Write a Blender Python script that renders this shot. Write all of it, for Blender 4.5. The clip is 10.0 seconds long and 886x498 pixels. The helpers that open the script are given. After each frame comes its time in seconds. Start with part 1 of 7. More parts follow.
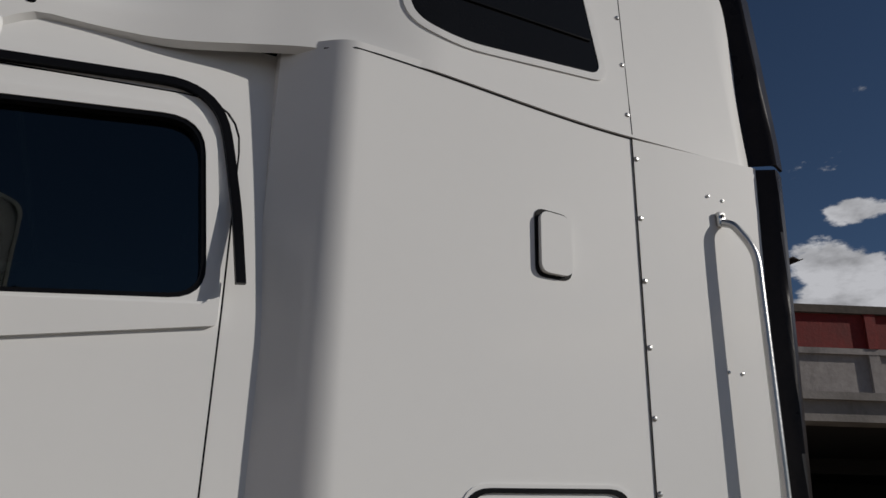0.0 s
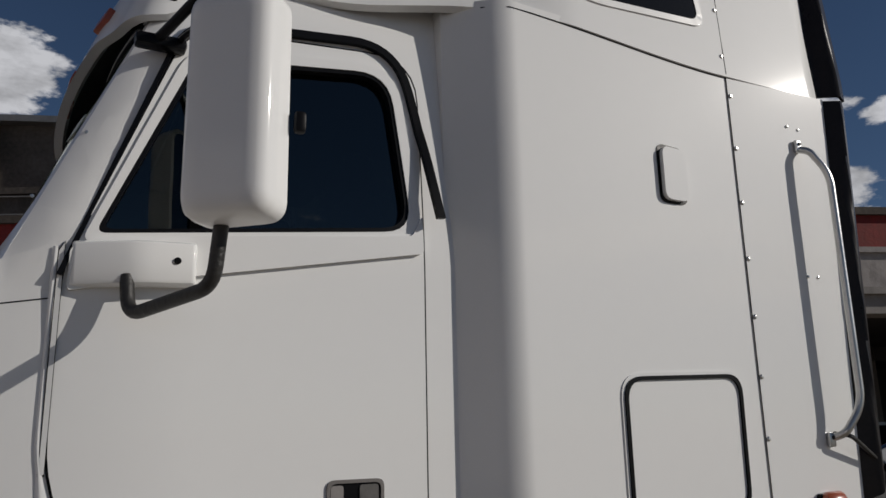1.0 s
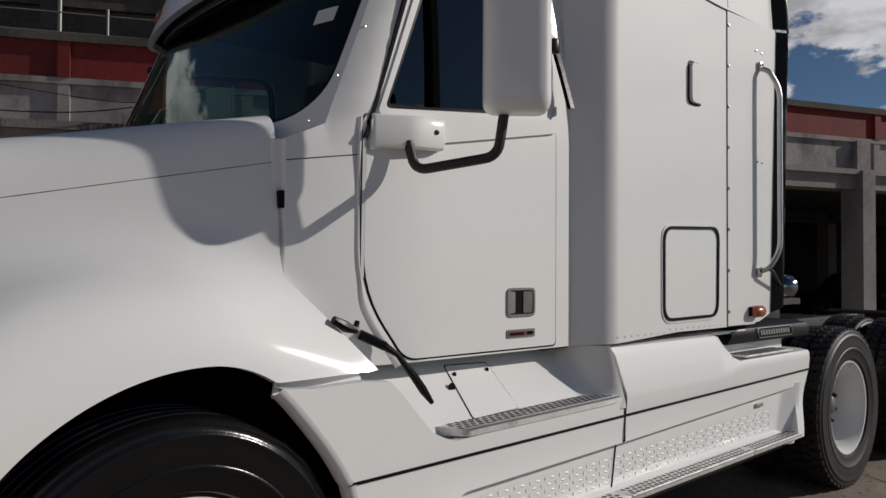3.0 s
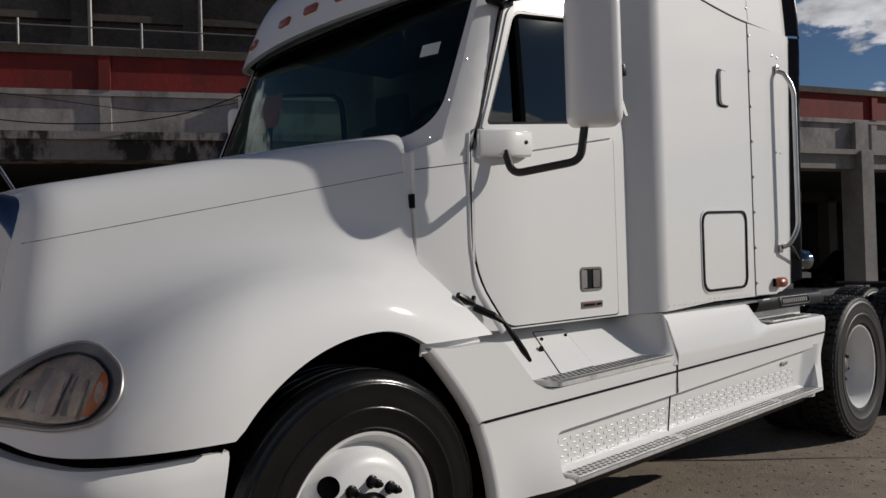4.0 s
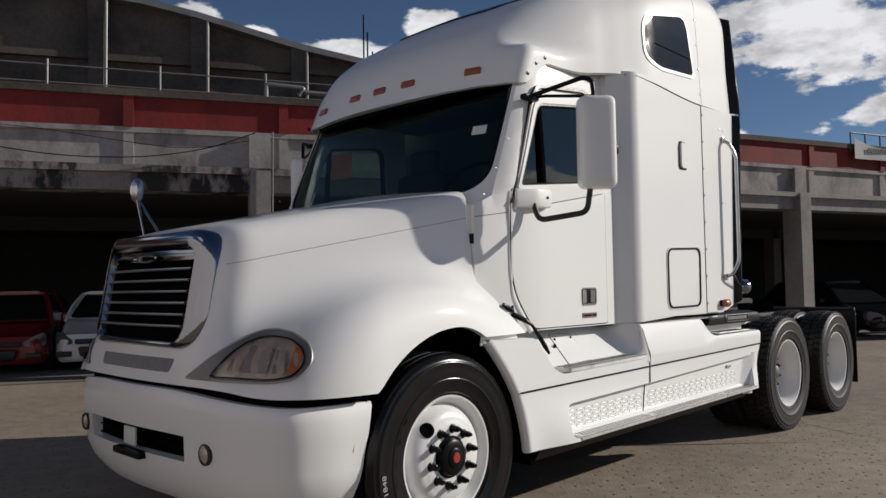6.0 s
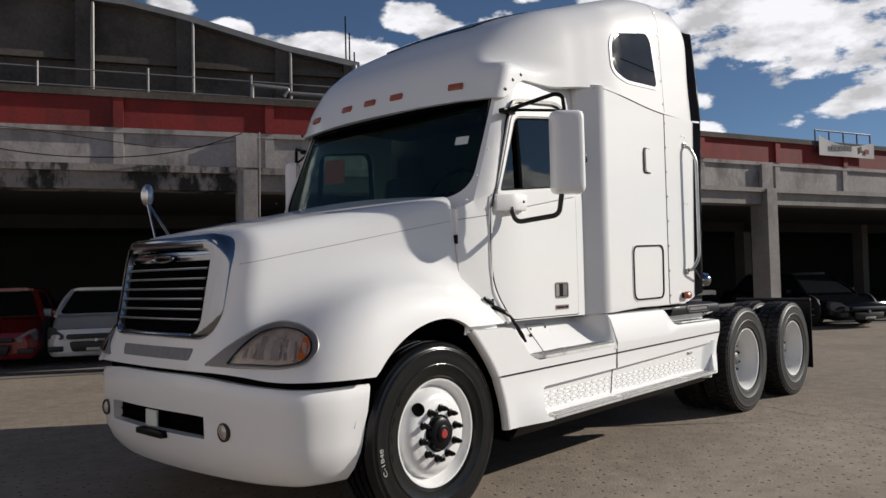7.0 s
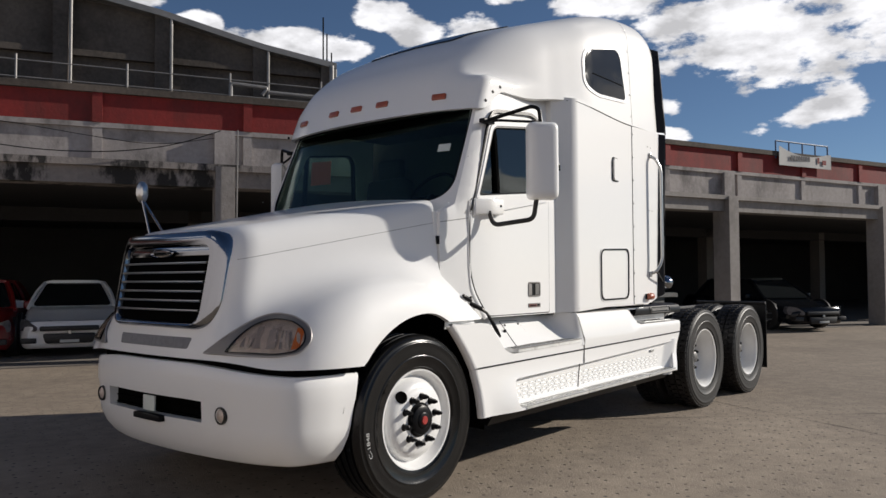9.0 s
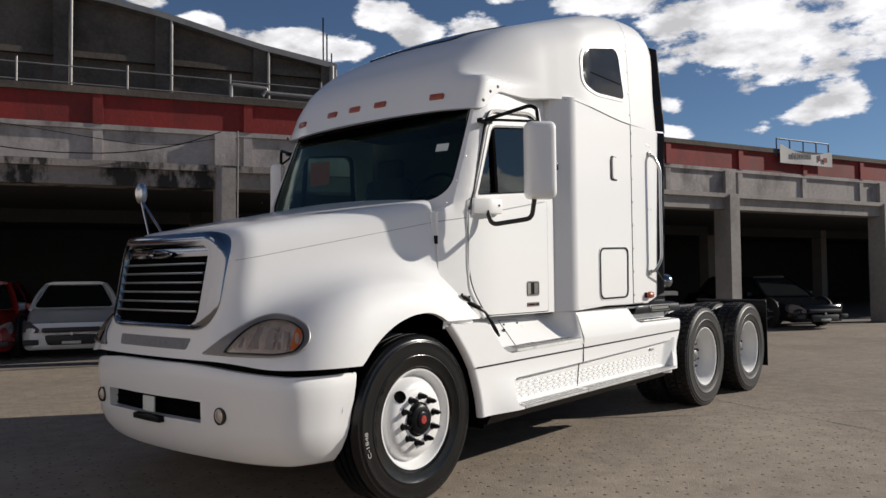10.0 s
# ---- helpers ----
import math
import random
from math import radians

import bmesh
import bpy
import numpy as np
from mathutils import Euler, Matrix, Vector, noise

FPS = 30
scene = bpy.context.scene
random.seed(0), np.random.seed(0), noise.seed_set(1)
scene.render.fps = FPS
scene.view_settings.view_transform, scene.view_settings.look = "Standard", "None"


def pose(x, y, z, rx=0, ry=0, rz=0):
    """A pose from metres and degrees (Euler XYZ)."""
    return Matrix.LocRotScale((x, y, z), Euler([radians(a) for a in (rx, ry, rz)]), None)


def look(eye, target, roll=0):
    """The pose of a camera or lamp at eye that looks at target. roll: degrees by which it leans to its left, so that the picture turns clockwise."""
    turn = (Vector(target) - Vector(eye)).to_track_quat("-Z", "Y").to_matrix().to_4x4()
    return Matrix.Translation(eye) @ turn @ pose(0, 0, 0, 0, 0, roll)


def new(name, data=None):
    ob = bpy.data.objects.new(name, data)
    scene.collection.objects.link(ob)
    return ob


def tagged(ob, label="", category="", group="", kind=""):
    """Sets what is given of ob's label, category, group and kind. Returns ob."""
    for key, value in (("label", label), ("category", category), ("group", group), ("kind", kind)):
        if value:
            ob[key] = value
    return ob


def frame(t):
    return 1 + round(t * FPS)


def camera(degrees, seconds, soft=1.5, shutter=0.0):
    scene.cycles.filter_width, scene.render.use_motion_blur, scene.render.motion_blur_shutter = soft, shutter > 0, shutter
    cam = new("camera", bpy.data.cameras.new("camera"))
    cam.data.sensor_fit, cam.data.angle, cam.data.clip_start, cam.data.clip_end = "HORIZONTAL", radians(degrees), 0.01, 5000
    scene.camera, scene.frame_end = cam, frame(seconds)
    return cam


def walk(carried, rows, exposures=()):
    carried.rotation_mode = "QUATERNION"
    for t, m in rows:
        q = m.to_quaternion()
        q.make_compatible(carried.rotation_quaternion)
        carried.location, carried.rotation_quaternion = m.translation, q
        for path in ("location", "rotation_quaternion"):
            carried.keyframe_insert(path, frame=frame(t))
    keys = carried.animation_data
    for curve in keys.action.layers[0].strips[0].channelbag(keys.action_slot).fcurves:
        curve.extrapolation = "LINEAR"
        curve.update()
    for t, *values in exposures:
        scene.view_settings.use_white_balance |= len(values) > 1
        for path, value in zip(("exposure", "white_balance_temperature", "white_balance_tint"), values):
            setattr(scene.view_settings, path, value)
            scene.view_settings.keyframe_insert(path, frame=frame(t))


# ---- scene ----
cam = camera(59.9, 10.0)
PATH = [
    (0, (1.342, -2.989, 1.502), (2.119, -1.277, 2.182), 1.3),
    (0.5, (1.009, -2.999, 1.507), (1.867, -1.284, 2.074), 1.6),
    (1, (0.644, -3.077, 1.456), (1.543, -1.348, 1.907), -1.2),
    (1.5, (0.303, -3.091, 1.374), (1.349, -1.415, 1.684), -0.3),
    (2, (-0.07, -3.046, 1.36), (1.07, -1.406, 1.454), 1.3),
    (2.2, (-0.212, -3.056, 1.352), (0.935, -1.419, 1.415), 0.6),
    (3.3, (-1.018, -3.121, 1.424), (0.377, -1.688, 1.476), 0.0),
    (3.5, (-1.139, -3.155, 1.397), (0.256, -1.723, 1.46), -0.5),
    (4, (-1.516, -3.282, 1.39), (-0.166, -1.807, 1.413), -1.7),
    (4.5, (-1.866, -3.324, 1.398), (-0.484, -1.878, 1.42), -2.0),
    (5, (-2.179, -3.477, 1.404), (-0.8, -2.032, 1.5), -1.5),
    (5.5, (-2.435, -3.653, 1.382), (-1.053, -2.208, 1.436), -1.9),
    (5.7, (-2.567, -3.74, 1.354), (-1.155, -2.326, 1.437), -1.2),
    (7, (-3.13, -4.173, 1.374), (-1.663, -2.816, 1.45), -1.3),
    (7.5, (-3.284, -4.241, 1.354), (-1.81, -2.888, 1.378), -1.4),
    (8, (-3.41, -4.311, 1.379), (-1.897, -3.004, 1.444), -0.2),
    (8.5, (-3.442, -4.343, 1.373), (-1.92, -3.047, 1.446), -0.3),
    (9, (-3.441, -4.33, 1.365), (-1.918, -3.035, 1.439), -0.3),
    (9.5, (-3.433, -4.35, 1.363), (-1.908, -3.057, 1.436), -0.4),
    (10, (-3.431, -4.355, 1.365), (-1.912, -3.056, 1.438), -0.6),
]
EXPOSURES = [(t, stops, kelvin, 11) for t, stops, kelvin in ((0.0, -0.69, 6550), (1.0, -0.56, 6550), (1.6, -0.45, 6550), (2.2, -0.42, 6550), (3.5, -0.40, 6600), (4.5, -0.23, 6600), (5.5, -0.05, 6650), (7.0, 0.29, 6650), (10.0, 0.38, 6700))]
walk(cam, [(t, look(eye, target, roll)) for t, eye, target, roll in PATH], EXPOSURES)

# ---- world, sun ----
TO_SUN = Vector((1.40, -1.0, 0.76)).normalized()
SUN_ELEVATION = math.asin(TO_SUN.z)
SUN_ROTATION = math.atan2(TO_SUN.x, TO_SUN.y)


def build_world():
    world = bpy.data.worlds.new("world")
    scene.world = world
    world.use_nodes = True
    nt = world.node_tree
    nt.nodes.clear()
    N, L = nt.nodes.new, nt.links.new
    out = N("ShaderNodeOutputWorld")
    sky = N("ShaderNodeTexSky")
    sky.sky_type = 'NISHITA'
    sky.sun_disc = False
    sky.sun_elevation, sky.sun_rotation = SUN_ELEVATION, SUN_ROTATION
    sky.altitude, sky.air_density, sky.dust_density, sky.ozone_density = 2200, 1.0, 0.2, 4.0
    bg = N("ShaderNodeBackground")
    bg.inputs["Strength"].default_value = 0.051
    L(sky.outputs[0], bg.inputs["Color"])
    # fair-weather cumulus: soft clumps about given bearings, broken up by noise
    geo = N("ShaderNodeTexCoord")
    n1 = N("ShaderNodeTexNoise")
    n1.inputs["Scale"].default_value = 8.5
    n1.inputs["Detail"].default_value = 9.0
    n1.inputs["Roughness"].default_value = 0.6
    squash = N("ShaderNodeMapping")
    squash.inputs["Scale"].default_value = (1.0, 1.0, 2.2)
    L(geo.outputs["Generated"], squash.inputs["Vector"])
    L(squash.outputs[0], n1.inputs["Vector"])
    total = None
    for bearing, lift, wide, tall in CLOUDS:
        b, e = radians(bearing), radians(lift)
        sub = N("ShaderNodeVectorMath")
        sub.operation = 'SUBTRACT'
        sub.inputs[1].default_value = (math.cos(b) * math.cos(e), math.sin(b) * math.cos(e), math.sin(e))
        L(geo.outputs["Generated"], sub.inputs[0])
        mul = N("ShaderNodeVectorMath")
        mul.operation = 'MULTIPLY'
        mul.inputs[1].default_value = (1 / radians(wide), 1 / radians(wide), 1 / radians(tall))
        L(sub.outputs[0], mul.inputs[0])
        length = N("ShaderNodeVectorMath")
        length.operation = 'LENGTH'
        L(mul.outputs[0], length.inputs[0])
        fall = N("ShaderNodeMapRange")
        fall.inputs["From Min"].default_value, fall.inputs["From Max"].default_value = 1.25, 0.2
        L(length.outputs["Value"], fall.inputs["Value"])
        if total is None:
            total = fall.outputs[0]
        else:
            mx = N("ShaderNodeMath")
            mx.operation = 'MAXIMUM'
            L(total, mx.inputs[0])
            L(fall.outputs[0], mx.inputs[1])
            total = mx.outputs[0]
    add = N("ShaderNodeMath")
    add.operation = 'MULTIPLY_ADD'
    L(n1.outputs["Fac"], add.inputs[0])
    add.inputs[1].default_value = 2.7
    L(total, add.inputs[2])
    edge = N("ShaderNodeMapRange")
    edge.interpolation_type = 'SMOOTHSTEP'
    edge.inputs["From Min"].default_value, edge.inputs["From Max"].default_value = 1.78, 2.02
    L(add.outputs[0], edge.inputs["Value"])
    n2 = N("ShaderNodeTexNoise")
    n2.inputs["Scale"].default_value, n2.inputs["Detail"].default_value, n2.inputs["Roughness"].default_value = 15.0, 6.0, 0.55
    L(squash.outputs[0], n2.inputs["Vector"])
    shade = N("ShaderNodeMapRange")
    shade.inputs["From Min"].default_value, shade.inputs["From Max"].default_value = 0.36, 0.58
    shade.inputs["To Min"].default_value, shade.inputs["To Max"].default_value = 0.46, 0.82
    L(n2.outputs["Fac"], shade.inputs["Value"])
    cloud = N("ShaderNodeBackground")
    cloud.inputs["Color"].default_value = (0.93, 0.95, 1.0, 1)
    L(shade.outputs[0], cloud.inputs["Strength"])
    mix = N("ShaderNodeMixShader")
    L(edge.outputs[0], mix.inputs[0])
    L(bg.outputs[0], mix.inputs[1])
    L(cloud.outputs[0], mix.inputs[2])
    L(mix.outputs[0], out.inputs["Surface"])


# bearing (degrees from +x, towards +y), height above the horizon, half width, half height
CLOUDS = [
    (17.5, 16.4, 9.5, 3.9), (11.0, 18.0, 9.0, 4.4), (13.2, 11.3, 3.6, 1.5), (23.8, 12.0, 1.6, 0.9), (45.3, 19.2, 3.0, 1.6), (42.4, 17.8, 2.6, 2.0),
    (51.0, 17.0, 5.6, 1.7), (47.6, 16.5, 3.6, 1.5), (28.0, 19.3, 4.6, 1.3), (58.3, 17.8, 2.0, 1.1), (62.2, 19.2, 2.6, 0.9),
    (36.4, 15.4, 5.6, 3.9), (35.3, 20.5, 3.4, 0.9), (24.0, 9.9, 2.2, 0.9), (97, 23.5, 8.0, 5.0),
]
# unseen cumulus added round the rest of the sky to raise the fill light
CLOUDS += [(bearing, lift, 13.0, 5.5) for bearing, lift in ((125, 20), (158, 34), (200, 18), (352, 48))]
# low clouds for the side window to mirror
CLOUDS += [(bearing, lift, 14.0, tall) for bearing, lift, tall in ((326, 9, 4.4), (338, 15, 2.6), (308, 13, 2.6))]
build_world()
sun = new("sun", bpy.data.lights.new("sun", 'SUN'))
sun.data.energy = 3.75
sun.data.angle = radians(0.55)
sun.data.color = (1.0, 0.955, 0.88)
sun.matrix_world = look(TO_SUN * 60, (0, 0, 0))


# ---- materials ----
def principled(name, color, rough=0.5, metal=0.0, coat=0.0, var=0.08, scale=4.0, bump=0.0, bump_scale=60.0, spots=0.0, spot_scale=2.0,
               spot_color=(0.05, 0.045, 0.04), rough_var=0.08, spec=0.5, streak=1.0, spot_from=(0.52, 0.7)):
    """A surface with colour variation at two scales, uneven gloss, fine relief and optional stains."""
    m = bpy.data.materials.new(name)
    m.use_nodes = True
    nt = m.node_tree
    N, L = nt.nodes.new, nt.links.new
    bsdf = nt.nodes["Principled BSDF"]
    bsdf.inputs["Metallic"].default_value = metal
    bsdf.inputs["Roughness"].default_value = rough
    bsdf.inputs["Specular IOR Level"].default_value = spec
    bsdf.inputs["Coat Weight"].default_value = coat
    bsdf.inputs["Coat Roughness"].default_value = 0.07
    tc = N("ShaderNodeTexCoord")
    big, fine = N("ShaderNodeTexNoise"), N("ShaderNodeTexNoise")
    big.inputs["Scale"].default_value, fine.inputs["Scale"].default_value = scale, scale * 14
    big.inputs["Detail"].default_value = fine.inputs["Detail"].default_value = 5.0
    for n in (big, fine):
        L(tc.outputs["Object"], n.inputs["Vector"])
    mixn = N("ShaderNodeMath")
    mixn.operation = 'MULTIPLY_ADD'
    L(fine.outputs["Fac"], mixn.inputs[0])
    mixn.inputs[1].default_value = 0.5
    L(big.outputs["Fac"], mixn.inputs[2])
    rng = N("ShaderNodeMapRange")
    rng.inputs["From Min"].default_value, rng.inputs["From Max"].default_value = 0.45, 1.05
    rng.inputs["To Min"].default_value, rng.inputs["To Max"].default_value = 1 - var, 1 + var
    L(mixn.outputs[0], rng.inputs["Value"])
    mul = N("ShaderNodeVectorMath")
    mul.operation = 'MULTIPLY'
    mul.inputs[0].default_value = color
    L(rng.outputs[0], mul.inputs[1])
    result = mul.outputs[0]
    if spots:
        st = N("ShaderNodeTexNoise")
        st.inputs["Scale"].default_value, st.inputs["Detail"].default_value, st.inputs["Roughness"].default_value = spot_scale, 8.0, 0.65
        run = N("ShaderNodeMapping")
        run.inputs["Scale"].default_value = (1, 1, streak)
        L(tc.outputs["Object"], run.inputs["Vector"])
        L(run.outputs[0], st.inputs["Vector"])
        sr = N("ShaderNodeMapRange")
        sr.inputs["From Min"].default_value, sr.inputs["From Max"].default_value = spot_from
        sr.inputs["To Max"].default_value = spots
        L(st.outputs["Fac"], sr.inputs["Value"])
        mx = N("ShaderNodeMix")
        mx.data_type = 'RGBA'
        L(sr.outputs[0], mx.inputs["Factor"])
        L(result, mx.inputs["A"])
        mx.inputs["B"].default_value = (*spot_color, 1)
        result = mx.outputs["Result"]
    L(result, bsdf.inputs["Base Color"])
    rr = N("ShaderNodeMapRange")
    rr.inputs["To Min"].default_value, rr.inputs["To Max"].default_value = max(0.02, rough - rough_var), min(1, rough + rough_var)
    L(big.outputs["Fac"], rr.inputs["Value"])
    L(rr.outputs[0], bsdf.inputs["Roughness"])
    if bump:
        bn = N("ShaderNodeTexNoise")
        bn.inputs["Scale"].default_value, bn.inputs["Detail"].default_value = bump_scale, 6.0
        L(tc.outputs["Object"], bn.inputs["Vector"])
        b = N("ShaderNodeBump")
        b.inputs["Strength"].default_value, b.inputs["Distance"].default_value = bump, 0.01
        L(bn.outputs["Fac"], b.inputs["Height"])
        L(b.outputs[0], bsdf.inputs["Normal"])
    return m


def glass_mat(name, tint, clear, rough=0.02, base=0.03):
    """A tinted pane: part passes straight through, the rest is glossy."""
    m = bpy.data.materials.new(name)
    m.use_nodes = True
    nt = m.node_tree
    nt.nodes.clear()
    N, L = nt.nodes.new, nt.links.new
    out, tr, gl, mix, fr = N("ShaderNodeOutputMaterial"), N("ShaderNodeBsdfTransparent"), N("ShaderNodeBsdfGlossy"), N("ShaderNodeMixShader"), N("ShaderNodeLayerWeight")
    power, gain = N("ShaderNodeMath"), N("ShaderNodeMath")
    power.operation, gain.operation = 'POWER', 'MULTIPLY_ADD'
    power.inputs[1].default_value = 5.0
    gain.inputs[1].default_value, gain.inputs[2].default_value = 0.75, base
    L(fr.outputs["Facing"], power.inputs[0])
    L(power.outputs[0], gain.inputs[0])
    tr.inputs["Color"].default_value = (*[c * clear for c in tint], 1)
    gl.inputs["Color"].default_value = (0.92, 0.96, 0.90, 1)
    gl.inputs["Roughness"].default_value = rough
    L(gain.outputs[0], mix.inputs[0])
    L(tr.outputs[0], mix.inputs[1])
    L(gl.outputs[0], mix.inputs[2])
    L(mix.outputs[0], out.inputs["Surface"])
    return m


WHITE = principled("white_paint", (0.80, 0.80, 0.79), 0.5, spec=0.15, coat=0.65, var=0.012, scale=1.3, rough_var=0.05, bump=0.02, bump_scale=9)
WHITE_TRIM = principled("white_trim", (0.76, 0.76, 0.75), 0.35, coat=0.3, var=0.03, scale=3)
CHROME = principled("chrome", (0.28, 0.29, 0.31), 0.09, metal=1.0, var=0.03, rough_var=0.03)
STEEL = principled("brushed_steel", (0.55, 0.55, 0.54), 0.32, metal=1.0, var=0.1, scale=8, bump=0.1)
TREAD = principled("tread_plate", (0.78, 0.78, 0.76), 0.42, metal=0.6, var=0.14, scale=10, bump=0.15, spots=0.35, spot_scale=14)
BLACK = principled("black_plastic", (0.006, 0.006, 0.007), 0.32, var=0.2, bump=0.05, spec=0.12)
RUBBER = principled("tyre_rubber", (0.006, 0.006, 0.0063), 0.20, var=0.3, scale=6, bump=0.06, bump_scale=90, rough_var=0.12, spec=0.35)
DUSTY_RUBBER = principled("dusty_tyre_rubber", (0.022, 0.0205, 0.020), 0.48, var=0.35, scale=5, bump=0.15, bump_scale=60, rough_var=0.1, spec=0.3)
GREASE = principled("greasy_black_steel", (0.02, 0.019, 0.018), 0.5, var=0.4, scale=7, bump=0.3)
# black without gloss: shade painted into openings, and a few dark parts
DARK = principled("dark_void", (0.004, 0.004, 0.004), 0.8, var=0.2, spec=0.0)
RIM = principled("white_wheel_paint", (0.74, 0.74, 0.73), 0.35, coat=0.2, var=0.05, scale=8, spots=0.12, spot_scale=16, spot_color=(0.3, 0.27, 0.24))
GLASS = glass_mat("tinted_glass", (0.84, 0.98, 0.93), 0.78, base=0.03)
DARK_GLASS = glass_mat("dark_tinted_glass", (0.80, 0.92, 0.90), 0.30, base=0.085)
LENS = glass_mat("clear_lens", (1.0, 0.98, 0.95), 0.95, 0.12, 0.02)
AMBER = principled("amber_lens", (0.62, 0.16, 0.02), 0.2, coat=0.6, var=0.1)
AMBER_DARK = principled("amber_marker_lens", (0.34, 0.075, 0.03), 0.3, coat=0.4, var=0.15)
REFLECTOR = principled("lamp_reflector", (0.56, 0.47, 0.41), 0.3, var=0.35, scale=16, bump=0.8, bump_scale=30, metal=0.25)
LAMP_CUP = principled("lamp_cup", (0.52, 0.43, 0.375), 0.26, metal=0.4, var=0.3, scale=14, bump=0.3, bump_scale=25)
LAMP_GREY = principled("lamp_housing_grey", (0.24, 0.225, 0.215), 0.35, var=0.15, scale=12)
PIPE_EDGE = principled("dull_lamp_edge", (0.42, 0.40, 0.39), 0.45, metal=0.5, var=0.1)
LAMP_TRIM = principled("satin_lamp_trim", (0.20, 0.185, 0.175), 0.42, metal=0.3, var=0.1)
HUB_GREY = principled("dirty_hub_paint", (0.10, 0.095, 0.09), 0.5, var=0.25, scale=12, spots=0.6, spot_scale=18)
RED = principled("red_enamel", (0.35, 0.03, 0.025), 0.4, var=0.15)
GREY_MESH = principled("grey_mesh", (0.20, 0.20, 0.21), 0.6, var=0.2, scale=40, bump=0.4, bump_scale=200)
HEADLINER = principled("grey_headliner", (0.12, 0.12, 0.115), 0.9, var=0.1, scale=6)
SEAT = principled("grey_fabric", (0.055, 0.055, 0.058), 0.9, var=0.2, scale=12)
DASH = principled("dash_plastic", (0.10, 0.10, 0.10), 0.6, var=0.1)
PAPER = principled("paper_sticker", (0.62, 0.66, 0.62), 0.7, var=0.05)
CHALK = principled("chalk_mark", (0.42, 0.42, 0.41), 0.9, var=0.1)
CARD_RED = principled("faded_red_card", (0.62, 0.17, 0.12), 0.8, var=0.15)
BADGE_RED = principled("badge_red", (0.17, 0.045, 0.035), 0.4, var=0.1)


# ---- mesh tools ----
def part(name, bm, material, parent, label="", sharp=38):
    """Links a bmesh as one mesh object under a thing or under a part."""
    me = bpy.data.meshes.new(name)
    bm.to_mesh(me)
    bm.free()
    me.polygons.foreach_set("use_smooth", [True] * len(me.polygons))
    me.set_sharp_from_angle(angle=radians(sharp))
    me.materials.append(material)
    ob = new(name, me)
    if parent is not None:
        ob.parent = parent
        ob.matrix_parent_inverse = parent.matrix_basis.inverted()
    if label:
        ob["label"] = label
    return ob


def thing(name, label, category, at=(0, 0, 0), group="", kind=""):
    ob = new(name)
    ob.empty_display_size = 0.2
    ob.location = at
    return tagged(ob, label, category, group, kind)


def flipped(bm):
    """A copy of a bmesh, mirrored to the other side of the truck."""
    other = bm.copy()
    bmesh.ops.scale(other, vec=(1, -1, 1), verts=other.verts)
    bmesh.ops.reverse_faces(other, faces=other.faces)
    return other


def both(name, bm, material, parent, label=""):
    other = flipped(bm)
    return part(name, bm, material, parent, label), part(name, other, material, parent, label)


def box(bm, c, s, bevel=0.0, seg=2, rot=None):
    geo = bmesh.ops.create_cube(bm, size=1.0)
    vs = geo["verts"]
    bmesh.ops.scale(bm, vec=s, verts=vs)
    if bevel:
        es = list({e for v in vs for e in v.link_edges})
        made = bmesh.ops.bevel(bm, geom=es, offset=bevel, segments=seg, affect='EDGES', profile=0.6)
        vs = list({v for f in made["faces"] for v in f.verts} | {v for v in vs if v.is_valid})
    if rot is not None:
        bmesh.ops.transform(bm, matrix=rot, verts=vs)
    bmesh.ops.translate(bm, vec=c, verts=vs)
    return vs


def lathe(bm, profile, centre, n=48, axis='y', closed=False):
    """Turns a profile of (radius, along) about an axis through centre."""
    rings = []
    for r, a in profile:
        ring = []
        for i in range(n):
            t = 2 * math.pi * i / n
            u, v = r * math.cos(t), r * math.sin(t)
            p = {'y': (u, a, v), 'x': (a, u, v), 'z': (u, v, a)}[axis]
            ring.append(bm.verts.new(Vector(centre) + Vector(p)))
        rings.append(ring)
    pairs = list(zip(rings, rings[1:])) + ([(rings[-1], rings[0])] if closed else [])
    for a, b in pairs:
        for i in range(n):
            bm.faces.new((a[i], a[(i + 1) % n], b[(i + 1) % n], b[i]))
    if not closed:
        for ring, r in ((rings[0], profile[0][0]), (rings[-1], profile[-1][0])):
            if r > 1e-4:
                bm.faces.new(ring)
    bmesh.ops.remove_doubles(bm, verts=[v for ring in rings for v in ring], dist=1e-5)
    bmesh.ops.recalc_face_normals(bm, faces=bm.faces)


def rounded(pts, r, n=6, closed=True):
    """A polyline with its corners rounded; r is one radius or one for each corner."""
    out, k = [], len(pts)
    for i, p in enumerate(pts):
        p = Vector(p)
        rad = r[i] if isinstance(r, (list, tuple)) else r
        if not closed and i in (0, k - 1) or rad <= 0:
            out.append(p)
            continue
        a, b = Vector(pts[i - 1]) - p, Vector(pts[(i + 1) % k]) - p
        d = min(rad, a.length * 0.49, b.length * 0.49)
        a, b = p + a.normalized() * d, p + b.normalized() * d
        for j in range(n + 1):
            t = j / n
            out.append(a * (1 - t) ** 2 + p * 2 * t * (1 - t) + b * t * t)
    return out


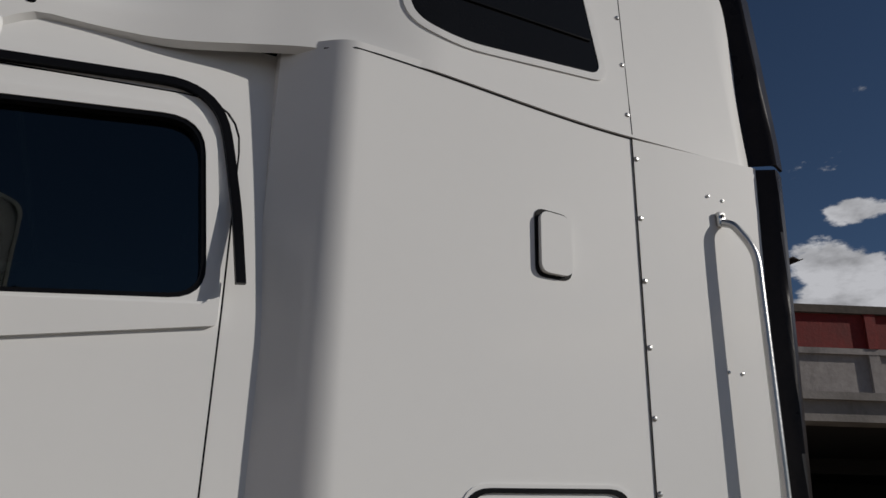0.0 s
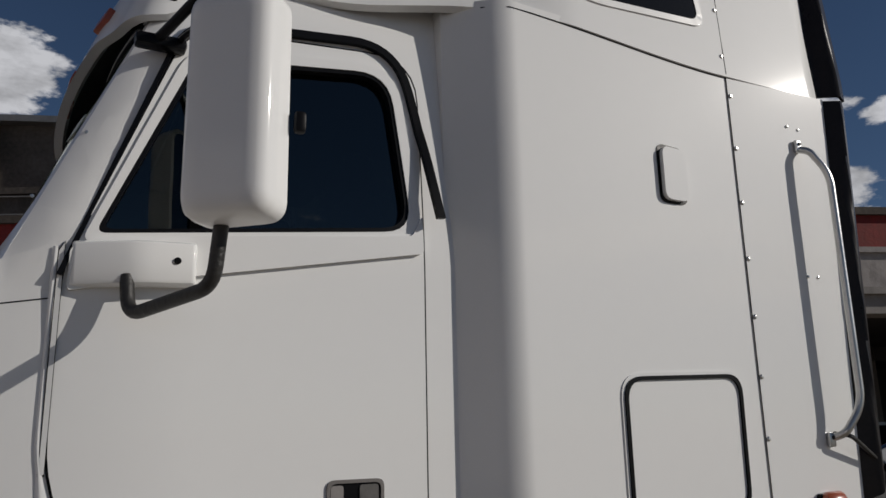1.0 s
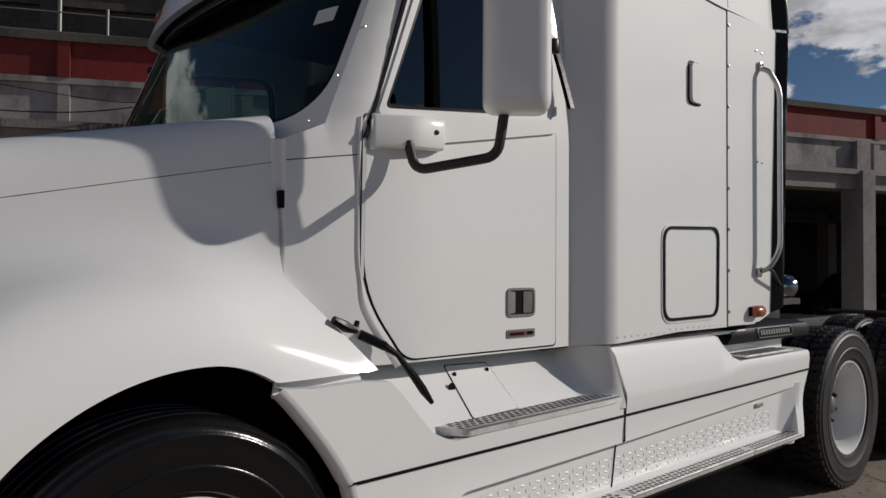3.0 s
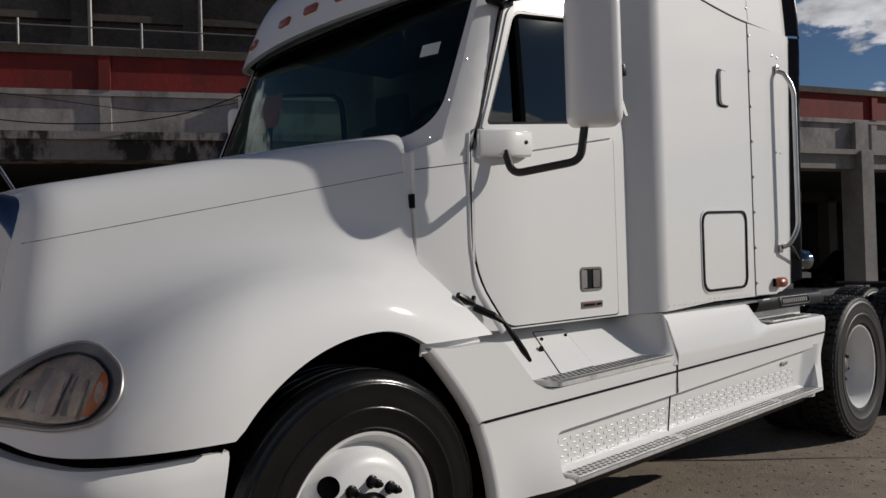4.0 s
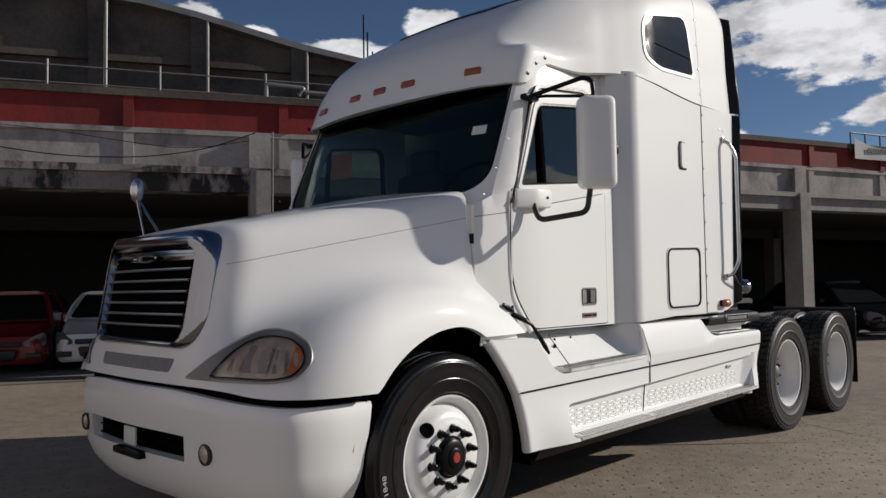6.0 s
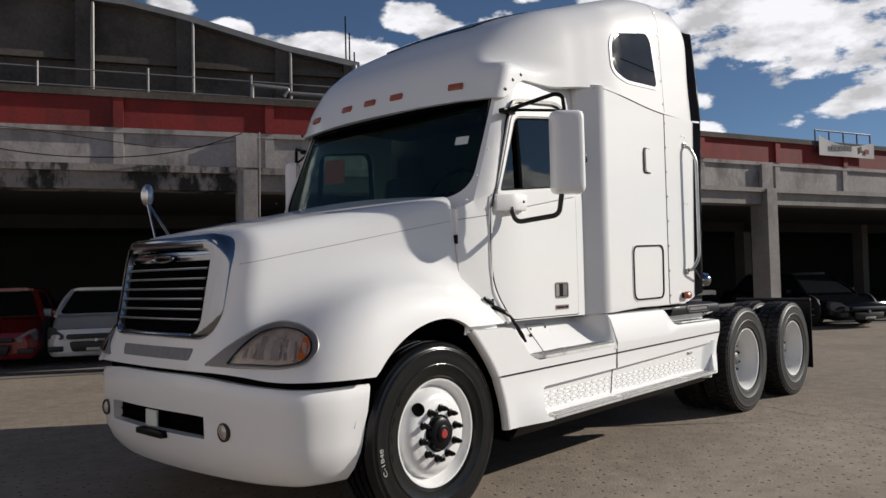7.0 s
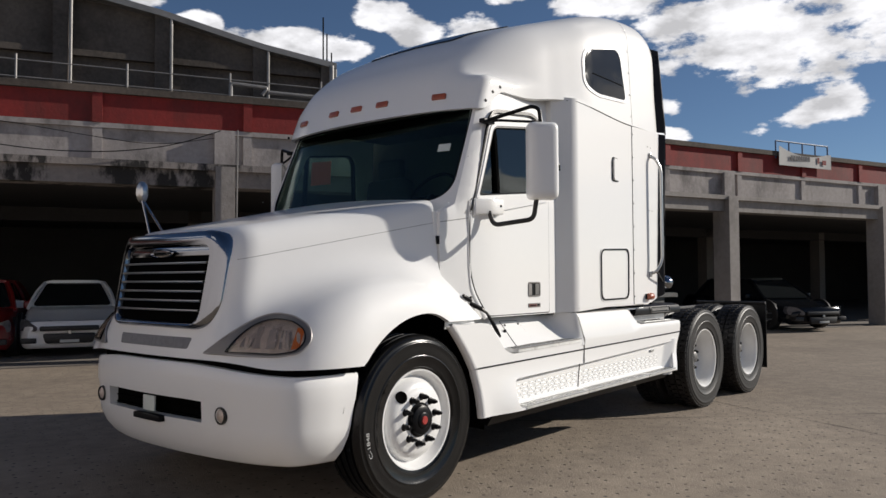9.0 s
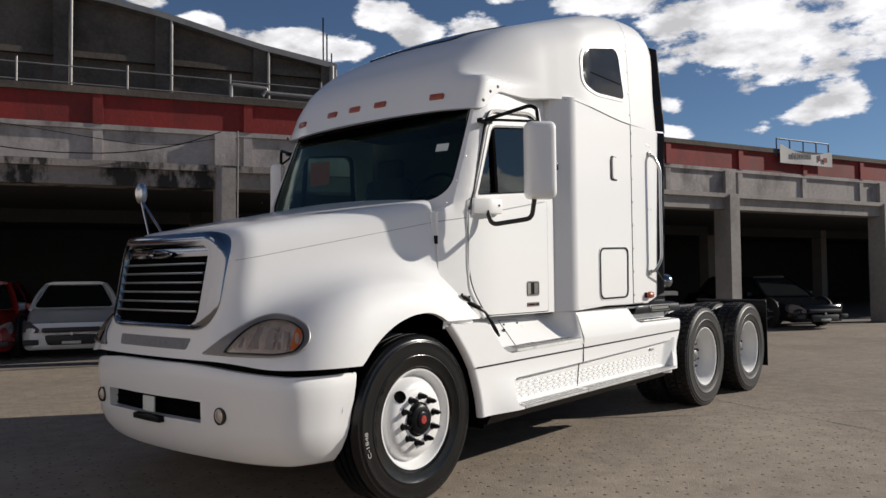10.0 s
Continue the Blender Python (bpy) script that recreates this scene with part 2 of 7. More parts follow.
def tube(bm, pts, r, seg=10, bend=0.0, cap=True, steps=6):
    pts = rounded(pts, bend, steps, False) if bend else [Vector(p) for p in pts]
    rings, up = [], None
    for i, p in enumerate(pts):
        d = (pts[min(i + 1, len(pts) - 1)] - pts[max(i - 1, 0)]).normalized()
        if up is None:
            up = d.orthogonal().normalized()
        up = (up - d * up.dot(d)).normalized()
        side = d.cross(up)
        rad = r[i] if isinstance(r, (list, tuple)) else r
        rings.append([bm.verts.new(p + rad * (up * math.cos(2 * math.pi * k / seg) + side * math.sin(2 * math.pi * k / seg))) for k in range(seg)])
    for a, b in zip(rings, rings[1:]):
        for k in range(seg):
            bm.faces.new((a[k], a[(k + 1) % seg], b[(k + 1) % seg], b[k]))
    if cap:
        bm.faces.new(list(reversed(rings[0])))
        bm.faces.new(rings[-1])
    bmesh.ops.recalc_face_normals(bm, faces=bm.faces)


def plate(outer, holes, place, thick, cuts_a=(), cuts_b=()):
    """A flat outline with holes, cut into strips, given thickness and then bent by place(a, b, depth)."""
    bm = bmesh.new()
    for loop in [outer] + list(holes):
        vs = [bm.verts.new((p[0], p[1], 0)) for p in loop]
        for i in range(len(vs)):
            bm.edges.new((vs[i - 1], vs[i]))
    bmesh.ops.triangle_fill(bm, use_beauty=True, use_dissolve=False, edges=bm.edges[:])
    for axis, cuts in ((0, cuts_a), (1, cuts_b)):
        for c in cuts:
            co, no = [0, 0, 0], [0, 0, 0]
            co[axis], no[axis] = c, 1
            bmesh.ops.bisect_plane(bm, geom=bm.verts[:] + bm.edges[:] + bm.faces[:], plane_co=co, plane_no=no, dist=1e-5)
    bmesh.ops.recalc_face_normals(bm, faces=bm.faces)
    if bm.faces[:] and bm.faces[:][0].normal.z > 0:
        bmesh.ops.reverse_faces(bm, faces=bm.faces)
    if thick:
        ext = bmesh.ops.extrude_face_region(bm, geom=bm.faces[:])
        for v in ext["geom"]:
            if isinstance(v, bmesh.types.BMVert):
                v.co.z = thick
    for v in bm.verts:
        v.co = place(*v.co)
    bmesh.ops.recalc_face_normals(bm, faces=bm.faces)
    return bm


def frange(a, b, n):
    return [a + (b - a) * i / (n - 1) for i in range(n)]


def smin(a, b, k):
    h = np.maximum(k - np.abs(a - b), 0) / k
    return np.minimum(a, b) - h * h * k / 4


def smax(a, b, k):
    return -smin(-a, -b, k)


def step01(a, b, x):
    t = np.clip((x - a) / (b - a), 0, 1)
    return t * t * (3 - 2 * t)


def shell(field, centre, az, el, low, reach=4.0):
    """The skin field = 0 as seen from a point inside it, over a fan of bearings, down to the height low(x, y)."""
    cx, cy, cz = centre
    A = np.array(az)[:, None]

    def skin(A, E):
        dx, dy, dz = -np.cos(A) * np.cos(E), np.sin(A) * np.cos(E), np.sin(E)
        lo, hi = np.zeros_like(dx), np.full_like(dx, reach)
        for _ in range(34):
            mid = (lo + hi) / 2
            out = field(cx + dx * mid, cy + dy * mid, cz + dz * mid) > 0
            hi, lo = np.where(out, mid, hi), np.where(out, lo, mid)
        return cx + dx * lo, cy + dy * lo, cz + dz * lo

    # the lowest elevation that still lies above the lower edge
    probe = np.linspace(el[1], el[0], 240)[None, :] + 0 * A
    x, y, z = skin(A + 0 * probe, probe)
    above = z > low(x, y)
    first = np.argmin(above, axis=1)
    first[above.all(axis=1)] = probe.shape[1] - 1
    first = np.maximum(first, 1)
    rows = np.arange(len(az))
    hi_e, lo_e = probe[rows, first - 1], probe[rows, first]
    for _ in range(20):
        mid = (hi_e + lo_e) / 2
        x, y, z = skin(A, mid[:, None])
        ok = (z > low(x, y))[:, 0]
        hi_e, lo_e = np.where(ok, mid, hi_e), np.where(ok, lo_e, mid)
    T = np.linspace(0, 1, el[2])[None, :]
    E = hi_e[:, None] + (el[1] - hi_e[:, None]) * T
    x, y, z = skin(A + 0 * E, E)
    bm = bmesh.new()
    grid = [[bm.verts.new((x[i, j], y[i, j], z[i, j])) for j in range(x.shape[1])] for i in range(x.shape[0])]
    for i in range(len(grid) - 1):
        for j in range(x.shape[1] - 1):
            bm.faces.new((grid[i][j], grid[i + 1][j], grid[i + 1][j + 1], grid[i][j + 1]))
    bmesh.ops.recalc_face_normals(bm, faces=bm.faces)
    return bm


def cut(bm, co, no):
    bmesh.ops.bisect_plane(bm, geom=bm.verts[:] + bm.edges[:] + bm.faces[:], plane_co=co, plane_no=no, dist=1e-5)


def thicken(bm, inward, t):
    """Gives an open skin a rim of depth t towards a point."""
    rim = [e for e in bm.edges if e.is_boundary]
    made = bmesh.ops.extrude_edge_only(bm, edges=rim)
    for v in made["geom"]:
        if isinstance(v, bmesh.types.BMVert):
            d = Vector(inward) - v.co
            v.co += d.normalized() * t
    bmesh.ops.recalc_face_normals(bm, faces=bm.faces)


def profile_run(bm, pts, x0, x1, shear=None, caps=True):
    """A closed (y, z) outline drawn out from x0 to x1; shear(y, z) moves the ends in x: (front, rear)."""
    rings = []
    for k, xx in enumerate((x0, x1)):
        rings.append([bm.verts.new((xx + (shear(y, z)[k] if shear else 0), y, z)) for y, z in pts])
    n = len(pts)
    for i in range(n):
        bm.faces.new((rings[0][i], rings[0][(i + 1) % n], rings[1][(i + 1) % n], rings[1][i]))
    if caps:
        bm.faces.new(list(reversed(rings[0])))
        bm.faces.new(rings[1])
    bmesh.ops.recalc_face_normals(bm, faces=bm.faces)


def bars(bm, rows, place, depth=0.002):
    """Raised little bars: rows of (a0, b0, a1, b1) set on place(a, b, depth)."""
    for a0, b0, a1, b1 in rows:
        f = [bm.verts.new(place(a, b, -depth)) for a, b in ((a0, b0), (a1, b0), (a1, b1), (a0, b1))]
        g = [bm.verts.new(place(a, b, depth)) for a, b in ((a0, b0), (a1, b0), (a1, b1), (a0, b1))]
        bm.faces.new(f)
        for i in range(4):
            bm.faces.new((f[i], g[i], g[(i + 1) % 4], f[(i + 1) % 4]))
    bmesh.ops.recalc_face_normals(bm, faces=bm.faces)


# ---- the truck: front axle at x = 0, nose towards -x, near side towards -y ----
truck = thing("truck", "white long-nosed sleeper tractor truck parked on concrete", "truck")


def front_x(y, z):
    return -0.915 - 0.17 * (1.64 - z) + 0.10 * y * y


def hood_field(x, y, z):
    y = np.abs(y)
    top = z - (1.665 + 0.205 * (x + 0.9) - 0.03 * (y / 0.8) ** 2)
    side = (y - (0.655 + 0.315 * (x + 0.91) + 0.10 * (1.5 - z))) * 0.95
    front = front_x(y, z) - x
    body = smax(smax(top, side, 0.16 - 0.10 * step01(-0.3, 0.35, x)), front, 0.13)
    crest = np.where(x < 0, 1.40 - 0.38 * x * x, 1.40 - 0.74 * x * x)
    f_top = (z - crest) * 0.9
    f_side = y - 1.262
    f_front = -(x + 1.05 - 0.05 * y * y)
    fender = smax(smax(f_front, f_side, 0.54), f_top, 0.30)
    return smin(body, fender, 0.17)


ARCH_X, ARCH_Z, ARCH_R = 0.06, 0.50, 0.655


def hood_low(x, y):
    arch = ARCH_Z - 0.008 + np.sqrt(np.maximum(ARCH_R ** 2 - (x - ARCH_X) ** 2 * np.where(x > ARCH_X, 2.0, 1.0), 0))
    arch = np.where(x > ARCH_X, np.maximum(arch, 1.085), arch)
    hem = 0.912 - 0.036 * step01(0.6, 1.1, np.abs(y))
    line = np.where(x > 0.2, 1.085, hem)
    return np.where(np.abs(y) > 0.7, np.maximum(line, arch), hem)


def build_hood():
    bm = shell(hood_field, (0.8, 0, 0.8), np.radians(np.linspace(-86.5, 86.5, 261)), (radians(-2), radians(80), 80), hood_low)
    cut(bm, (0.372, 0, 0), (1, 0, 0))
    slant = Vector((0.30, 0, 0.27)).normalized()
    cut(bm, (0.378, 0, 1.365), slant)
    gone = []
    for f in bm.faces:
        c = f.calc_center_median()
        if c.x > 0.372 and (c - Vector((0.378, 0, 1.365))).dot(slant) > 0:
            gone.append(f)
    bmesh.ops.delete(bm, geom=gone, context='FACES')
    thicken(bm, (0.3, 0, 1.0), 0.035)
    hood = part("hood", bm, WHITE, truck, "smooth white hood with flared fenders", 60)
    # panel joint along the flank, a fine dark groove laid on the skin
    for s in (-1, 1):
        bm = bmesh.new()
        rows = []
        for t in np.linspace(0, 1, 40):
            x = -0.90 + t * 1.272
            z = 1.468 + 0.205 * (x + 0.9)
            ys = np.linspace(0.3, 1.3, 2000)
            skin = np.nonzero(hood_field(x + 0 * ys, ys, z + 0 * ys) <= 0)[0]
            if len(skin):
                rows.append((x, ys[skin[-1]], z))
        tube(bm, [(x, s * (y - 0.0004), z) for x, y, z in rows], 0.0014, 6)
        part("panel_joint", bm, BLACK, hood, "thin dark panel joint")


build_hood()


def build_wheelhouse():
    """Liner above the front wheel, engine and chassis mass, blackened for the shade there."""
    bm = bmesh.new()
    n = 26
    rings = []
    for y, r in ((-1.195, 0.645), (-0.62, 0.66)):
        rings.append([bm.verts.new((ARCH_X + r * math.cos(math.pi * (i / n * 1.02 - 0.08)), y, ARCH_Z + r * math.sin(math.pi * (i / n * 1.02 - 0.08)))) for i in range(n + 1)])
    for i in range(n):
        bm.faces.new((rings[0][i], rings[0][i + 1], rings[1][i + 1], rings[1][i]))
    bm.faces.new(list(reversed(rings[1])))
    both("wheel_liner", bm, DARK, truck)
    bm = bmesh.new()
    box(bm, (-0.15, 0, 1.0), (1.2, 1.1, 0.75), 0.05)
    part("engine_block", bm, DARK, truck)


build_wheelhouse()

# ---- bumper ----
def arc_of(points, n):
    """Points at even steps along a smoothed polyline."""
    pts = rounded(points, 0.30, 12, False)
    run = [0.0]
    for a, b in zip(pts, pts[1:]):
        run.append(run[-1] + (b - a).length)
    out = []
    for i in range(n):
        s = run[-1] * i / (n - 1)
        k = max(j for j in range(len(run)) if run[j] <= s + 1e-9)
        k = min(k, len(pts) - 2)
        t = (s - run[k]) / max(run[k + 1] - run[k], 1e-9)
        out.append(pts[k].lerp(pts[k + 1], t))
    return out


def build_bumper():
    half = [(-1.085, 0), (-1.06, 0.45), (-1.00, 0.85), (-0.875, 1.115), (-0.70, 1.185), (-0.47, 1.205)]
    line = [(x, -y) for x, y in reversed(half)] + [(-1.06, 0.45), (-0.975, 0.84), (-0.80, 1.07), (-0.60, 1.15), (-0.47, 1.17)]
    path = arc_of(line, 97)
    prof = [(-0.05, 0.872), (-0.012, 0.872), (0.0, 0.855), (0.004, 0.80), (0.004, 0.72), (-0.004, 0.675), (-0.008, 0.56), (-0.018, 0.50), (-0.05, 0.42), (-0.095, 0.36), (-0.11, 0.345), (-0.15, 0.345)]
    bm = bmesh.new()
    rows = []
    for i, p in enumerate(path):
        d = (path[min(i + 1, 96)] - path[max(i - 1, 0)]).normalized()
        nrm = Vector((-d.y, d.x))
        s = abs(i - 48) / 48
        lift = 0.015 - 0.052 * float(step01(0.2, 0.8, s))
        row = []
        for off, z in prof:
            q = p + nrm * off
            fall = (z - 0.345) / 0.527
            x = q.x - 0.09 * (1 - fall) * max(0, (s - 0.8) / 0.2) ** 2
            row.append(bm.verts.new((x, q.y, z + lift * fall)))
        rows.append(row)
    for a, b in zip(rows, rows[1:]):
        for j in range(len(prof) - 1):
            bm.faces.new((a[j], b[j], b[j + 1], a[j + 1]))
    # two openings under the number plate
    bm.normal_update()
    gone = []
    for f in bm.faces:
        c = f.calc_center_median()
        if 0.555 < c.z < 0.70 and c.x < -0.94 and -0.555 < c.y < 0.51 and f.normal.x ** 2 > 0.5:
            gone.append(f)
    bmesh.ops.delete(bm, geom=gone, context='FACES')
    inner = [e for e in bm.edges if e.is_boundary and all(0.5 < v.co.z < 0.72 and v.co.x < -0.9 for v in e.verts)]
    made = bmesh.ops.extrude_edge_only(bm, edges=inner)
    for v in made["geom"]:
        if isinstance(v, bmesh.types.BMVert):
            v.co.x += 0.06
    bmesh.ops.recalc_face_normals(bm, faces=bm.faces)
    bumper = part("bumper", bm, WHITE, truck, "white moulded plastic front bumper with two dark openings", 45)
    # black block behind the openings, painting in their shade
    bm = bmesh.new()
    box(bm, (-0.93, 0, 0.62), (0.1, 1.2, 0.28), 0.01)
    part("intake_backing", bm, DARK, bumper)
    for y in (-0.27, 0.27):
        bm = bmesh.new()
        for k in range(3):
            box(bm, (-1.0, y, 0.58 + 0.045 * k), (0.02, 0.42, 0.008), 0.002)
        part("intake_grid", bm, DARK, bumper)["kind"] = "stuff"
    bm = bmesh.new()
    box(bm, (-1.060, -0.02, 0.625), (0.012, 0.13, 0.09), 0.004)
    part("plate_card", bm, PAPER, bumper, "pale blank plate hung in the bumper opening")
    bm = bmesh.new()
    box(bm, (-1.075, -0.05, 0.55), (0.05, 0.30, 0.035), 0.008)
    part("tow_bracket", bm, BLACK, bumper)
    for y in (-0.70, 0.66):
        bm = bmesh.new()
        lathe(bm, [(0.001, -1.030), (0.028, -1.027), (0.038, -1.018), (0.042, -0.97)], (0, y, 0.615), 28, 'x')
        lamp = part("fog_lamp", bm, REFLECTOR, bumper, "round clear fog lamp")
        bm = bmesh.new()
        lathe(bm, [(0.039, -1.006), (0.042, -1.029), (0.048, -1.025), (0.051, -0.97)], (0, y, 0.615), 28, 'x')
        part("bezel", bm, GREASE, lamp)
    # black sheet drawn for the shade in the gap between bumper and hood
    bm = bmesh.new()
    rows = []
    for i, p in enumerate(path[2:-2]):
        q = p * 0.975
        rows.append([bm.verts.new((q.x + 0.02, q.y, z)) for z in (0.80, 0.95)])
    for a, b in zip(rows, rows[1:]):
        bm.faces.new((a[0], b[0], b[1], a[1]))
    part("gap_shade", bm, DARK, truck)


build_bumper()


def skin_point(y0, z, x_from=-1.3):
    """The hood's skin met from the front at a given y and z."""
    xs = np.linspace(x_from, 0.2, 1500)
    return float(xs[np.argmax(hood_field(xs, y0 + 0 * xs, z + 0 * xs) < 0)])


# ---- grille and lamps ----
def grille_x(y, z):
    return min(front_x(y, z), skin_point(y, z) - 0.004)


def build_grille():
    def ring(w_top, w_bot, z0, z1, r, n=8):
        return rounded([(-w_top, z1), (w_top, z1), (w_bot, z0), (-w_bot, z0)], [r, r, r * 1.1, r * 1.1], n)
    levels = [(0.600, 0.595, 1.078, 1.636, 0.17, -0.065), (0.606, 0.600, 1.072, 1.646, 0.17, -0.012), (0.597, 0.590, 1.075, 1.648, 0.165, 0.024), (0.572, 0.563, 1.083, 1.640, 0.15, 0.044), (0.528, 0.515, 1.097, 1.608, 0.12, 0.054),
              (0.488, 0.476, 1.112, 1.568, 0.08, 0.045), (0.476, 0.464, 1.120, 1.554, 0.07, 0.012), (0.472, 0.460, 1.122, 1.550, 0.07, -0.03)]
    bm = bmesh.new()
    loops = []
    for wt, wb, z0, z1, r, out in levels:
        loops.append([bm.verts.new((front_x(y, z) - out + 0.035 * (abs(y) > 0.0) * min(1, max(0, (abs(y) - 0.44) / 0.16)) ** 2, y, z)) for y, z in ring(wt, wb, z0, z1, r)])
    for a, b in zip(loops, loops[1:]):
        for i in range(len(a)):
            bm.faces.new((a[i - 1], a[i], b[i], b[i - 1]))
    bmesh.ops.recalc_face_normals(bm, faces=bm.faces)
    grille = part("grille", bm, CHROME, truck, "wide chrome grille surround", 50)
    # black sheet whose colour gives the shade behind the slats
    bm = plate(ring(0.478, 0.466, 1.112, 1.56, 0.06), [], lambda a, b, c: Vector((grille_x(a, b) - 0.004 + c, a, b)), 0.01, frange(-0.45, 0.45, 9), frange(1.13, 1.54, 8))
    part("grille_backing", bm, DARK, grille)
    for k in range(6):
        z = 1.183 + k * 0.0552
        bm = bmesh.new()
        w = 0.464 + 0.012 * (z - 1.12) / 0.43
        sect = [(-0.046, 0.0), (-0.045, 0.0035), (-0.036, 0.006), (-0.004, 0.003), (-0.004, -0.005), (-0.041, -0.007)]
        rows = []
        for y in frange(-w, w, 13):
            rows.append([bm.verts.new((grille_x(y, z) + ox, y, z + oz)) for ox, oz in sect])
        for a, b in zip(rows, rows[1:]):
            for i in range(len(sect)):
                bm.faces.new((a[i - 1], a[i], b[i], b[i - 1]))
        bmesh.ops.recalc_face_normals(bm, faces=bm.faces)
        part("slat", bm, STEEL, grille)
    bm = bmesh.new()
    rows = []
    for y in frange(-0.465, 0.465, 13):
        rows.append([bm.verts.new((front_x(y, z) - o, y, z)) for o, z in ((0.0, 1.498), (0.020, 1.502), (0.026, 1.522), (0.018, 1.556))])
    for a, b in zip(rows, rows[1:]):
        for i in range(3):
            bm.faces.new((a[i], b[i], b[i + 1], a[i + 1]))
    part("top_bar", bm, CHROME, grille)
    bm = bmesh.new()
    lathe(bm, [(0.001, 0.012), (0.55, 0.012), (0.8, 0.010), (0.9, 0.016), (1.0, 0.010), (1.0, 0.0)], (0, 0, 0), 36, 'x')
    bmesh.ops.scale(bm, vec=(-1, 0.135, 0.027), verts=bm.verts)
    bmesh.ops.translate(bm, vec=(front_x(0, 1.5) - 0.030, 0, 1.52), verts=bm.verts)
    bmesh.ops.recalc_face_normals(bm, faces=bm.faces)
    part("emblem", bm, CHROME, grille, "oval chrome emblem")
    # mesh slot under the grille
    slot = rounded([(-0.415, 1.028), (0.385, 1.028), (0.365, 0.964), (-0.395, 0.964)], 0.016)
    bm = plate(slot, [], lambda a, b, c: Vector((skin_point(a, b) - 0.003 + c, a, b)), 0.02, frange(-0.4, 0.4, 15), frange(0.98, 1.02, 3))
    part("lower_vent", bm, GREY_MESH, truck, "grey mesh vent below the grille")


build_grille()


def build_headlights():
    # outline in bearing and height about the fender's corner
    cx, cy = -0.30, -0.45

    def on_skin(a, z, out):
        d = np.array((-math.cos(a), -math.sin(a)))
        lo, hi = 0.0, 1.6
        for _ in range(30):
            mid = (lo + hi) / 2
            if hood_field(np.array(cx + d[0] * mid), np.array(cy + d[1] * mid), np.array(z)) > 0:
                hi = mid
            else:
                lo = mid
        return Vector((cx + d[0] * (lo + out), cy + d[1] * (lo + out), z))

    A = math.radians
    outer = rounded([(A(9), 0.952), (A(22), 1.072), (A(31), 1.145), (A(41), 1.175), (A(51), 1.158), (A(56.5), 1.11), (A(57), 1.035), (A(53), 0.968), (A(45), 0.946), (A(28), 0.945)], [0.012] + [0.09] * 8 + [0.05], 6)
    inner = rounded([(A(20.5), 0.962), (A(25.5), 1.055), (A(32), 1.121), (A(41.5), 1.149), (A(50.5), 1.133), (A(54.6), 1.09), (A(54.8), 1.03), (A(51.5), 0.975), (A(44), 0.957)], [0.02] + [0.08] * 8, 6)
    cuts = frange(A(12), A(60), 16)
    bm = plate(outer, [inner], lambda a, b, c: on_skin(a, b, 0.012 - c), 0.02, cuts, frange(0.96, 1.165, 7))
    left, right = both("headlight", bm, LAMP_TRIM, truck, "teardrop headlight with clear lens and amber corner")
    for lamp, s in ((left, 1), (right, -1)):
        bm = plate(outer, [], lambda a, b, c: on_skin(a, b, 0.003 - c), 0.006, cuts, frange(0.96, 1.165, 7))
        part("housing", bm if s > 0 else flipped(bm), LAMP_GREY, lamp)
        bm = plate(inner, [], lambda a, b, c: on_skin(a, b, 0.006 - c), 0.003, cuts, frange(0.96, 1.165, 7))
        part("reflector", bm if s > 0 else flipped(bm), REFLECTOR, lamp)
        amber = rounded([(A(49.2), 0.984), (A(51.8), 1.098), (A(54.5), 1.088), (A(52.3), 0.990)], 0.006, 3)
        bm = plate(amber, [], lambda a, b, c: on_skin(a, b, 0.0085 - c), 0.002, cuts)
        part("turn_signal", bm if s > 0 else flipped(bm), AMBER, lamp, "amber turn signal")
        lip_in = rounded([(A(21.4), 0.9655), (A(26.0), 1.0515), (A(32.2), 1.1155), (A(41.5), 1.143), (A(50.2), 1.1275), (A(54.1), 1.087), (A(54.3), 1.033), (A(51.2), 0.9795), (A(44), 0.962)], [0.02] + [0.08] * 8, 6)
        bm = plate(inner, [lip_in], lambda a, b, c: on_skin(a, b, 0.0215 - c), 0.014, cuts, frange(0.96, 1.165, 7))
        part("lens_seal", bm if s > 0 else flipped(bm), BLACK, lamp, "black lens seal")
        for a0, a1, z0, z1 in ((A(44.5), A(48.6), 0.985, 1.085), (A(33), A(43.2), 0.985, 1.10), (A(27), A(32), 0.99, 1.045)):
            facet = rounded([(a0, z0), (a0 + A(1.2), z1), (a1 + A(1.0), z1 - 0.008), (a1, z0)], 0.012, 3)
            bm = plate(facet, [], lambda a, b, c: on_skin(a, b, 0.0105 - c + 0.006 * math.cos((a - a0) / (a1 - a0) * 6.28)), 0.002, frange(a0, a1, 9))
            part("facet", bm if s > 0 else flipped(bm), LAMP_CUP, lamp)
        bm = bmesh.new()
        edge = [on_skin(a, b, 0.0125) for a, b in outer]
        tube(bm, edge + [edge[0]], 0.0045, 6)
        part("chrome_edge", bm if s > 0 else flipped(bm), PIPE_EDGE, lamp, "thin bright metal edge")
        bm = plate(inner, [], lambda a, b, c: on_skin(a, b, 0.022 - c), 0.002, cuts, frange(0.96, 1.165, 7))
        part("lens", bm if s > 0 else flipped(bm), LENS, lamp, "clear plastic lens")


build_headlights()


# ---- cab ----
FAR = 0.87


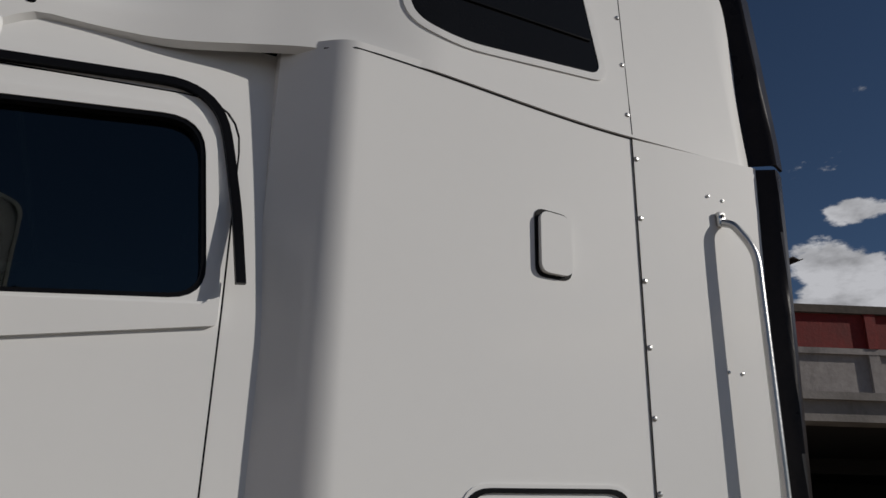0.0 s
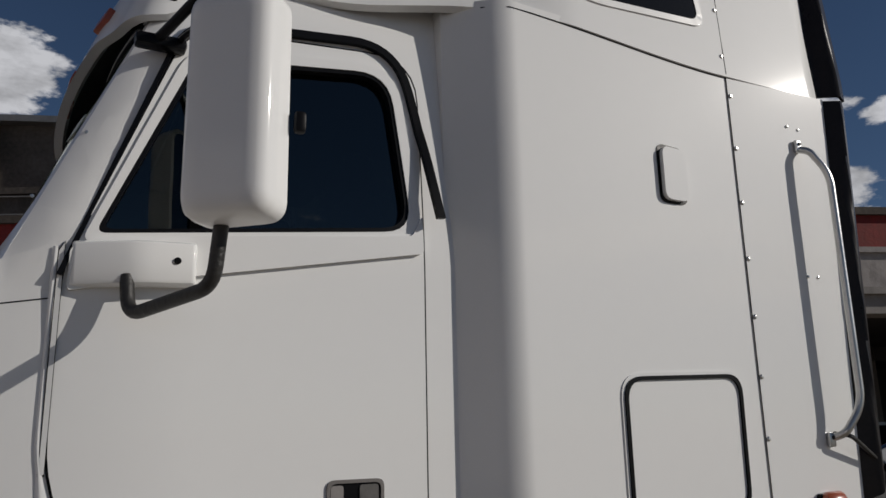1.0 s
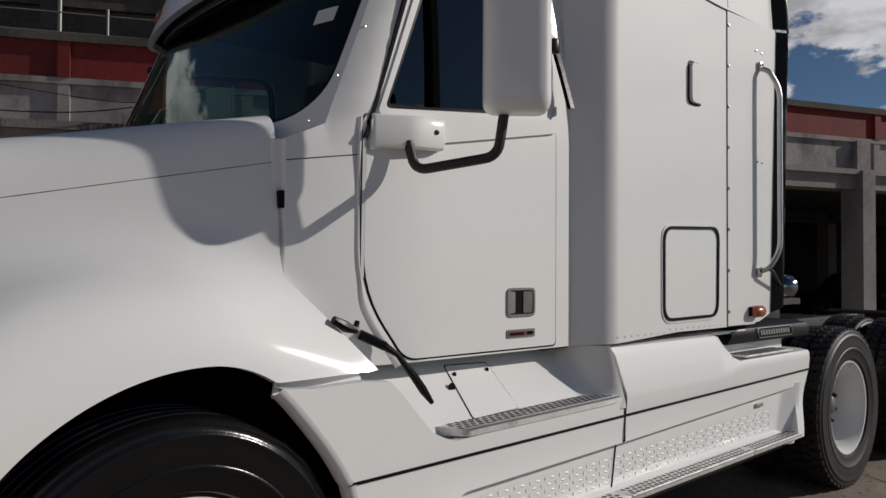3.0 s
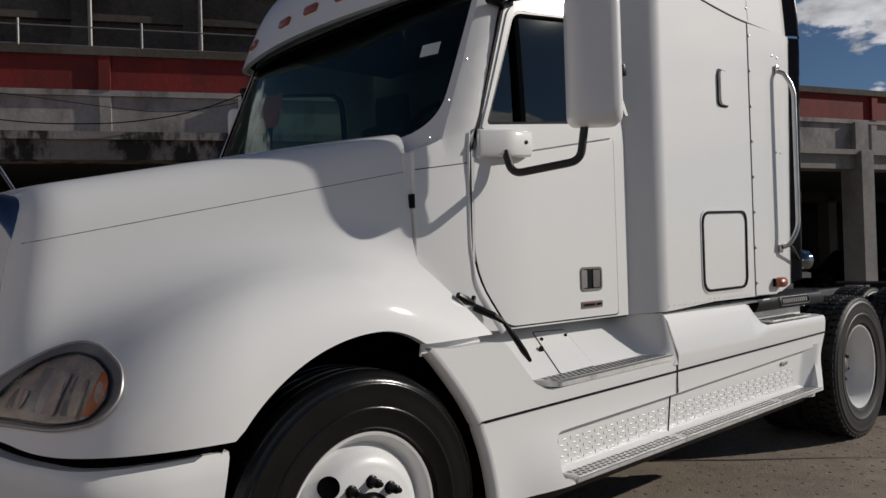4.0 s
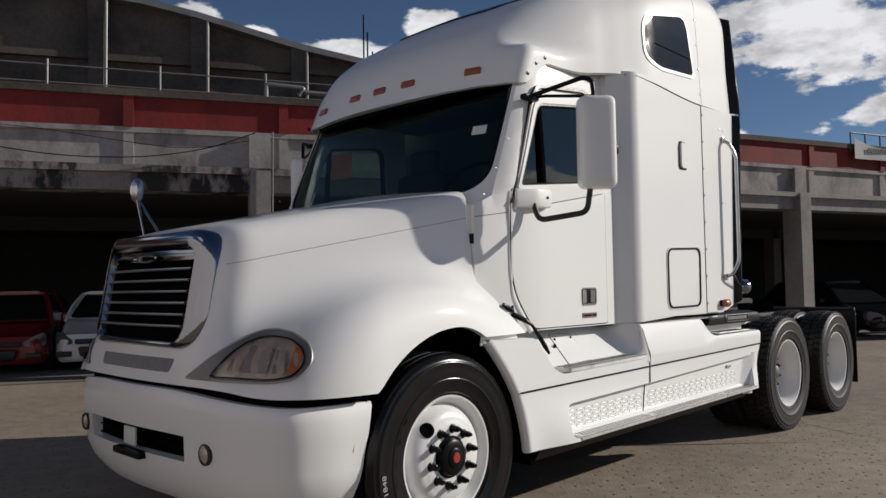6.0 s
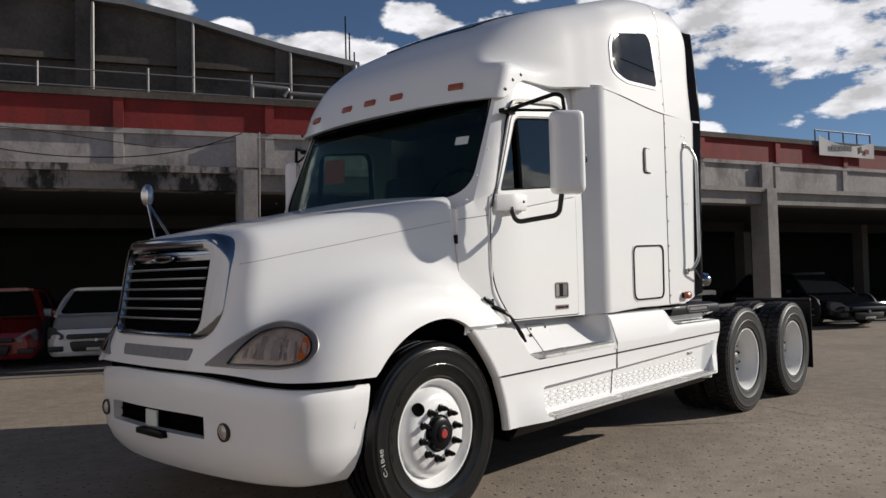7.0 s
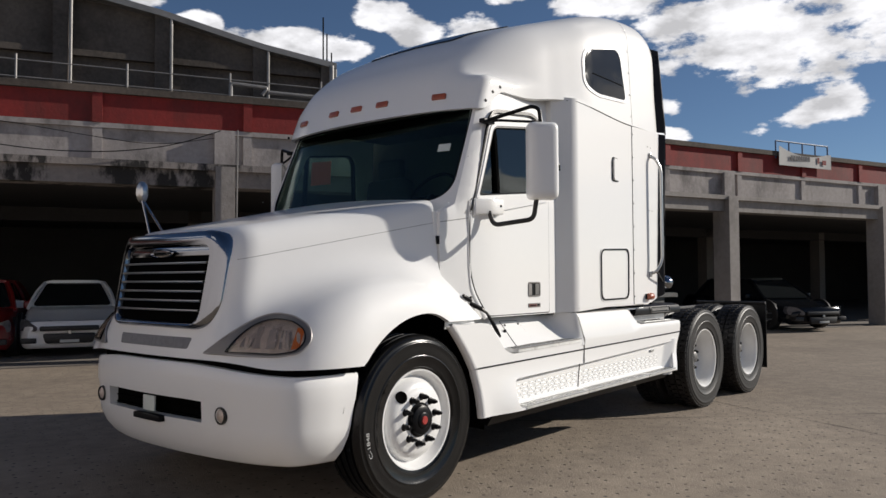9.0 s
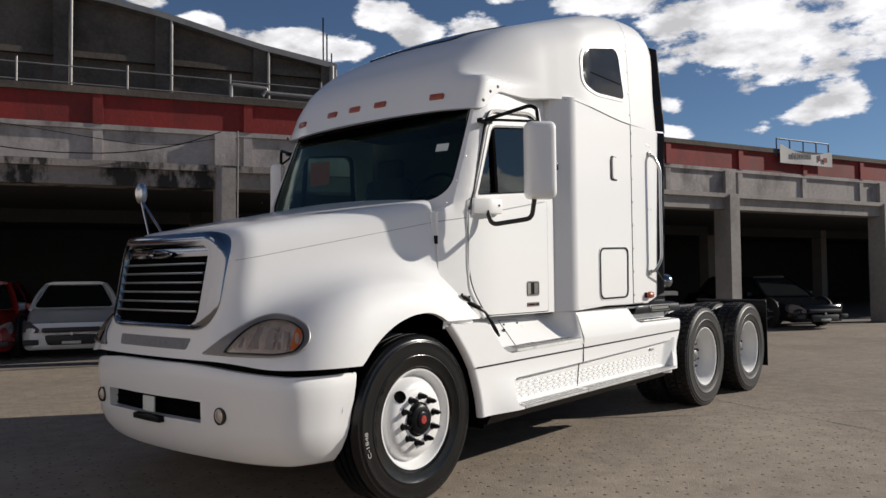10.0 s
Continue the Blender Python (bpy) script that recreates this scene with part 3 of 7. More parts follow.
def cab_y(x, z):
    """Half width of the cab side at a place."""
    lean = max(0.0, z - 1.95)
    low = 0.08 * (max(0.0, 0.95 - x) / 0.565) ** 2
    high = 0.06 * max(0.0, min(1.0, 1 - (x - pillar_x(z)) / 0.12)) ** 2
    w = min(1.0, max(0.0, (z - 1.80) / 0.13))
    return 1.148 - 0.06 * lean - 0.03 * lean * lean - low * (1 - 0.6 * w) - high * w * 0.7


def pillar_x(z):
    """The raked line along which the cab's side turns into its front."""
    return 0.63 + 0.41 * (z - 2.147)


def side(x, z, c):
    return Vector((x, -(cab_y(x, z) - c), z))


GLASS_LINE = rounded([(0.70, 1.925), (0.915, 2.445), (1.475, 2.515), (1.532, 2.01)], [0.03, 0.06, 0.11, 0.09])
DOOR_LINE = rounded([(0.641, 1.32), (0.641, 1.84), (0.895, 2.535), (1.568, 2.587), (1.568, 1.098), (0.80, 1.098)], [0.16, 0.05, 0.10, 0.16, 0.02, 0.05])
PILLAR = [(pillar_x(z), z) for z in (1.86, 2.0, 2.2, 2.4, 2.60)]
CAB_LINE = [(0.386, 1.12), (0.386, 1.80)] + PILLAR + [(0.98, 2.77), (1.70, 2.78), (1.70, 1.085), (0.70, 1.085)]
zc = frange(1.2, 2.7, 16)
hole = list(GLASS_LINE)
cab_left, cab_right = both("cab_side", plate(CAB_LINE, [hole], side, 0.05, frange(0.41, 0.95, 19), frange(1.2, 2.7, 24)), WHITE, truck, "white cab side")


def build_doors():
    # belt panel under the glass
    belt = rounded([(0.651, 1.785), (0.651, 1.885), (0.70, 1.915), (1.528, 1.995), (1.562, 2.06), (1.562, 1.945)], 0.012, 4)
    for s in (1, -1):
        def put(name, bm, mat, parent, label=""):
            return part(name, bm if s > 0 else flipped(bm), mat, parent, label)
        grown = rounded([(0.635, 1.317), (0.635, 1.843), (0.890, 2.541), (1.573, 2.593), (1.573, 1.092), (0.797, 1.092)], [0.16, 0.05, 0.10, 0.16, 0.02, 0.05])
        seal = put("door_seal", plate(grown, [GLASS_LINE], lambda a, b, c: side(a, b, c - 0.003), 0.004, (), zc), BLACK, truck)
        door = put("door", plate(DOOR_LINE, [GLASS_LINE], lambda a, b, c: side(a, b, c - 0.005), 0.02, frange(0.66, 0.95, 7), zc), WHITE, truck, "closed white cab door")
        put("belt_panel", plate(belt, [], lambda a, b, c: side(a, b, c - 0.019), 0.016, frange(0.7, 1.5, 5)), WHITE, door)
        inset = rounded([(0.715, 1.937), (0.923, 2.433), (1.465, 2.502), (1.519, 2.022)], [0.03, 0.05, 0.10, 0.08])
        put("window_seal", plate(GLASS_LINE, [inset], lambda a, b, c: side(a, b, c - 0.008), 0.05, (), zc), BLACK, door, "black rubber window seal")
        put("window_pane", plate(GLASS_LINE, [], lambda a, b, c: side(a, b, c + 0.018), 0.004, (), zc), GLASS if s < 0 else DARK_GLASS, door, "dark tinted side window")
        bar = [(0.915, 1.93), (0.925, 2.455), (0.955, 2.46), (0.945, 1.93)]
        put("divider_bar", plate(bar, [], lambda a, b, c: side(a, b, c - 0.004), 0.03, (), zc), DARK, door)
        # recessed chrome handle
        cup = rounded([(1.283, 1.218), (1.283, 1.328), (1.440, 1.328), (1.440, 1.218)], 0.022, 5)
        cup_in = rounded([(1.292, 1.227), (1.292, 1.319), (1.431, 1.319), (1.431, 1.227)], 0.017, 5)
        h = put("door_handle", plate(cup, [cup_in], lambda a, b, c: side(a, b, c - 0.0105), 0.008), LAMP_TRIM, door, "chrome recessed door handle")
        put("cup", plate(cup_in, [], lambda a, b, c: side(a, b, c - 0.0062), 0.003), BLACK, h)
        paddle = rounded([(1.294, 1.232), (1.294, 1.314), (1.328, 1.314), (1.328, 1.232)], 0.008, 4)
        put("paddle", plate(paddle, [], lambda a, b, c: side(a, b, c - 0.0085), 0.004), LAMP_GREY, h)
        paddle = rounded([(1.372, 1.232), (1.372, 1.314), (1.424, 1.314), (1.424, 1.232)], 0.008, 4)
        put("paddle", plate(paddle, [], lambda a, b, c: side(a, b, c - 0.010), 0.006), HUB_GREY, h)
        plaque = rounded([(1.283, 1.139), (1.283, 1.170), (1.440, 1.170), (1.440, 1.139)], 0.006, 3)
        bd = put("badge", plate(plaque, [], lambda a, b, c: side(a, b, c - 0.009), 0.006), LAMP_TRIM, door, "small chrome badge with a red strip")
        red = [(1.290, 1.145), (1.290, 1.164), (1.388, 1.164), (1.388, 1.145)]
        put("badge_strip", plate(red, [], lambda a, b, c: side(a, b, c - 0.0105), 0.004), BADGE_RED, bd)
        bm = bmesh.new()
        bars(bm, [(1.300 + 0.013 * k, 1.150, 1.308 + 0.013 * k, 1.159) for k in range(6)] + [(1.395 + 0.012 * k, 1.149, 1.402 + 0.012 * k, 1.161) for k in range(3)], lambda a, b, c: side(a, b, c - 0.0115))
        put("badge_marks", bm, BLACK, bd)["kind"] = "stuff"
        # bright flange of the door opening, along the hinge and the slanted lower corner
        bm = bmesh.new()
        rows = []
        way = rounded([(0.626, 1.89, 0), (0.626, 1.325, 0), (0.793, 1.090, 0)], [0, 0.17, 0], 9, False)
        way = [way[0], (way[0] + way[1]) / 2] + list(way[1:])
        for i, p in enumerate(way):
            d = (way[min(i + 1, len(way) - 1)] - way[max(i - 1, 0)]).normalized()
            nn = Vector((d.y, -d.x, 0))
            w = 0.005 + 0.011 * step01(1.38, 1.28, p.y)
            rows.append([bm.verts.new(side(p.x + nn.x * k, p.y + nn.y * k, -up)) for k, up in ((0.0, 0.0042), (w, 0.0055 + w * 0.12), (w * 1.4, 0.0052 + w * 0.1), (w * 2.2, 0.0005))])
        for a, b in zip(rows, rows[1:]):
            for i in range(3):
                bm.faces.new((a[i], a[i + 1], b[i + 1], b[i]))
        bmesh.ops.recalc_face_normals(bm, faces=bm.faces)
        flange = put("door_flange", bm, WHITE, truck)
        # hinge strip at the front edge
        hinge = [(0.6285, 1.37), (0.6285, 1.88), (0.6395, 1.90), (0.6395, 1.37)]
        put("hinge_strip", plate(hinge, [], lambda a, b, c: side(a, b, c - 0.0054), 0.003), WHITE_TRIM, door)
        bed = [(0.6268, 1.366), (0.6268, 1.884), (0.6408, 1.904), (0.6408, 1.366)]
        put("hinge_bed", plate(bed, [], lambda a, b, c: side(a, b, c - 0.0040), 0.0035), BLACK, door)
        rim = rounded([(0.672, 1.902), (0.898, 2.475), (1.500, 2.548), (1.560, 2.06), (1.548, 1.985)], [0.03, 0.08, 0.13, 0.05, 0.05])
        put("window_surround", plate(rim, [GLASS_LINE], lambda a, b, c: side(a, b, c - 0.012), 0.010, (), zc), WHITE, door)
        # black drip rail over the door
        rail = rounded([(0.632, 1.82, 0), (0.885, 2.55, 0), (1.50, 2.615, 0), (1.57, 2.32, 0), (1.60, 2.045, 0)], [0, 0.10, 0.17, 0.25, 0], 9, False)
        bm = bmesh.new()
        rows = []
        for i, p in enumerate(rail):
            d = (rail[min(i + 1, len(rail) - 1)] - rail[max(i - 1, 0)]).normalized()
            nn = Vector((-d.y, d.x, 0))
            out = 0.05 * max(0, (2.34 - p.y) / 0.3) if p.y < 2.34 and p.x > 1.5 else 0
            w = 0.006 + (0.006 if p.x > 0.9 else 0)
            rows.append([bm.verts.new(side(p.x + nn.x * k, p.y + nn.y * k, dep - out)) for k, dep in ((-w, -0.004), (-w, -0.022), (w, -0.022), (w, -0.004))])
        for a, b in zip(rows, rows[1:]):
            for i in range(4):
                bm.faces.new((a[i - 1], a[i], b[i], b[i - 1]))
        bm.faces.new(rows[-1])
        bmesh.ops.recalc_face_normals(bm, faces=bm.faces)
        trim = put("drip_rail", bm, BLACK, truck, "black rubber drip rail over the door")
        if s < 0:
            for ob in (seal, door, trim, flange, cab_right):
                ob.location.y = -0.14


build_doors()


def build_cowl_lines():
    """The dark joint behind the hood, its rubber stop, and the seam from the hood to the door."""
    for s in (1, -1):
        def put(name, bm, mat, parent, label=""):
            return part(name, bm if s > 0 else flipped(bm), mat, parent, label)
        strip = [(0.360, 1.36), (0.360, 1.80), (0.392, 1.80), (0.392, 1.36)]
        joint = put("hood_joint", plate(strip, [], lambda a, b, c: side(a, b, c + 0.022), 0.012, (0.375,), zc), WHITE, truck, "shaded gap behind the hood")
        stop = rounded([(0.370, 1.585), (0.370, 1.64), (0.387, 1.64), (0.387, 1.585)], 0.005, 3)
        put("rubber_stop", plate(stop, [], lambda a, b, c: side(a, b, c + 0.002), 0.03), BLACK, joint)
        bm = bmesh.new()
        tube(bm, [side(x, 1.733 + 0.15 * (x - 0.385), -0.0005) for x in frange(0.388, 0.622, 9)], 0.0016, 6)
        put("panel_joint", bm, BLACK, truck, "thin dark panel joint")


build_cowl_lines()


def screen(u, v, c):
    """The cab's front face: u across (-1..1), v up (0..1), c depth inwards."""
    k = abs(u)
    z = 1.78 + 0.84 * v
    x = pillar_x(z)
    return Vector((x - 0.10 + 0.05 * k ** 2 + 0.05 * k ** 6, cab_y(x, z) * u * (FAR if u > 0 else 1), z)) + Vector((0.9, -0.55 * u * k ** 4, -0.36)) * c


ws_hole = rounded([(-0.965, 0.125), (-0.978, 0.95), (0.978, 0.95), (0.965, 0.125)], [0.21, 0.03, 0.03, 0.21], 10)
ws_in = rounded([(-0.952, 0.14), (-0.966, 0.935), (0.966, 0.935), (0.952, 0.14)], [0.20, 0.02, 0.02, 0.20], 10)
uc = frange(-0.98, 0.98, 45)
vc = frange(0.05, 0.95, 12)
part("windscreen_frame", plate([(-1, 0.095), (-1, 0.99), (1, 0.99), (1, 0.095), (0.93, 0.0), (-0.93, 0.0)], [ws_hole], screen, 0.03, uc, vc), WHITE, truck, "white pillars round the windscreen", 60)
wind = part("windscreen", plate(ws_hole, [], lambda a, b, c: screen(a, b, c + 0.012), 0.004, uc, vc), GLASS, truck, "dark tinted curved windscreen", 60)
part("windscreen_seal", plate(ws_hole, [ws_in], lambda a, b, c: screen(a, b, c + 0.004), 0.01, uc, vc), BLACK, wind)
part("sun_strip", plate([(-0.955, 0.84), (-0.962, 0.93), (0.962, 0.93), (0.955, 0.84)], [], lambda a, b, c: screen(a, b, c + 0.02), 0.004, uc), BLACK, wind)
part("sticker", plate([(-0.875, 0.565), (-0.875, 0.63), (-0.785, 0.63), (-0.785, 0.565)], [], lambda a, b, c: screen(a, b, c + 0.006), 0.003, (-0.83,)), PAPER, wind, "small pale sticker")
part("windscreen_card", plate([(0.20, 0.39), (0.29, 0.625), (0.57, 0.645), (0.46, 0.40)], [], lambda a, b, c: screen(a, b, c + 0.02), 0.002, (0.3, 0.4, 0.5)), CARD_RED, wind, "faded red paper card behind the windscreen")


# ---- sleeper ----
def flank(x):
    """Half width of the sleeper: a rounded front corner running into a flat side."""
    return 1.0 + min(26 * max(0.0, x - 1.645), 0.13) + float(smin(np.array(0.83 * max(0.0, x - 1.65)), np.array(0.13), 0.035))


def wall(x, z, c):
    return Vector((x, -(flank(x) - c), z))


HATCH = rounded([(2.176, 1.167), (2.176, 1.594), (2.672, 1.609), (2.662, 1.172)], 0.07, 6)
HATCH_IN = rounded([(2.189, 1.180), (2.189, 1.582), (2.659, 1.596), (2.650, 1.185)], 0.062, 6)
front_cuts = [1.6475, 1.650] + frange(1.67, 1.86, 20)


def build_sleeper():
    line = [(1.645, 1.085), (1.645, 2.785), (2.2, 2.765), (2.757, 2.72), (2.757, 1.115), (2.30, 1.115), (1.9, 1.095)]
    both("sleeper_side", plate(line, [HATCH], wall, 0.04, front_cuts), WHITE, truck, "white sleeper side panel")
    # rear extender panel, hung on a row of rivets
    tail = [(2.763, 1.12), (2.763, 2.695), (3.275, 2.70), (3.20, 1.17), (3.08, 1.13), (2.95, 1.12)]
    both("side_extender", plate(tail, [], lambda a, b, c: Vector((a, -(1.263 + 0.025 * (a - 2.76) - c), b)), 0.03), WHITE, truck, "white rear side extender")
    for s in (1, -1):
        def put(name, bm, mat, parent, label=""):
            return part(name, bm if s > 0 else flipped(bm), mat, parent, label)
        lid = put("luggage_hatch", plate(HATCH_IN, [], lambda a, b, c: wall(a, b, c - 0.002), 0.02), WHITE, truck, "white luggage hatch with a black rubber seal")
        put("hatch_seal", plate(HATCH, [HATCH_IN], lambda a, b, c: wall(a, b, c - 0.009), 0.03), BLACK, lid, "black rubber hatch seal")
        ring = rounded([(2.166, 1.156), (2.166, 1.604), (2.682, 1.620), (2.672, 1.160)], 0.078, 6)
        put("hatch_rim", plate(ring, [HATCH], lambda a, b, c: wall(a, b, c - 0.004), 0.01), WHITE, lid)
        vent = rounded([(2.391, 2.174), (2.391, 2.384), (2.512, 2.376), (2.512, 2.173)], 0.033, 5)
        cover = put("side_vent", plate(vent, [], lambda a, b, c: wall(a, b, c - 0.003), 0.01), BLACK, truck, "small white vent cover in a black seal")
        lid2 = rounded([(2.402, 2.184), (2.402, 2.372), (2.505, 2.364), (2.505, 2.182)], 0.03, 5)
        put("vent_flap", plate(lid2, [], lambda a, b, c: wall(a, b, c - 0.019), 0.017), WHITE, cover, "white vent flap")
        bm = bmesh.new()
        tube(bm, [(2.76, -1.2635, 1.12), (2.76, -1.2635, 2.70)], 0.0014, 6)
        put("panel_joint", bm, BLACK, truck)
        for k in range(8):
            z = 1.19 + k * 0.205
            bm = bmesh.new()
            lathe(bm, [(0.001, -0.006), (0.005, -0.0055), (0.0085, -0.002), (0.009, 0.0)], (2.772, -1.2635, z), 10, 'y')
            put("rivet", bm, STEEL, truck)
        # bottom rail with its tiny rivets
        for k in range(22):
            xx = 1.64 + 0.05 * k
            bm = bmesh.new()
            lathe(bm, [(0.001, -0.0025), (0.003, -0.002), (0.0036, 0.0)], (xx, -(flank(xx) + 0.001), 1.118 + 0.012 * (xx > 2.2)), 8, 'y')
            put("rivet", bm, WHITE_TRIM, truck)
    bm = bmesh.new()
    box(bm, (2.85, 0, 1.9), (0.72, 2.40, 1.6), 0.03)
    part("sleeper_box", bm, WHITE, truck)
    bm = bmesh.new()
    box(bm, (2.5, 0, 1.10), (1.9, 2.2, 0.06), 0.01)
    part("sleeper_floor", bm, DARK, truck)
    bm = bmesh.new()
    box(bm, (1.0, 0, 1.10), (1.3, 2.1, 0.05), 0.01)
    part("cab_floor", bm, DARK, truck)


build_sleeper()


# ---- roof ----
def roof_field(x, y, z):
    far = y > 0
    y = np.abs(y)
    wide = 0.94 + 0.24 * step01(0.6, 1.75, x) + 0.085 * step01(1.55, 2.10, x)
    flat = y - wide + 0.05 * (z - 2.75)
    l1 = (z - (3.12 + 0.80 * (x - 1.0))) * 0.78
    l2 = (z - (3.30 + 0.345 * (x - 1.2))) * 0.95
    l3 = z - 3.80
    l4 = (z - (3.80 - 0.9 * (x - 3.28))) * 0.75
    crown = 0.06 * y * y
    top = smax(smax(smax(l1, l2, 0.12), l3, 0.14), l4, 0.12) + crown
    cap = smax(top, flat, 0.26)
    w = np.where(far, y / FAR, y)
    b_top = z - (2.84 + 0.02 * x) + 0.03 * w * w
    b_side = w - 1.105
    b_front = (0.598 + 0.12 * w * w - x) + 0.36 * (z - 2.6)
    brow = smax(smax(b_top, b_side, 0.06), b_front, 0.10)
    brow = smax(brow, (x - 2.2), 0.1)
    both_ = smax(smin(cap, brow, 0.055), b_front, 0.09)
    return smax(both_, x - (3.275 + 0.0 * z), 0.03)


def roof_low(x, y):
    return 2.555 + 0.16 * step01(0.80, 1.06, x) + 0.045 * step01(1.3, 1.75, x) - 0.060 * step01(1.75, 2.75, x)


UPPER = rounded([(1.985, 2.925), (1.985, 3.215), (2.585, 3.345), (2.655, 2.905), (2.15, 2.878)], [0.12, 0.13, 0.11, 0.05, 0.13], 7)


def roof_y(x, z):
    ys = np.linspace(0.4, 1.35, 1200)
    inside = np.nonzero(roof_field(x + 0 * ys, -ys, z + 0 * ys) <= 0)[0]
    return float(ys[inside[-1]]) if len(inside) else 1.2


def roof_place(x, z, c):
    return Vector((x, -(roof_y(x, z) - c), z))


def build_roof():
    az = np.radians(np.concatenate([np.linspace(-176, -140, 30), np.linspace(-139, 139, 260), np.linspace(140, 176, 30)]))
    bm = shell(roof_field, (2.0, 0, 2.45), az, (radians(-5), radians(89.5), 90), roof_low)
    thicken(bm, (2.0, 0, 2.4), 0.03)
    roof = part("roof_fairing", bm, WHITE, truck, "tall streamlined white roof with a sun visor brow", 50)
    # the seam where the rear extender starts
    for s in (1, -1):
        def put(name, bm, mat, parent, label=""):
            return part(name, bm if s > 0 else flipped(bm), mat, parent, label)
        bm = bmesh.new()
        tube(bm, [roof_place(2.76, z, 0.0) for z in frange(2.71, 3.66, 30)], 0.0017, 6)
        put("panel_joint", bm, BLACK, roof)
        for k in range(5):
            p = roof_place(2.748, 2.78 + 0.195 * k, 0)
            bm = bmesh.new()
            lathe(bm, [(0.001, -0.006), (0.005, -0.0055), (0.0085, -0.002), (0.009, 0.0)], p, 10, 'y')
            put("rivet", bm, STEEL, roof)
        bm = bmesh.new()
        tube(bm, [(x, -(flank(x) + 0.001), float(roof_low(np.array(x), 0)) - 0.004) for x in frange(1.75, 3.26, 20)], 0.0022, 6)
        put("roof_joint", bm, BLACK, roof)
        grown = rounded([(1.962, 2.91), (1.962, 3.235), (2.605, 3.372), (2.682, 2.882), (2.14, 2.852)], [0.13, 0.14, 0.12, 0.06, 0.14], 7)
        xs, zs = frange(2.0, 2.65, 8), frange(2.92, 3.33, 8)
        fr = put("upper_window", plate(grown, [UPPER], lambda a, b, c: roof_place(a, b, c - 0.006), 0.012, xs, zs), WHITE_TRIM, roof, "dark upper sleeper window")
        put("window_pane", plate(UPPER, [], lambda a, b, c: roof_place(a, b, c - 0.003), 0.006, xs, zs), PANE_BLACK, fr)
        bm = bmesh.new()
        tube(bm, [roof_place(2.10, 3.04, -0.006), roof_place(2.62, 3.03, -0.006)], 0.004, 6)
        put("window_rail", bm, BLACK, fr)
        # three screws by the brow's end
        for x, z in ((0.848, 2.618), (0.931, 2.695), (1.02, 2.745)):
            bm = bmesh.new()
            lathe(bm, [(0.001, -0.006), (0.010, -0.005), (0.013, 0.0)], roof_place(x, z, 0), 12, 'y')
            put("screw", bm, BLACK, roof)
    # dark skylight strip on the sloping front
    def on_top(x, y, c):
        zs = np.linspace(2.7, 4.0, 1600)
        z = float(zs[np.argmax(roof_field(x + 0 * zs, y + 0 * zs, zs) > 0)])
        return Vector((x, y, z + 0.012 - c))
    glass = rounded([(1.24, -0.50), (1.24, 0.50), (1.92, 0.58), (1.92, -0.58)], 0.1, 5)
    part("skylight", plate(glass, [], on_top, 0.02, frange(1.28, 1.9, 8), frange(-0.5, 0.5, 7)), PANE_BLACK, roof, "black skylight panel")
    # marker lamps along the brow
    for y in (-0.80, -0.29, -0.02, 0.25, 0.70):
        xs = np.linspace(0.2, 1.2, 1500)
        z = 2.672 - 0.012 * (y / 0.8) ** 2
        x = float(xs[np.argmax(roof_field(xs, y + 0 * xs, z + 0 * xs) < 0)])
        bm = bmesh.new()
        f = lambda dx, dy, dz: float(roof_field(np.array(x + dx), np.array(y + dy), np.array(z + dz)))
        out = Vector((f(0.01, 0, 0) - f(-0.01, 0, 0), f(0, 0.01, 0) - f(0, -0.01, 0), f(0, 0, 0.01) - f(0, 0, -0.01))).normalized()
        box(bm, Vector((x, y, z)) + out * 0.004, (0.024, 0.11, 0.044), 0.007, 2, out.to_track_quat('X', 'Z').to_matrix().to_4x4())
        part("marker_lamp", bm, AMBER_DARK, roof, "small amber marker lamp")
    # underside of the brow
    bm = bmesh.new()
    rows = []
    for y in frange(-1.05, 1.05, 21):
        k = FAR if y > 0 else 1
        front = 0.622 + 0.12 * y * y + (0.08 if abs(y) > 1.0 else 0)
        rows.append([bm.verts.new((x, y * k, z)) for x, z in ((front, 2.560), (front + 0.02, 2.590), (front + 0.09, 2.625), (0.98, 2.635))])
    for a, b in zip(rows, rows[1:]):
        for k in range(3):
            bm.faces.new((a[k], b[k], b[k + 1], a[k + 1]))
    part("brow_underside", bm, BLACK, roof)


PANE_BLACK = principled("black_glazing", (0.010, 0.010, 0.010), 0.10, spec=0.25, coat=0.0, var=0.1, rough_var=0.02)
build_roof()


# ---- wheels ----
def ring_profile(grooves=4, half=0.135, top=0.512):
    left = [(0.285, -0.092), (0.298, -0.118), (0.312, -0.122), (0.318, -0.131), (0.330, -0.133), (0.372, -0.139), (0.376, -0.142), (0.384, -0.142), (0.388, -0.139), (0.425, -0.142), (0.455, -0.139),
            (0.460, -0.141), (0.466, -0.140), (0.470, -0.136), (0.484, -0.131), (0.488, -0.132), (0.493, -0.128), (0.502, -0.120), (0.509, -0.108)]
    mid = []
    for k in range(grooves):
        y = -0.08 + 0.16 * k / (grooves - 1)
        mid += [(top - 0.001, y - 0.009), (top - 0.013, y - 0.006), (top - 0.013, y + 0.006), (top - 0.001, y + 0.009)]
    return left + mid + [(r, -y) for r, y in reversed(left)]


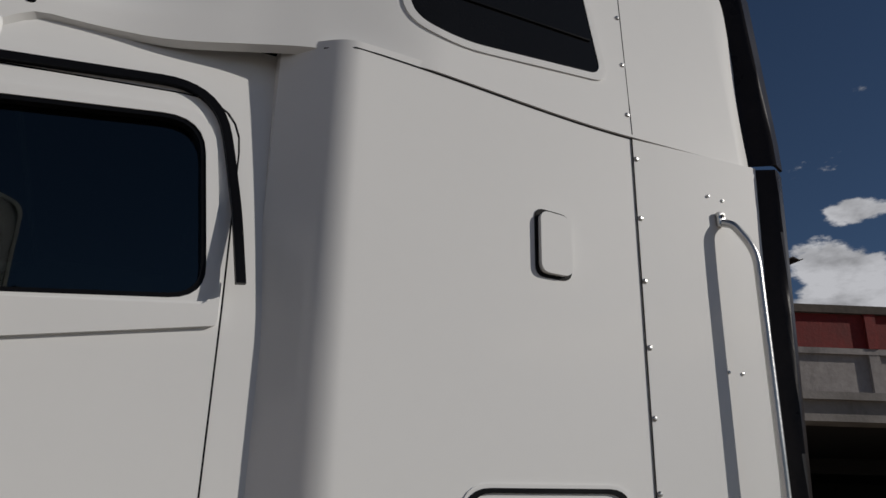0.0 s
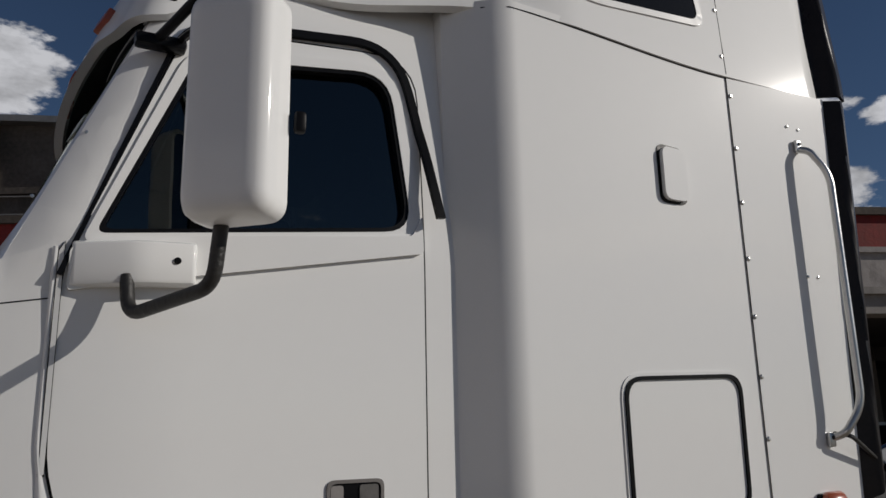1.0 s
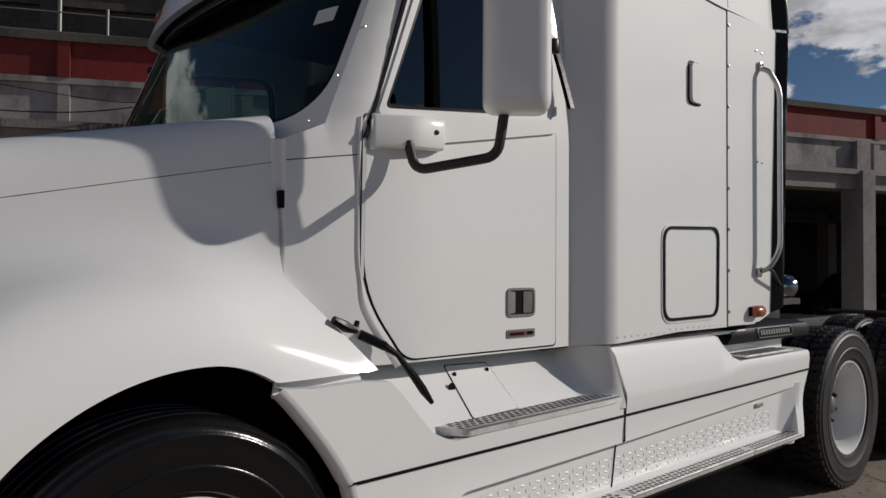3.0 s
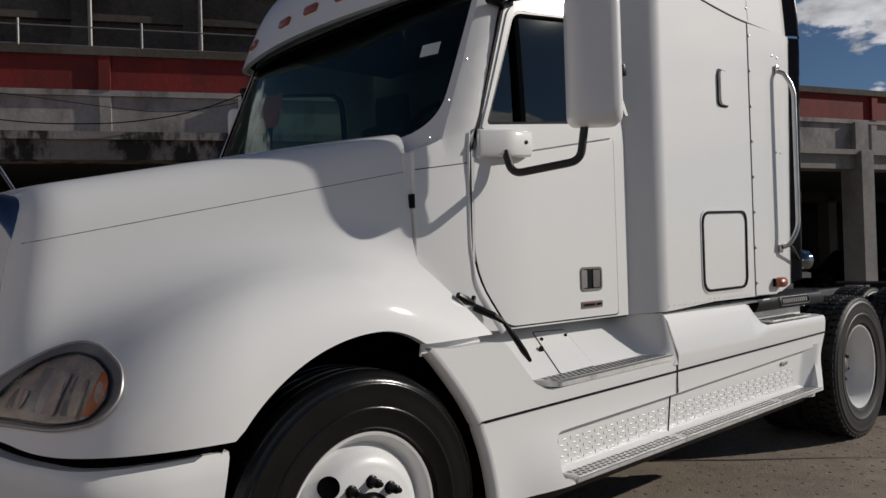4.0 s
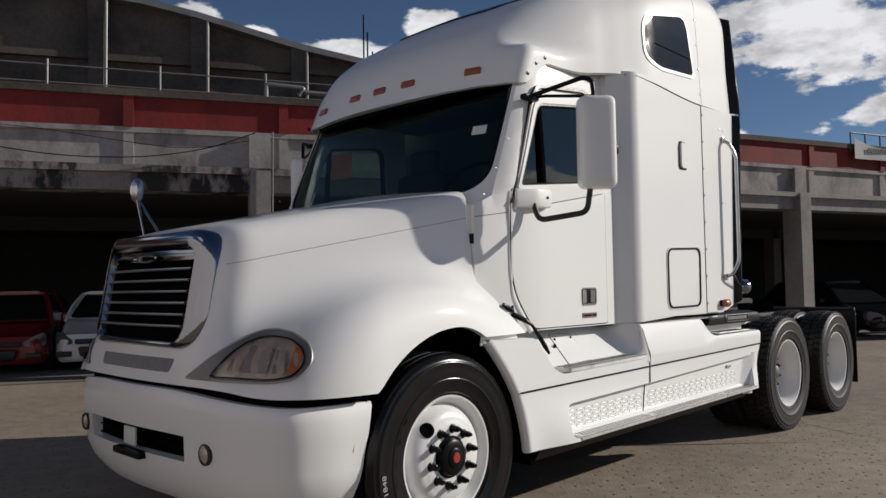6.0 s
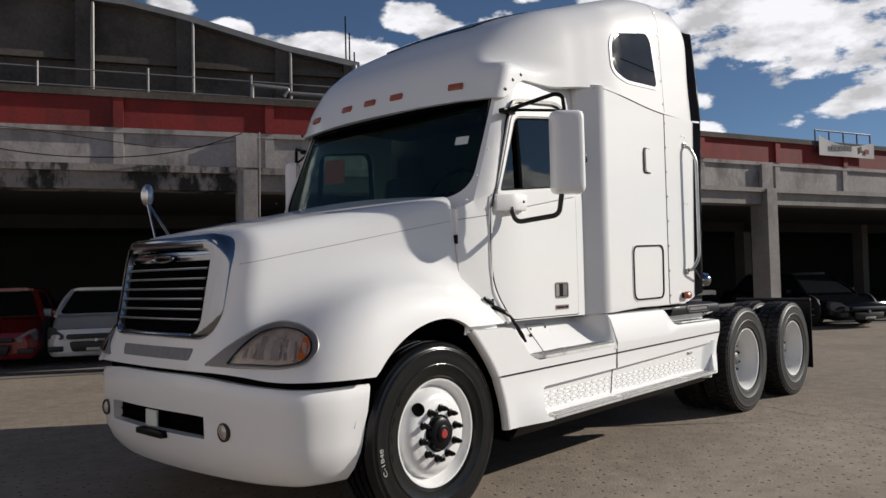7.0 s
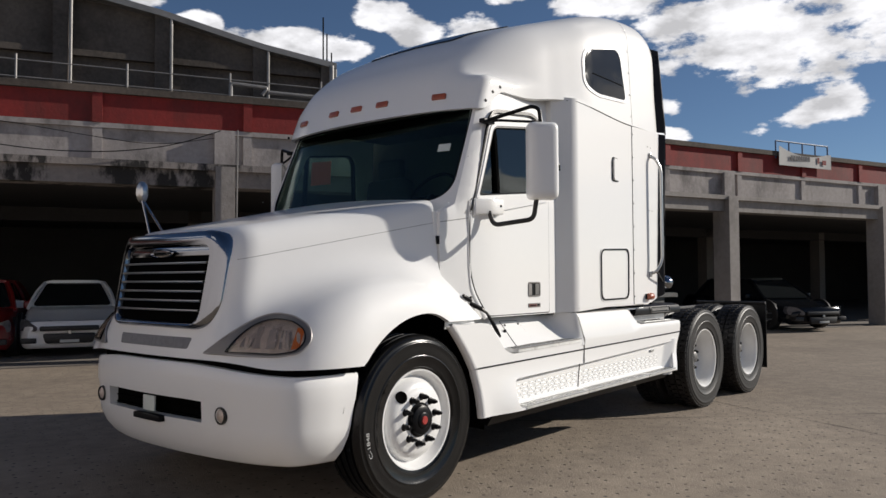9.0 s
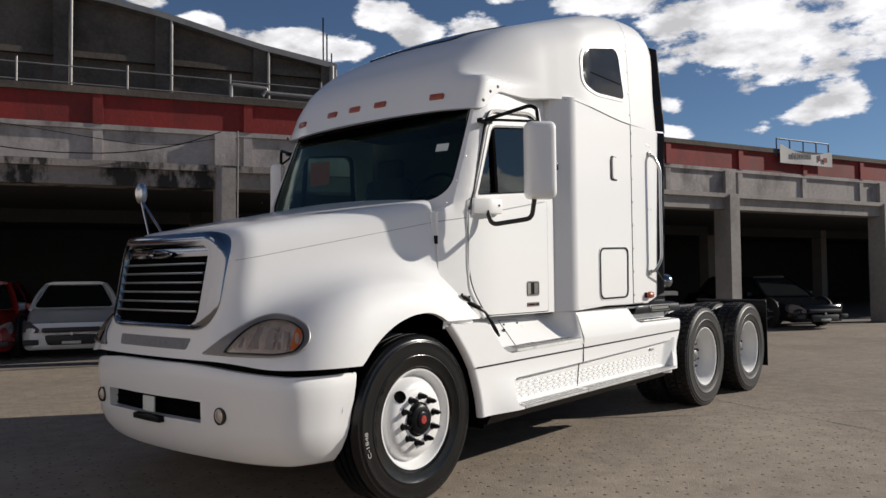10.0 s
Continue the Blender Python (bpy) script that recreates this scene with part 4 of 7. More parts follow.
def front_wheel(s):
    c = (0, -1.10, 0.51)

    def put(name, bm, mat, parent, label=""):
        return part(name, bm if s < 0 else flipped(bm), mat, parent, label)
    bm = bmesh.new()
    box(bm, (0, -0.95, 0.51), (0.2, 0.2, 0.2), 0.03)
    wheel = put("front_wheel", bm, GREASE, truck, "front wheel with a white painted steel rim")
    bm = bmesh.new()
    lathe(bm, ring_profile(), c, 96, 'y', True)
    tyre = put("tyre", bm, RUBBER, wheel, "black ribbed truck tyre")
    bm = bmesh.new()
    prof = [(0.285, 0.10), (0.297, -0.100), (0.303, -0.114), (0.300, -0.122), (0.290, -0.120), (0.280, -0.104), (0.268, -0.082), (0.258, -0.066), (0.252, -0.070), (0.244, -0.084), (0.224, -0.112), (0.206, -0.124), (0.188, -0.130), (0.170, -0.132), (0.164, -0.135), (0.112, -0.135), (0.10, -0.135)]
    lathe(bm, prof, c, 72)
    rim = put("rim", bm, RIM, wheel, "white painted steel rim")
    # flat black disc, coloured as the dark inside of the hole
    bm = bmesh.new()
    lathe(bm, [(0.001, 0.004), (0.031, 0.004), (0.034, 0.006), (0.037, 0.003), (0.038, -0.02)], (0, 0, 0), 24, 'z')
    radial = Vector((-0.145, 0, 0.150)).normalized()
    facing = (radial * math.sin(radians(30)) + Vector((0, -1, 0)) * math.cos(radians(30))).to_track_quat('Z', 'Y').to_matrix().to_4x4()
    bmesh.ops.transform(bm, matrix=Matrix.Translation(Vector((c[0], c[1] - 0.121, c[2])) + radial * 0.206) @ facing, verts=bm.verts)
    put("hand_hole", bm, DARK, rim)
    bm = bmesh.new()
    lathe(bm, [(0.001, -0.176), (0.040, -0.176), (0.048, -0.172), (0.052, -0.168), (0.075, -0.166), (0.086, -0.160), (0.090, -0.15), (0.092, -0.138), (0.103, -0.137), (0.106, -0.13)], c, 36)
    hub = put("hub", bm, BLACK, wheel, "black hub cap with a red centre")
    bm = bmesh.new()
    lathe(bm, [(0.001, -0.182), (0.022, -0.182), (0.026, -0.178), (0.026, -0.16)], c, 20)
    put("hub_centre", bm, RED, hub)
    for k in range(10):
        a = 2 * math.pi * (k + 0.3) / 10
        bm = bmesh.new()
        p = (c[0] + 0.138 * math.cos(a), c[1], c[2] + 0.138 * math.sin(a))
        lathe(bm, [(0.001, -0.192), (0.009, -0.191), (0.010, -0.178), (0.015, -0.175), (0.017, -0.142), (0.023, -0.139), (0.024, -0.130)], p, 10)
        put("lug_nut", bm, BLACK, wheel)
    if s < 0:
        # chalked mark on the sidewall
        cu = bpy.data.curves.new("chalk", 'FONT')
        cu.body, cu.size, cu.extrude = "C-1848", 0.050, 0.001
        tmp = bpy.data.objects.new("chalk", cu)
        me = tmp.to_mesh()
        bm = bmesh.new()
        bm.from_mesh(me)
        tmp.to_mesh_clear()
        bpy.data.objects.remove(tmp)
        for v in bm.verts:
            ang = math.pi + 0.33 - (v.co.x - 0.02) / 0.43
            r = 0.425 + v.co.y * 0.7
            v.co = Vector((c[0] + r * math.cos(ang), c[1] - 0.1425 - 0.001 * (v.co.z > 0), c[2] + r * math.sin(ang)))
        part("chalk_mark", bm, CHALK, tyre, "white chalk writing")


front_wheel(-1)
front_wheel(1)


def rear_wheel(x, s):
    c, ci = (x, -1.095, 0.51), (x, -0.755, 0.51)

    def put(name, bm, mat, parent, label=""):
        return part(name, bm if s < 0 else flipped(bm), mat, parent, label)
    bm = bmesh.new()
    lathe(bm, [(0.001, -0.005), (0.045, -0.003), (0.058, 0.006), (0.062, 0.05), (0.095, 0.07), (0.11, 0.09), (0.115, 0.13)], (c[0], c[1] - 0.02, c[2]), 28)
    wheel = put("rear_wheel", bm, HUB_GREY, truck, "twin rear wheel with a deep white rim")
    for cc in (c, ci):
        bm = bmesh.new()
        lathe(bm, ring_profile(3, top=0.505), cc, 72, 'y', True)
        bmesh.ops.recalc_face_normals(bm, faces=bm.faces)
        tyre = put("tyre", bm, DUSTY_RUBBER, wheel, "dusty black lugged drive tyre")
        bm = bmesh.new()
        for k in range(52):
            a = 2 * math.pi * k / 52
            for y, w in ((-0.098, 0.05), (-0.033, 0.045), (0.033, 0.045), (0.098, 0.05)):
                aa = a + (0.05 if abs(y) < 0.05 else 0)
                tmp = [Vector((dx, dy, dz)) for dx in (-0.012, 0.012) for dy in (-w / 2, w / 2) for dz in (-0.020, 0.020)]
                vs = []
                for q in tmp:
                    q = Vector((0.507 + q.x - (0.008 if abs(y) > 0.09 else 0), y + q.y, q.z))
                    q = Vector((q.x * math.cos(aa) - q.z * math.sin(aa), q.y, q.x * math.sin(aa) + q.z * math.cos(aa)))
                    vs.append(bm.verts.new(Vector(cc) + q))
                for f in ((0, 1, 3, 2), (4, 6, 7, 5), (0, 4, 5, 1), (2, 3, 7, 6), (0, 2, 6, 4), (1, 5, 7, 3)):
                    bm.faces.new([vs[i] for i in f])
        bmesh.ops.recalc_face_normals(bm, faces=bm.faces)
        put("tread", bm, DUSTY_RUBBER, tyre)["kind"] = "stuff"
    bm = bmesh.new()
    prof = [(0.285, 0.10), (0.297, -0.100), (0.303, -0.114), (0.300, -0.122), (0.290, -0.120), (0.280, -0.104), (0.270, -0.082), (0.264, -0.03), (0.256, 0.0), (0.235, 0.045), (0.20, 0.065), (0.15, 0.07), (0.10, 0.07)]
    lathe(bm, prof, c, 64)
    put("rim", bm, RIM, wheel, "deep white steel rim")
    for k in range(10):
        a = 2 * math.pi * (k + 0.5) / 10
        p = (c[0] + 0.143 * math.cos(a), c[1] - 0.06, c[2] + 0.143 * math.sin(a))
        bm = bmesh.new()
        lathe(bm, [(0.001, 0.065), (0.011, 0.066), (0.012, 0.08), (0.020, 0.082), (0.021, 0.125), (0.025, 0.13)], p, 8)
        put("lug_nut", bm, GREASE, wheel)


for rx in (4.436, 5.742):
    rear_wheel(rx, -1)
    rear_wheel(rx, 1)


# ---- chassis and what rides on it ----
def build_chassis():
    for y in (-0.43, 0.43):
        bm = bmesh.new()
        box(bm, (3.0, y, 0.86), (7.4, 0.09, 0.27), 0.01)
        part("frame_rail", bm, GREASE, truck)
    for x in (0.0, 4.436, 5.742):
        bm = bmesh.new()
        tube(bm, [(x, -0.9, 0.51), (x, 0.9, 0.51)], 0.075, 14)
        if x > 1:
            lathe(bm, [(0.001, -0.24), (0.12, -0.2), (0.2, -0.08), (0.21, 0.05), (0.12, 0.2), (0.001, 0.22)], (x, 0, 0.52), 20, 'x')
        part("axle", bm, GREASE, truck)
    for x in (3.6, 4.1, 5.1, 6.3, 6.65):
        bm = bmesh.new()
        box(bm, (x, 0, 0.86), (0.1, 0.8, 0.2), 0.01)
        part("cross_member", bm, GREASE, truck)
    # coupling plate
    out = [(4.62, -0.30), (4.62, 0.30), (4.95, 0.47), (5.35, 0.47), (5.75, 0.36), (5.80, 0.16), (5.42, 0.05), (5.42, -0.05), (5.80, -0.16), (5.75, -0.36), (5.35, -0.47), (4.95, -0.47)]
    bm = plate(rounded(out, 0.05, 4), [], lambda a, b, c: Vector((a, b, 1.17 - c - 0.05 * max(0, a - 5.4))), 0.05)
    fifth = part("coupling_plate", bm, GREASE, truck, "greasy black coupling plate")
    for y in (-0.38, 0.38):
        bm = bmesh.new()
        box(bm, (5.1, y, 1.06), (0.30, 0.06, 0.16), 0.02)
        part("pivot_bracket", bm, GREASE, fifth)
    # catwalk
    bm = bmesh.new()
    box(bm, (3.75, 0, 1.02), (0.6, 1.3, 0.03), 0.006)
    part("deck_plate", bm, TREAD, truck)
    for s in (-1, 1):
        bm = bmesh.new()
        box(bm, (6.38, s * 0.93, 0.63), (0.015, 0.58, 0.80), 0.004)
        flap = part("mud_flap", bm, BLACK, truck, "black rubber mud flap")
        bm = bmesh.new()
        tube(bm, [(6.36, s * 0.35, 1.03), (6.36, s * 1.22, 1.03)], 0.018, 8)
        part("flap_hanger", bm, GREASE, flap)
    # black quarter shield with an oval plaque, at the rear of the near skirt
    for s in (1, -1):
        def put(name, bm, mat, parent, label=""):
            return part(name, bm if s > 0 else flipped(bm), mat, parent, label)
        prof = [(-1.20, 1.012), (-1.205, 1.05), (-1.185, 1.085), (-1.12, 1.10), (-0.90, 1.10), (-0.90, 1.012)]
        bm = bmesh.new()
        profile_run(bm, prof, 2.86, 3.86, lambda y, z: (0.10 * (z - 1.0) / 0.1, 0.0))
        shield = put("side_shield", bm, BLACK, truck, "black plastic shield behind the sleeper")
        bm = bmesh.new()
        path = rounded([(3.20, 1.030), (3.20, 1.082), (3.62, 1.080), (3.62, 1.028)], 0.026, 6)
        loop = [Vector((a, -1.207 + 0.3 * max(0, b - 1.055), b)) for a, b in path]
        tube(bm, loop + [loop[0]], 0.004, 6)
        put("plaque_rim", bm, HUB_GREY, shield)
        bm = bmesh.new()
        bars(bm, [(3.235 + 0.030 * k, 1.044, 3.255 + 0.030 * k, 1.068) for k in range(12)], lambda a, b, c: Vector((a, -1.2055 - 0.001 + c + 0.3 * max(0, b - 1.052), b)))
        put("plaque_marks", bm, HUB_GREY, shield)["kind"] = "stuff"
        # rubber edge flap behind the extender
        rear = lambda b: 3.20 + 0.049 * (b - 1.17)
        outline = [(rear(2.695), 2.695), (rear(2.695) + 0.10, 2.68), (rear(1.22) + 0.085, 1.22), (rear(1.17), 1.17)]
        place = lambda a, b, c: Vector((a, -(1.274 + 0.95 * max(0, a - rear(b)) - 1.5 * max(0, a - rear(b) - 0.05) - c), b))
        bm = plate(outline, [], place, 0.012, frange(3.21, 3.37, 14), frange(1.3, 2.6, 10))
        put("edge_flap", bm, FLAP, truck, "dark rubber edge flap on the extender")
        outline = [(3.255, 2.715), (3.255, 3.52), (3.40, 3.47), (3.375, 2.70)]
        bm = plate(outline, [], lambda a, b, c: Vector((a, -(1.262 - 0.085 * max(0, b - 2.75) + 1.0 * max(0, a - 3.265) - 1.4 * max(0, a - 3.325) - c), b)), 0.012, frange(3.27, 3.38, 10), frange(2.8, 3.5, 6))
        put("edge_flap", bm, FLAP, truck, "dark rubber edge flap on the roof")
        # grab handle
        bm = bmesh.new()
        tube(bm, [(3.085, -1.275, 2.46), (3.10, -1.315, 2.445), (3.148, -1.352, 2.35), (3.148, -1.352, 1.50), (3.085, -1.32, 1.405), (3.07, -1.275, 1.39)], 0.0135, 12, 0.06)
        grab = put("grab_handle", bm, STEEL, truck, "long bare steel grab handle")
        for x, z in ((3.085, 2.47), (3.06, 1.385)):
            bm = bmesh.new()
            box(bm, (x, -1.281, z), (0.032, 0.018, 0.05), 0.008)
            b = put("bracket", bm, STEEL, grab)
            bm = bmesh.new()
            lathe(bm, [(0.001, -0.006), (0.007, -0.005), (0.008, 0.0)], (x, -1.289, z + 0.008), 8)
            put("bolt", bm, GREASE, b)
        for x, z in ((3.05, 2.55), (3.11, 2.545), (3.06, 1.965), (3.115, 1.965)):
            bm = bmesh.new()
            lathe(bm, [(0.001, -0.004), (0.005, -0.003), (0.006, 0.0)], (x, -1.2725, z), 8)
            put("rivet", bm, STEEL, truck)
        # work lamp on its stalk, and the amber side marker
        bm = bmesh.new()
        tube(bm, [(3.085, -1.275, 1.405), (3.10, -1.33, 1.40), (3.28, -1.30, 1.30), (3.36, -1.25, 1.29)], 0.008, 8, 0.03)
        lamp = put("work_lamp", bm, GREASE, truck, "round chrome work lamp on a stalk")
        bm = bmesh.new()
        cc = Vector((3.475, -1.225, 1.305))
        lathe(bm, [(0.001, -0.062), (0.03, -0.056), (0.052, -0.035), (0.062, -0.005), (0.063, 0.02), (0.066, 0.03), (0.060, 0.04), (0.03, 0.05), (0.001, 0.053)], cc, 28, 'x')
        put("lamp_shell", bm, CHROME, lamp, "polished chrome lamp shell")
        bm = bmesh.new()
        lathe(bm, [(0.001, -0.05), (0.022, -0.045), (0.030, -0.03), (0.032, 0.03), (0.022, 0.045), (0.001, 0.05)], (3.02, -1.29, 1.185), 18, 'x')
        mk = put("side_marker", bm, AMBER_DARK, truck, "small amber side marker lamp")
        bm = bmesh.new()
        box(bm, (3.0, -1.275, 1.185), (0.07, 0.02, 0.05), 0.008)
        put("base", bm, BLACK, mk)


FLAP = principled("aged_rubber_flap", (0.020, 0.017, 0.017), 0.30, var=0.3, scale=5, spec=0.22, bump=0.15, bump_scale=12)
build_chassis()


# ---- skirts and steps ----
def seam_z(x):
    return 0.760 + 0.020 * x


def lower_y(z, x=0.58):
    t = min(1.0, max(0.0, (0.74 - z) / 0.30))
    return 1.285 + (0.010 + 0.050 * float(step01(0.60, 0.95, x))) * t * t * (3 - 2 * t)


ARCH_EDGE = [tuple(p)[:2] for p in rounded([(0.258, 1.072, 0), (0.296, 1.034, 0), (0.352, 0.970, 0), (0.432, 0.870, 0), (0.495, 0.768, 0), (0.538, 0.650, 0), (0.560, 0.540, 0), (0.570, 0.440, 0), (0.574, 0.33, 0)], 0.05, 4, False)]
UPPER_ARCH = [p for p in ARCH_EDGE if p[1] > 0.778]
LOWER_ARCH = [p for p in ARCH_EDGE if 0.452 < p[1] < 0.762]


def foot_z(x):
    """Height of the lower skirts' bottom edge."""
    return 0.436 + 0.015 * x


def sheared(bm):
    """Tilts a level piece of the long step to follow the skirts' bottom edge."""
    for v in bm.verts:
        v.co.z += foot_z(v.co.x) - 0.436
    return bm


def rolled_edge(edge, half_width):
    """The skirt's edge along the wheel arch, rolled in towards the wheel."""
    bm = bmesh.new()
    rows = []
    for i, p in enumerate(edge):
        a, b = Vector(edge[max(i - 1, 0)]), Vector(edge[min(i + 1, len(edge) - 1)])
        d = (b - a).normalized()
        n = Vector((d.y, -d.x))
        if n.x > 0:
            n = -n
        y = half_width(p[1])
        rows.append([bm.verts.new((p[0] + n.x * k, -(y - dep), p[1] + n.y * k)) for k, dep in ((-0.004, -0.0005), (0.008, 0.001), (0.018, 0.007), (0.025, 0.018), (0.027, 0.034), (0.022, 0.05))])
    for a, b in zip(rows, rows[1:]):
        for k in range(len(a) - 1):
            bm.faces.new((a[k], b[k], b[k + 1], a[k + 1]))
    bmesh.ops.recalc_face_normals(bm, faces=bm.faces)
    return bm


def treads(bm, x0, x1, y0, y1, z, rise=0.0, step=0.030):
    """Little raised lozenges in staggered rows, used in black to paint the tread holes' shade."""
    rows = max(2, int((y1 - y0) / 0.022))
    for j in range(rows):
        y = y0 + (j + 0.5) * (y1 - y0) / rows
        n = int((x1 - x0) / step)
        for i in range(n):
            x = x0 + (i + 0.5 + 0.5 * (j % 2)) * step
            if x > x1 - 0.01:
                continue
            d = 0.019 if (i + j) % 2 else 0.011
            e = 0.024 - d * 0.75
            zz = z + rise * (x - x0)
            a = [bm.verts.new((x - d, y, zz)), bm.verts.new((x, y - e, zz)), bm.verts.new((x + d, y, zz)), bm.verts.new((x, y + e, zz))]
            t = bm.verts.new((x, y, zz + 0.002))
            for k in range(4):
                bm.faces.new((a[k], a[(k + 1) % 4], t))
    bmesh.ops.recalc_face_normals(bm, faces=bm.faces)


def build_skirts():
    for s in (1, -1):
        def put(name, bm, mat, parent, label=""):
            return part(name, bm if s > 0 else flipped(bm), mat, parent, label)
        flat = lambda a, b, c: Vector((a, -(1.285 - c), b))
        # panel behind the front wheel, running back under the step
        front = UPPER_ARCH + [(0.494, seam_z(0.5) + 0.004), (1.845, seam_z(1.84) + 0.004), (1.845, 0.872), (0.905, 0.835), (0.86, 0.848), (0.802, 0.876), (0.66, 1.030), (0.625, 1.057), (0.53, 1.066), (0.36, 1.062)]
        skirt = put("front_skirt", plate(front, [], flat, 0.04), WHITE, truck, "white moulded skirt behind the front wheel")
        put("arch_lip", rolled_edge(UPPER_ARCH + [(0.494, seam_z(0.5) + 0.004)], lambda z: 1.285), WHITE, skirt)
        back = [(0.50, 0.80), (0.50, 1.085), (1.85, 1.085), (1.85, 0.83)]
        sweep = lambda a, b: (0.098 + 0.64 * (b - 0.87)) * float(step01(1.66, 1.86, a)) if a > 1.66 else 0.0
        put("step_wall", plate(back, [], lambda a, b, c: Vector((a - 0.25 * max(0, b - 0.87) * float(step01(1.66, 1.85, a)), -(1.190 - 0.80 * (b - 0.87) + sweep(a, b) - c), b)), 0.02, frange(1.66, 1.84, 11), frange(0.86, 1.06, 7)), WHITE, skirt)
        # ledge running in from the top of the skirt, under the fender's tail
        ledge = [(0.275, 1.2435), (0.64, 1.2435), (0.64, 1.12), (0.58, 1.12), (0.56, 1.20), (0.280, 1.20)]
        top_z = lambda a: 1.042 + 0.018 * step01(0.25, 0.53, a) - 0.020 * step01(0.575, 0.65, a)
        put("ledge", plate(ledge, [], lambda a, b, c: Vector((a, -b, top_z(a) - c)), 0.006, frange(0.28, 0.65, 10)), WHITE, skirt)
        inner = [(0.270, 1.035), (0.282, 1.105), (0.545, 1.105), (0.575, 1.065), (0.575, 1.035)]
        put("ledge_wall", plate(inner, [], lambda a, b, c: Vector((a, -(1.206 - c), b)), 0.006), WHITE, skirt)
        cover = rounded([(1.075, 0.872), (1.06, 1.045), (1.27, 1.04), (1.315, 0.88)], 0.01, 3)
        lid = put("filler_cover", plate(cover, [], lambda a, b, c: Vector((a, -(1.195 - 0.80 * (b - 0.87) - c), b)), 0.008), WHITE, skirt, "small white access cover")
        gap = rounded([(1.0715, 0.870), (1.0565, 1.048), (1.2735, 1.043), (1.3185, 0.878)], 0.011, 3)
        put("cover_joint", plate(gap, [], lambda a, b, c: Vector((a, -(1.1925 - 0.80 * (b - 0.87) - c), b)), 0.004), BLACK, lid)
        for a, b in ((1.085, 1.015), (1.255, 1.018)):
            bm = bmesh.new()
            lathe(bm, [(0.001, -0.006), (0.007, -0.005), (0.009, 0.0)], (a, -(1.196 - 0.80 * (b - 0.87)), b), 10)
            put("screw", bm, BLACK, lid)
        bm = bmesh.new()
        lathe(bm, [(0.001, -0.003), (0.016, -0.003), (0.017, 0.0)], (1.045, -(1.194 - 0.80 * 0.105), 0.975), 14)
        put("finger_hole", bm, BLACK, skirt)
        bm = bmesh.new()
        outline = rounded([(0.885, -1.178), (1.80, -1.178), (1.80, -1.290), (0.955, -1.290)], [0.02, 0.01, 0.01, 0.02], 3)
        top = [bm.verts.new((x, y, 0.868 + 0.020 * (x - 0.9))) for x, y in outline]
        low = [bm.verts.new((x, y, 0.840 + 0.018 * (x - 0.9))) for x, y in outline]
        bm.faces.new(top)
        for i in range(len(top)):
            bm.faces.new((top[i - 1], low[i - 1], low[i], top[i]))
        bmesh.ops.recalc_face_normals(bm, faces=bm.faces)
        tread = put("step_tread", bm, TREAD, skirt, "dull metal tread plate on the step")
        bm = bmesh.new()
        treads(bm, 0.925, 1.79, -1.281, -1.185, 0.8690, 0.020, 0.032)
        put("tread_pattern", bm, GREASE, tread)["kind"] = "stuff"
        bm = bmesh.new()
        tube(bm, [(0.955, -1.291, 0.868), (1.80, -1.291, 0.885)], 0.006, 6)
        put("tread_lip", bm, STEEL, tread)
        # rear upper fairing
        full = [(-1.285, None), (-1.290, 0.865), (-1.289, 0.885), (-1.284, 0.91), (-1.262, 1.045), (-1.245, 1.075), (-1.19, 1.088), (-1.05, 1.088), (-1.05, None)]
        low_p = [(-1.285, None), (-1.290, 0.900), (-1.287, 0.930), (-1.278, 0.942), (-1.235, 0.948), (-1.20, 0.950), (-1.15, 0.950), (-1.05, 0.950), (-1.05, None)]
        bm = bmesh.new()
        rows = []
        for x, mix in ((1.865, 0), (2.1, 0), (2.4, 0), (2.66, 0), (2.70, 0.06), (2.86, 0.92), (2.90, 1.0), (3.1, 1), (3.4, 1), (3.655, 1)):
            row = []
            for (ya, za), (yb, zb) in zip(full, low_p):
                za = seam_z(x) + 0.005 if za is None else za
                zb = seam_z(x) + 0.005 if zb is None else zb
                z = za + (zb - za) * mix
                dx = (-0.055 * max(0, z - 0.88) / 0.2) if x < 1.9 else 0
                row.append(bm.verts.new((x + dx, ya + (yb - ya) * mix, z)))
            rows.append(row)
        for a, b in zip(rows, rows[1:]):
            for i in range(len(a)):
                bm.faces.new((a[i - 1], a[i], b[i], b[i - 1]))
        bm.faces.new(rows[0])
        bm.faces.new(list(reversed(rows[-1])))
        bmesh.ops.recalc_face_normals(bm, faces=bm.faces)
        rear = put("rear_skirt", bm, WHITE, truck, "white moulded skirt under the sleeper")
        bm = bmesh.new()
        box(bm, (3.18, -1.225, 0.957), (0.54, 0.12, 0.012), 0.003)
        tr = put("step_tread", bm, TREAD, rear)
        bm = bmesh.new()
        treads(bm, 2.93, 3.43, -1.275, -1.175, 0.9635, 0.0, 0.034)
        put("tread_pattern", bm, GREASE, tr)["kind"] = "stuff"
        bm = bmesh.new()
        box(bm, (2.92, -1.10, 1.075), (0.34, 0.18, 0.015), 0.003)
        put("upper_tread", bm, TREAD, rear)
        low_wall = [(2.80, 0.94), (2.80, 1.04), (3.64, 1.02), (3.64, 0.94)]
        put("inner_wall", plate(low_wall, [], lambda a, b, c: Vector((a, -(1.135 - c), b)), 0.01), WHITE, rear)
        # lower skirts with the long recessed step
        bent = lambda a, b, c: Vector((a, -(lower_y(b, a) - c), b))
        zcut = frange(0.44, 0.74, 9)
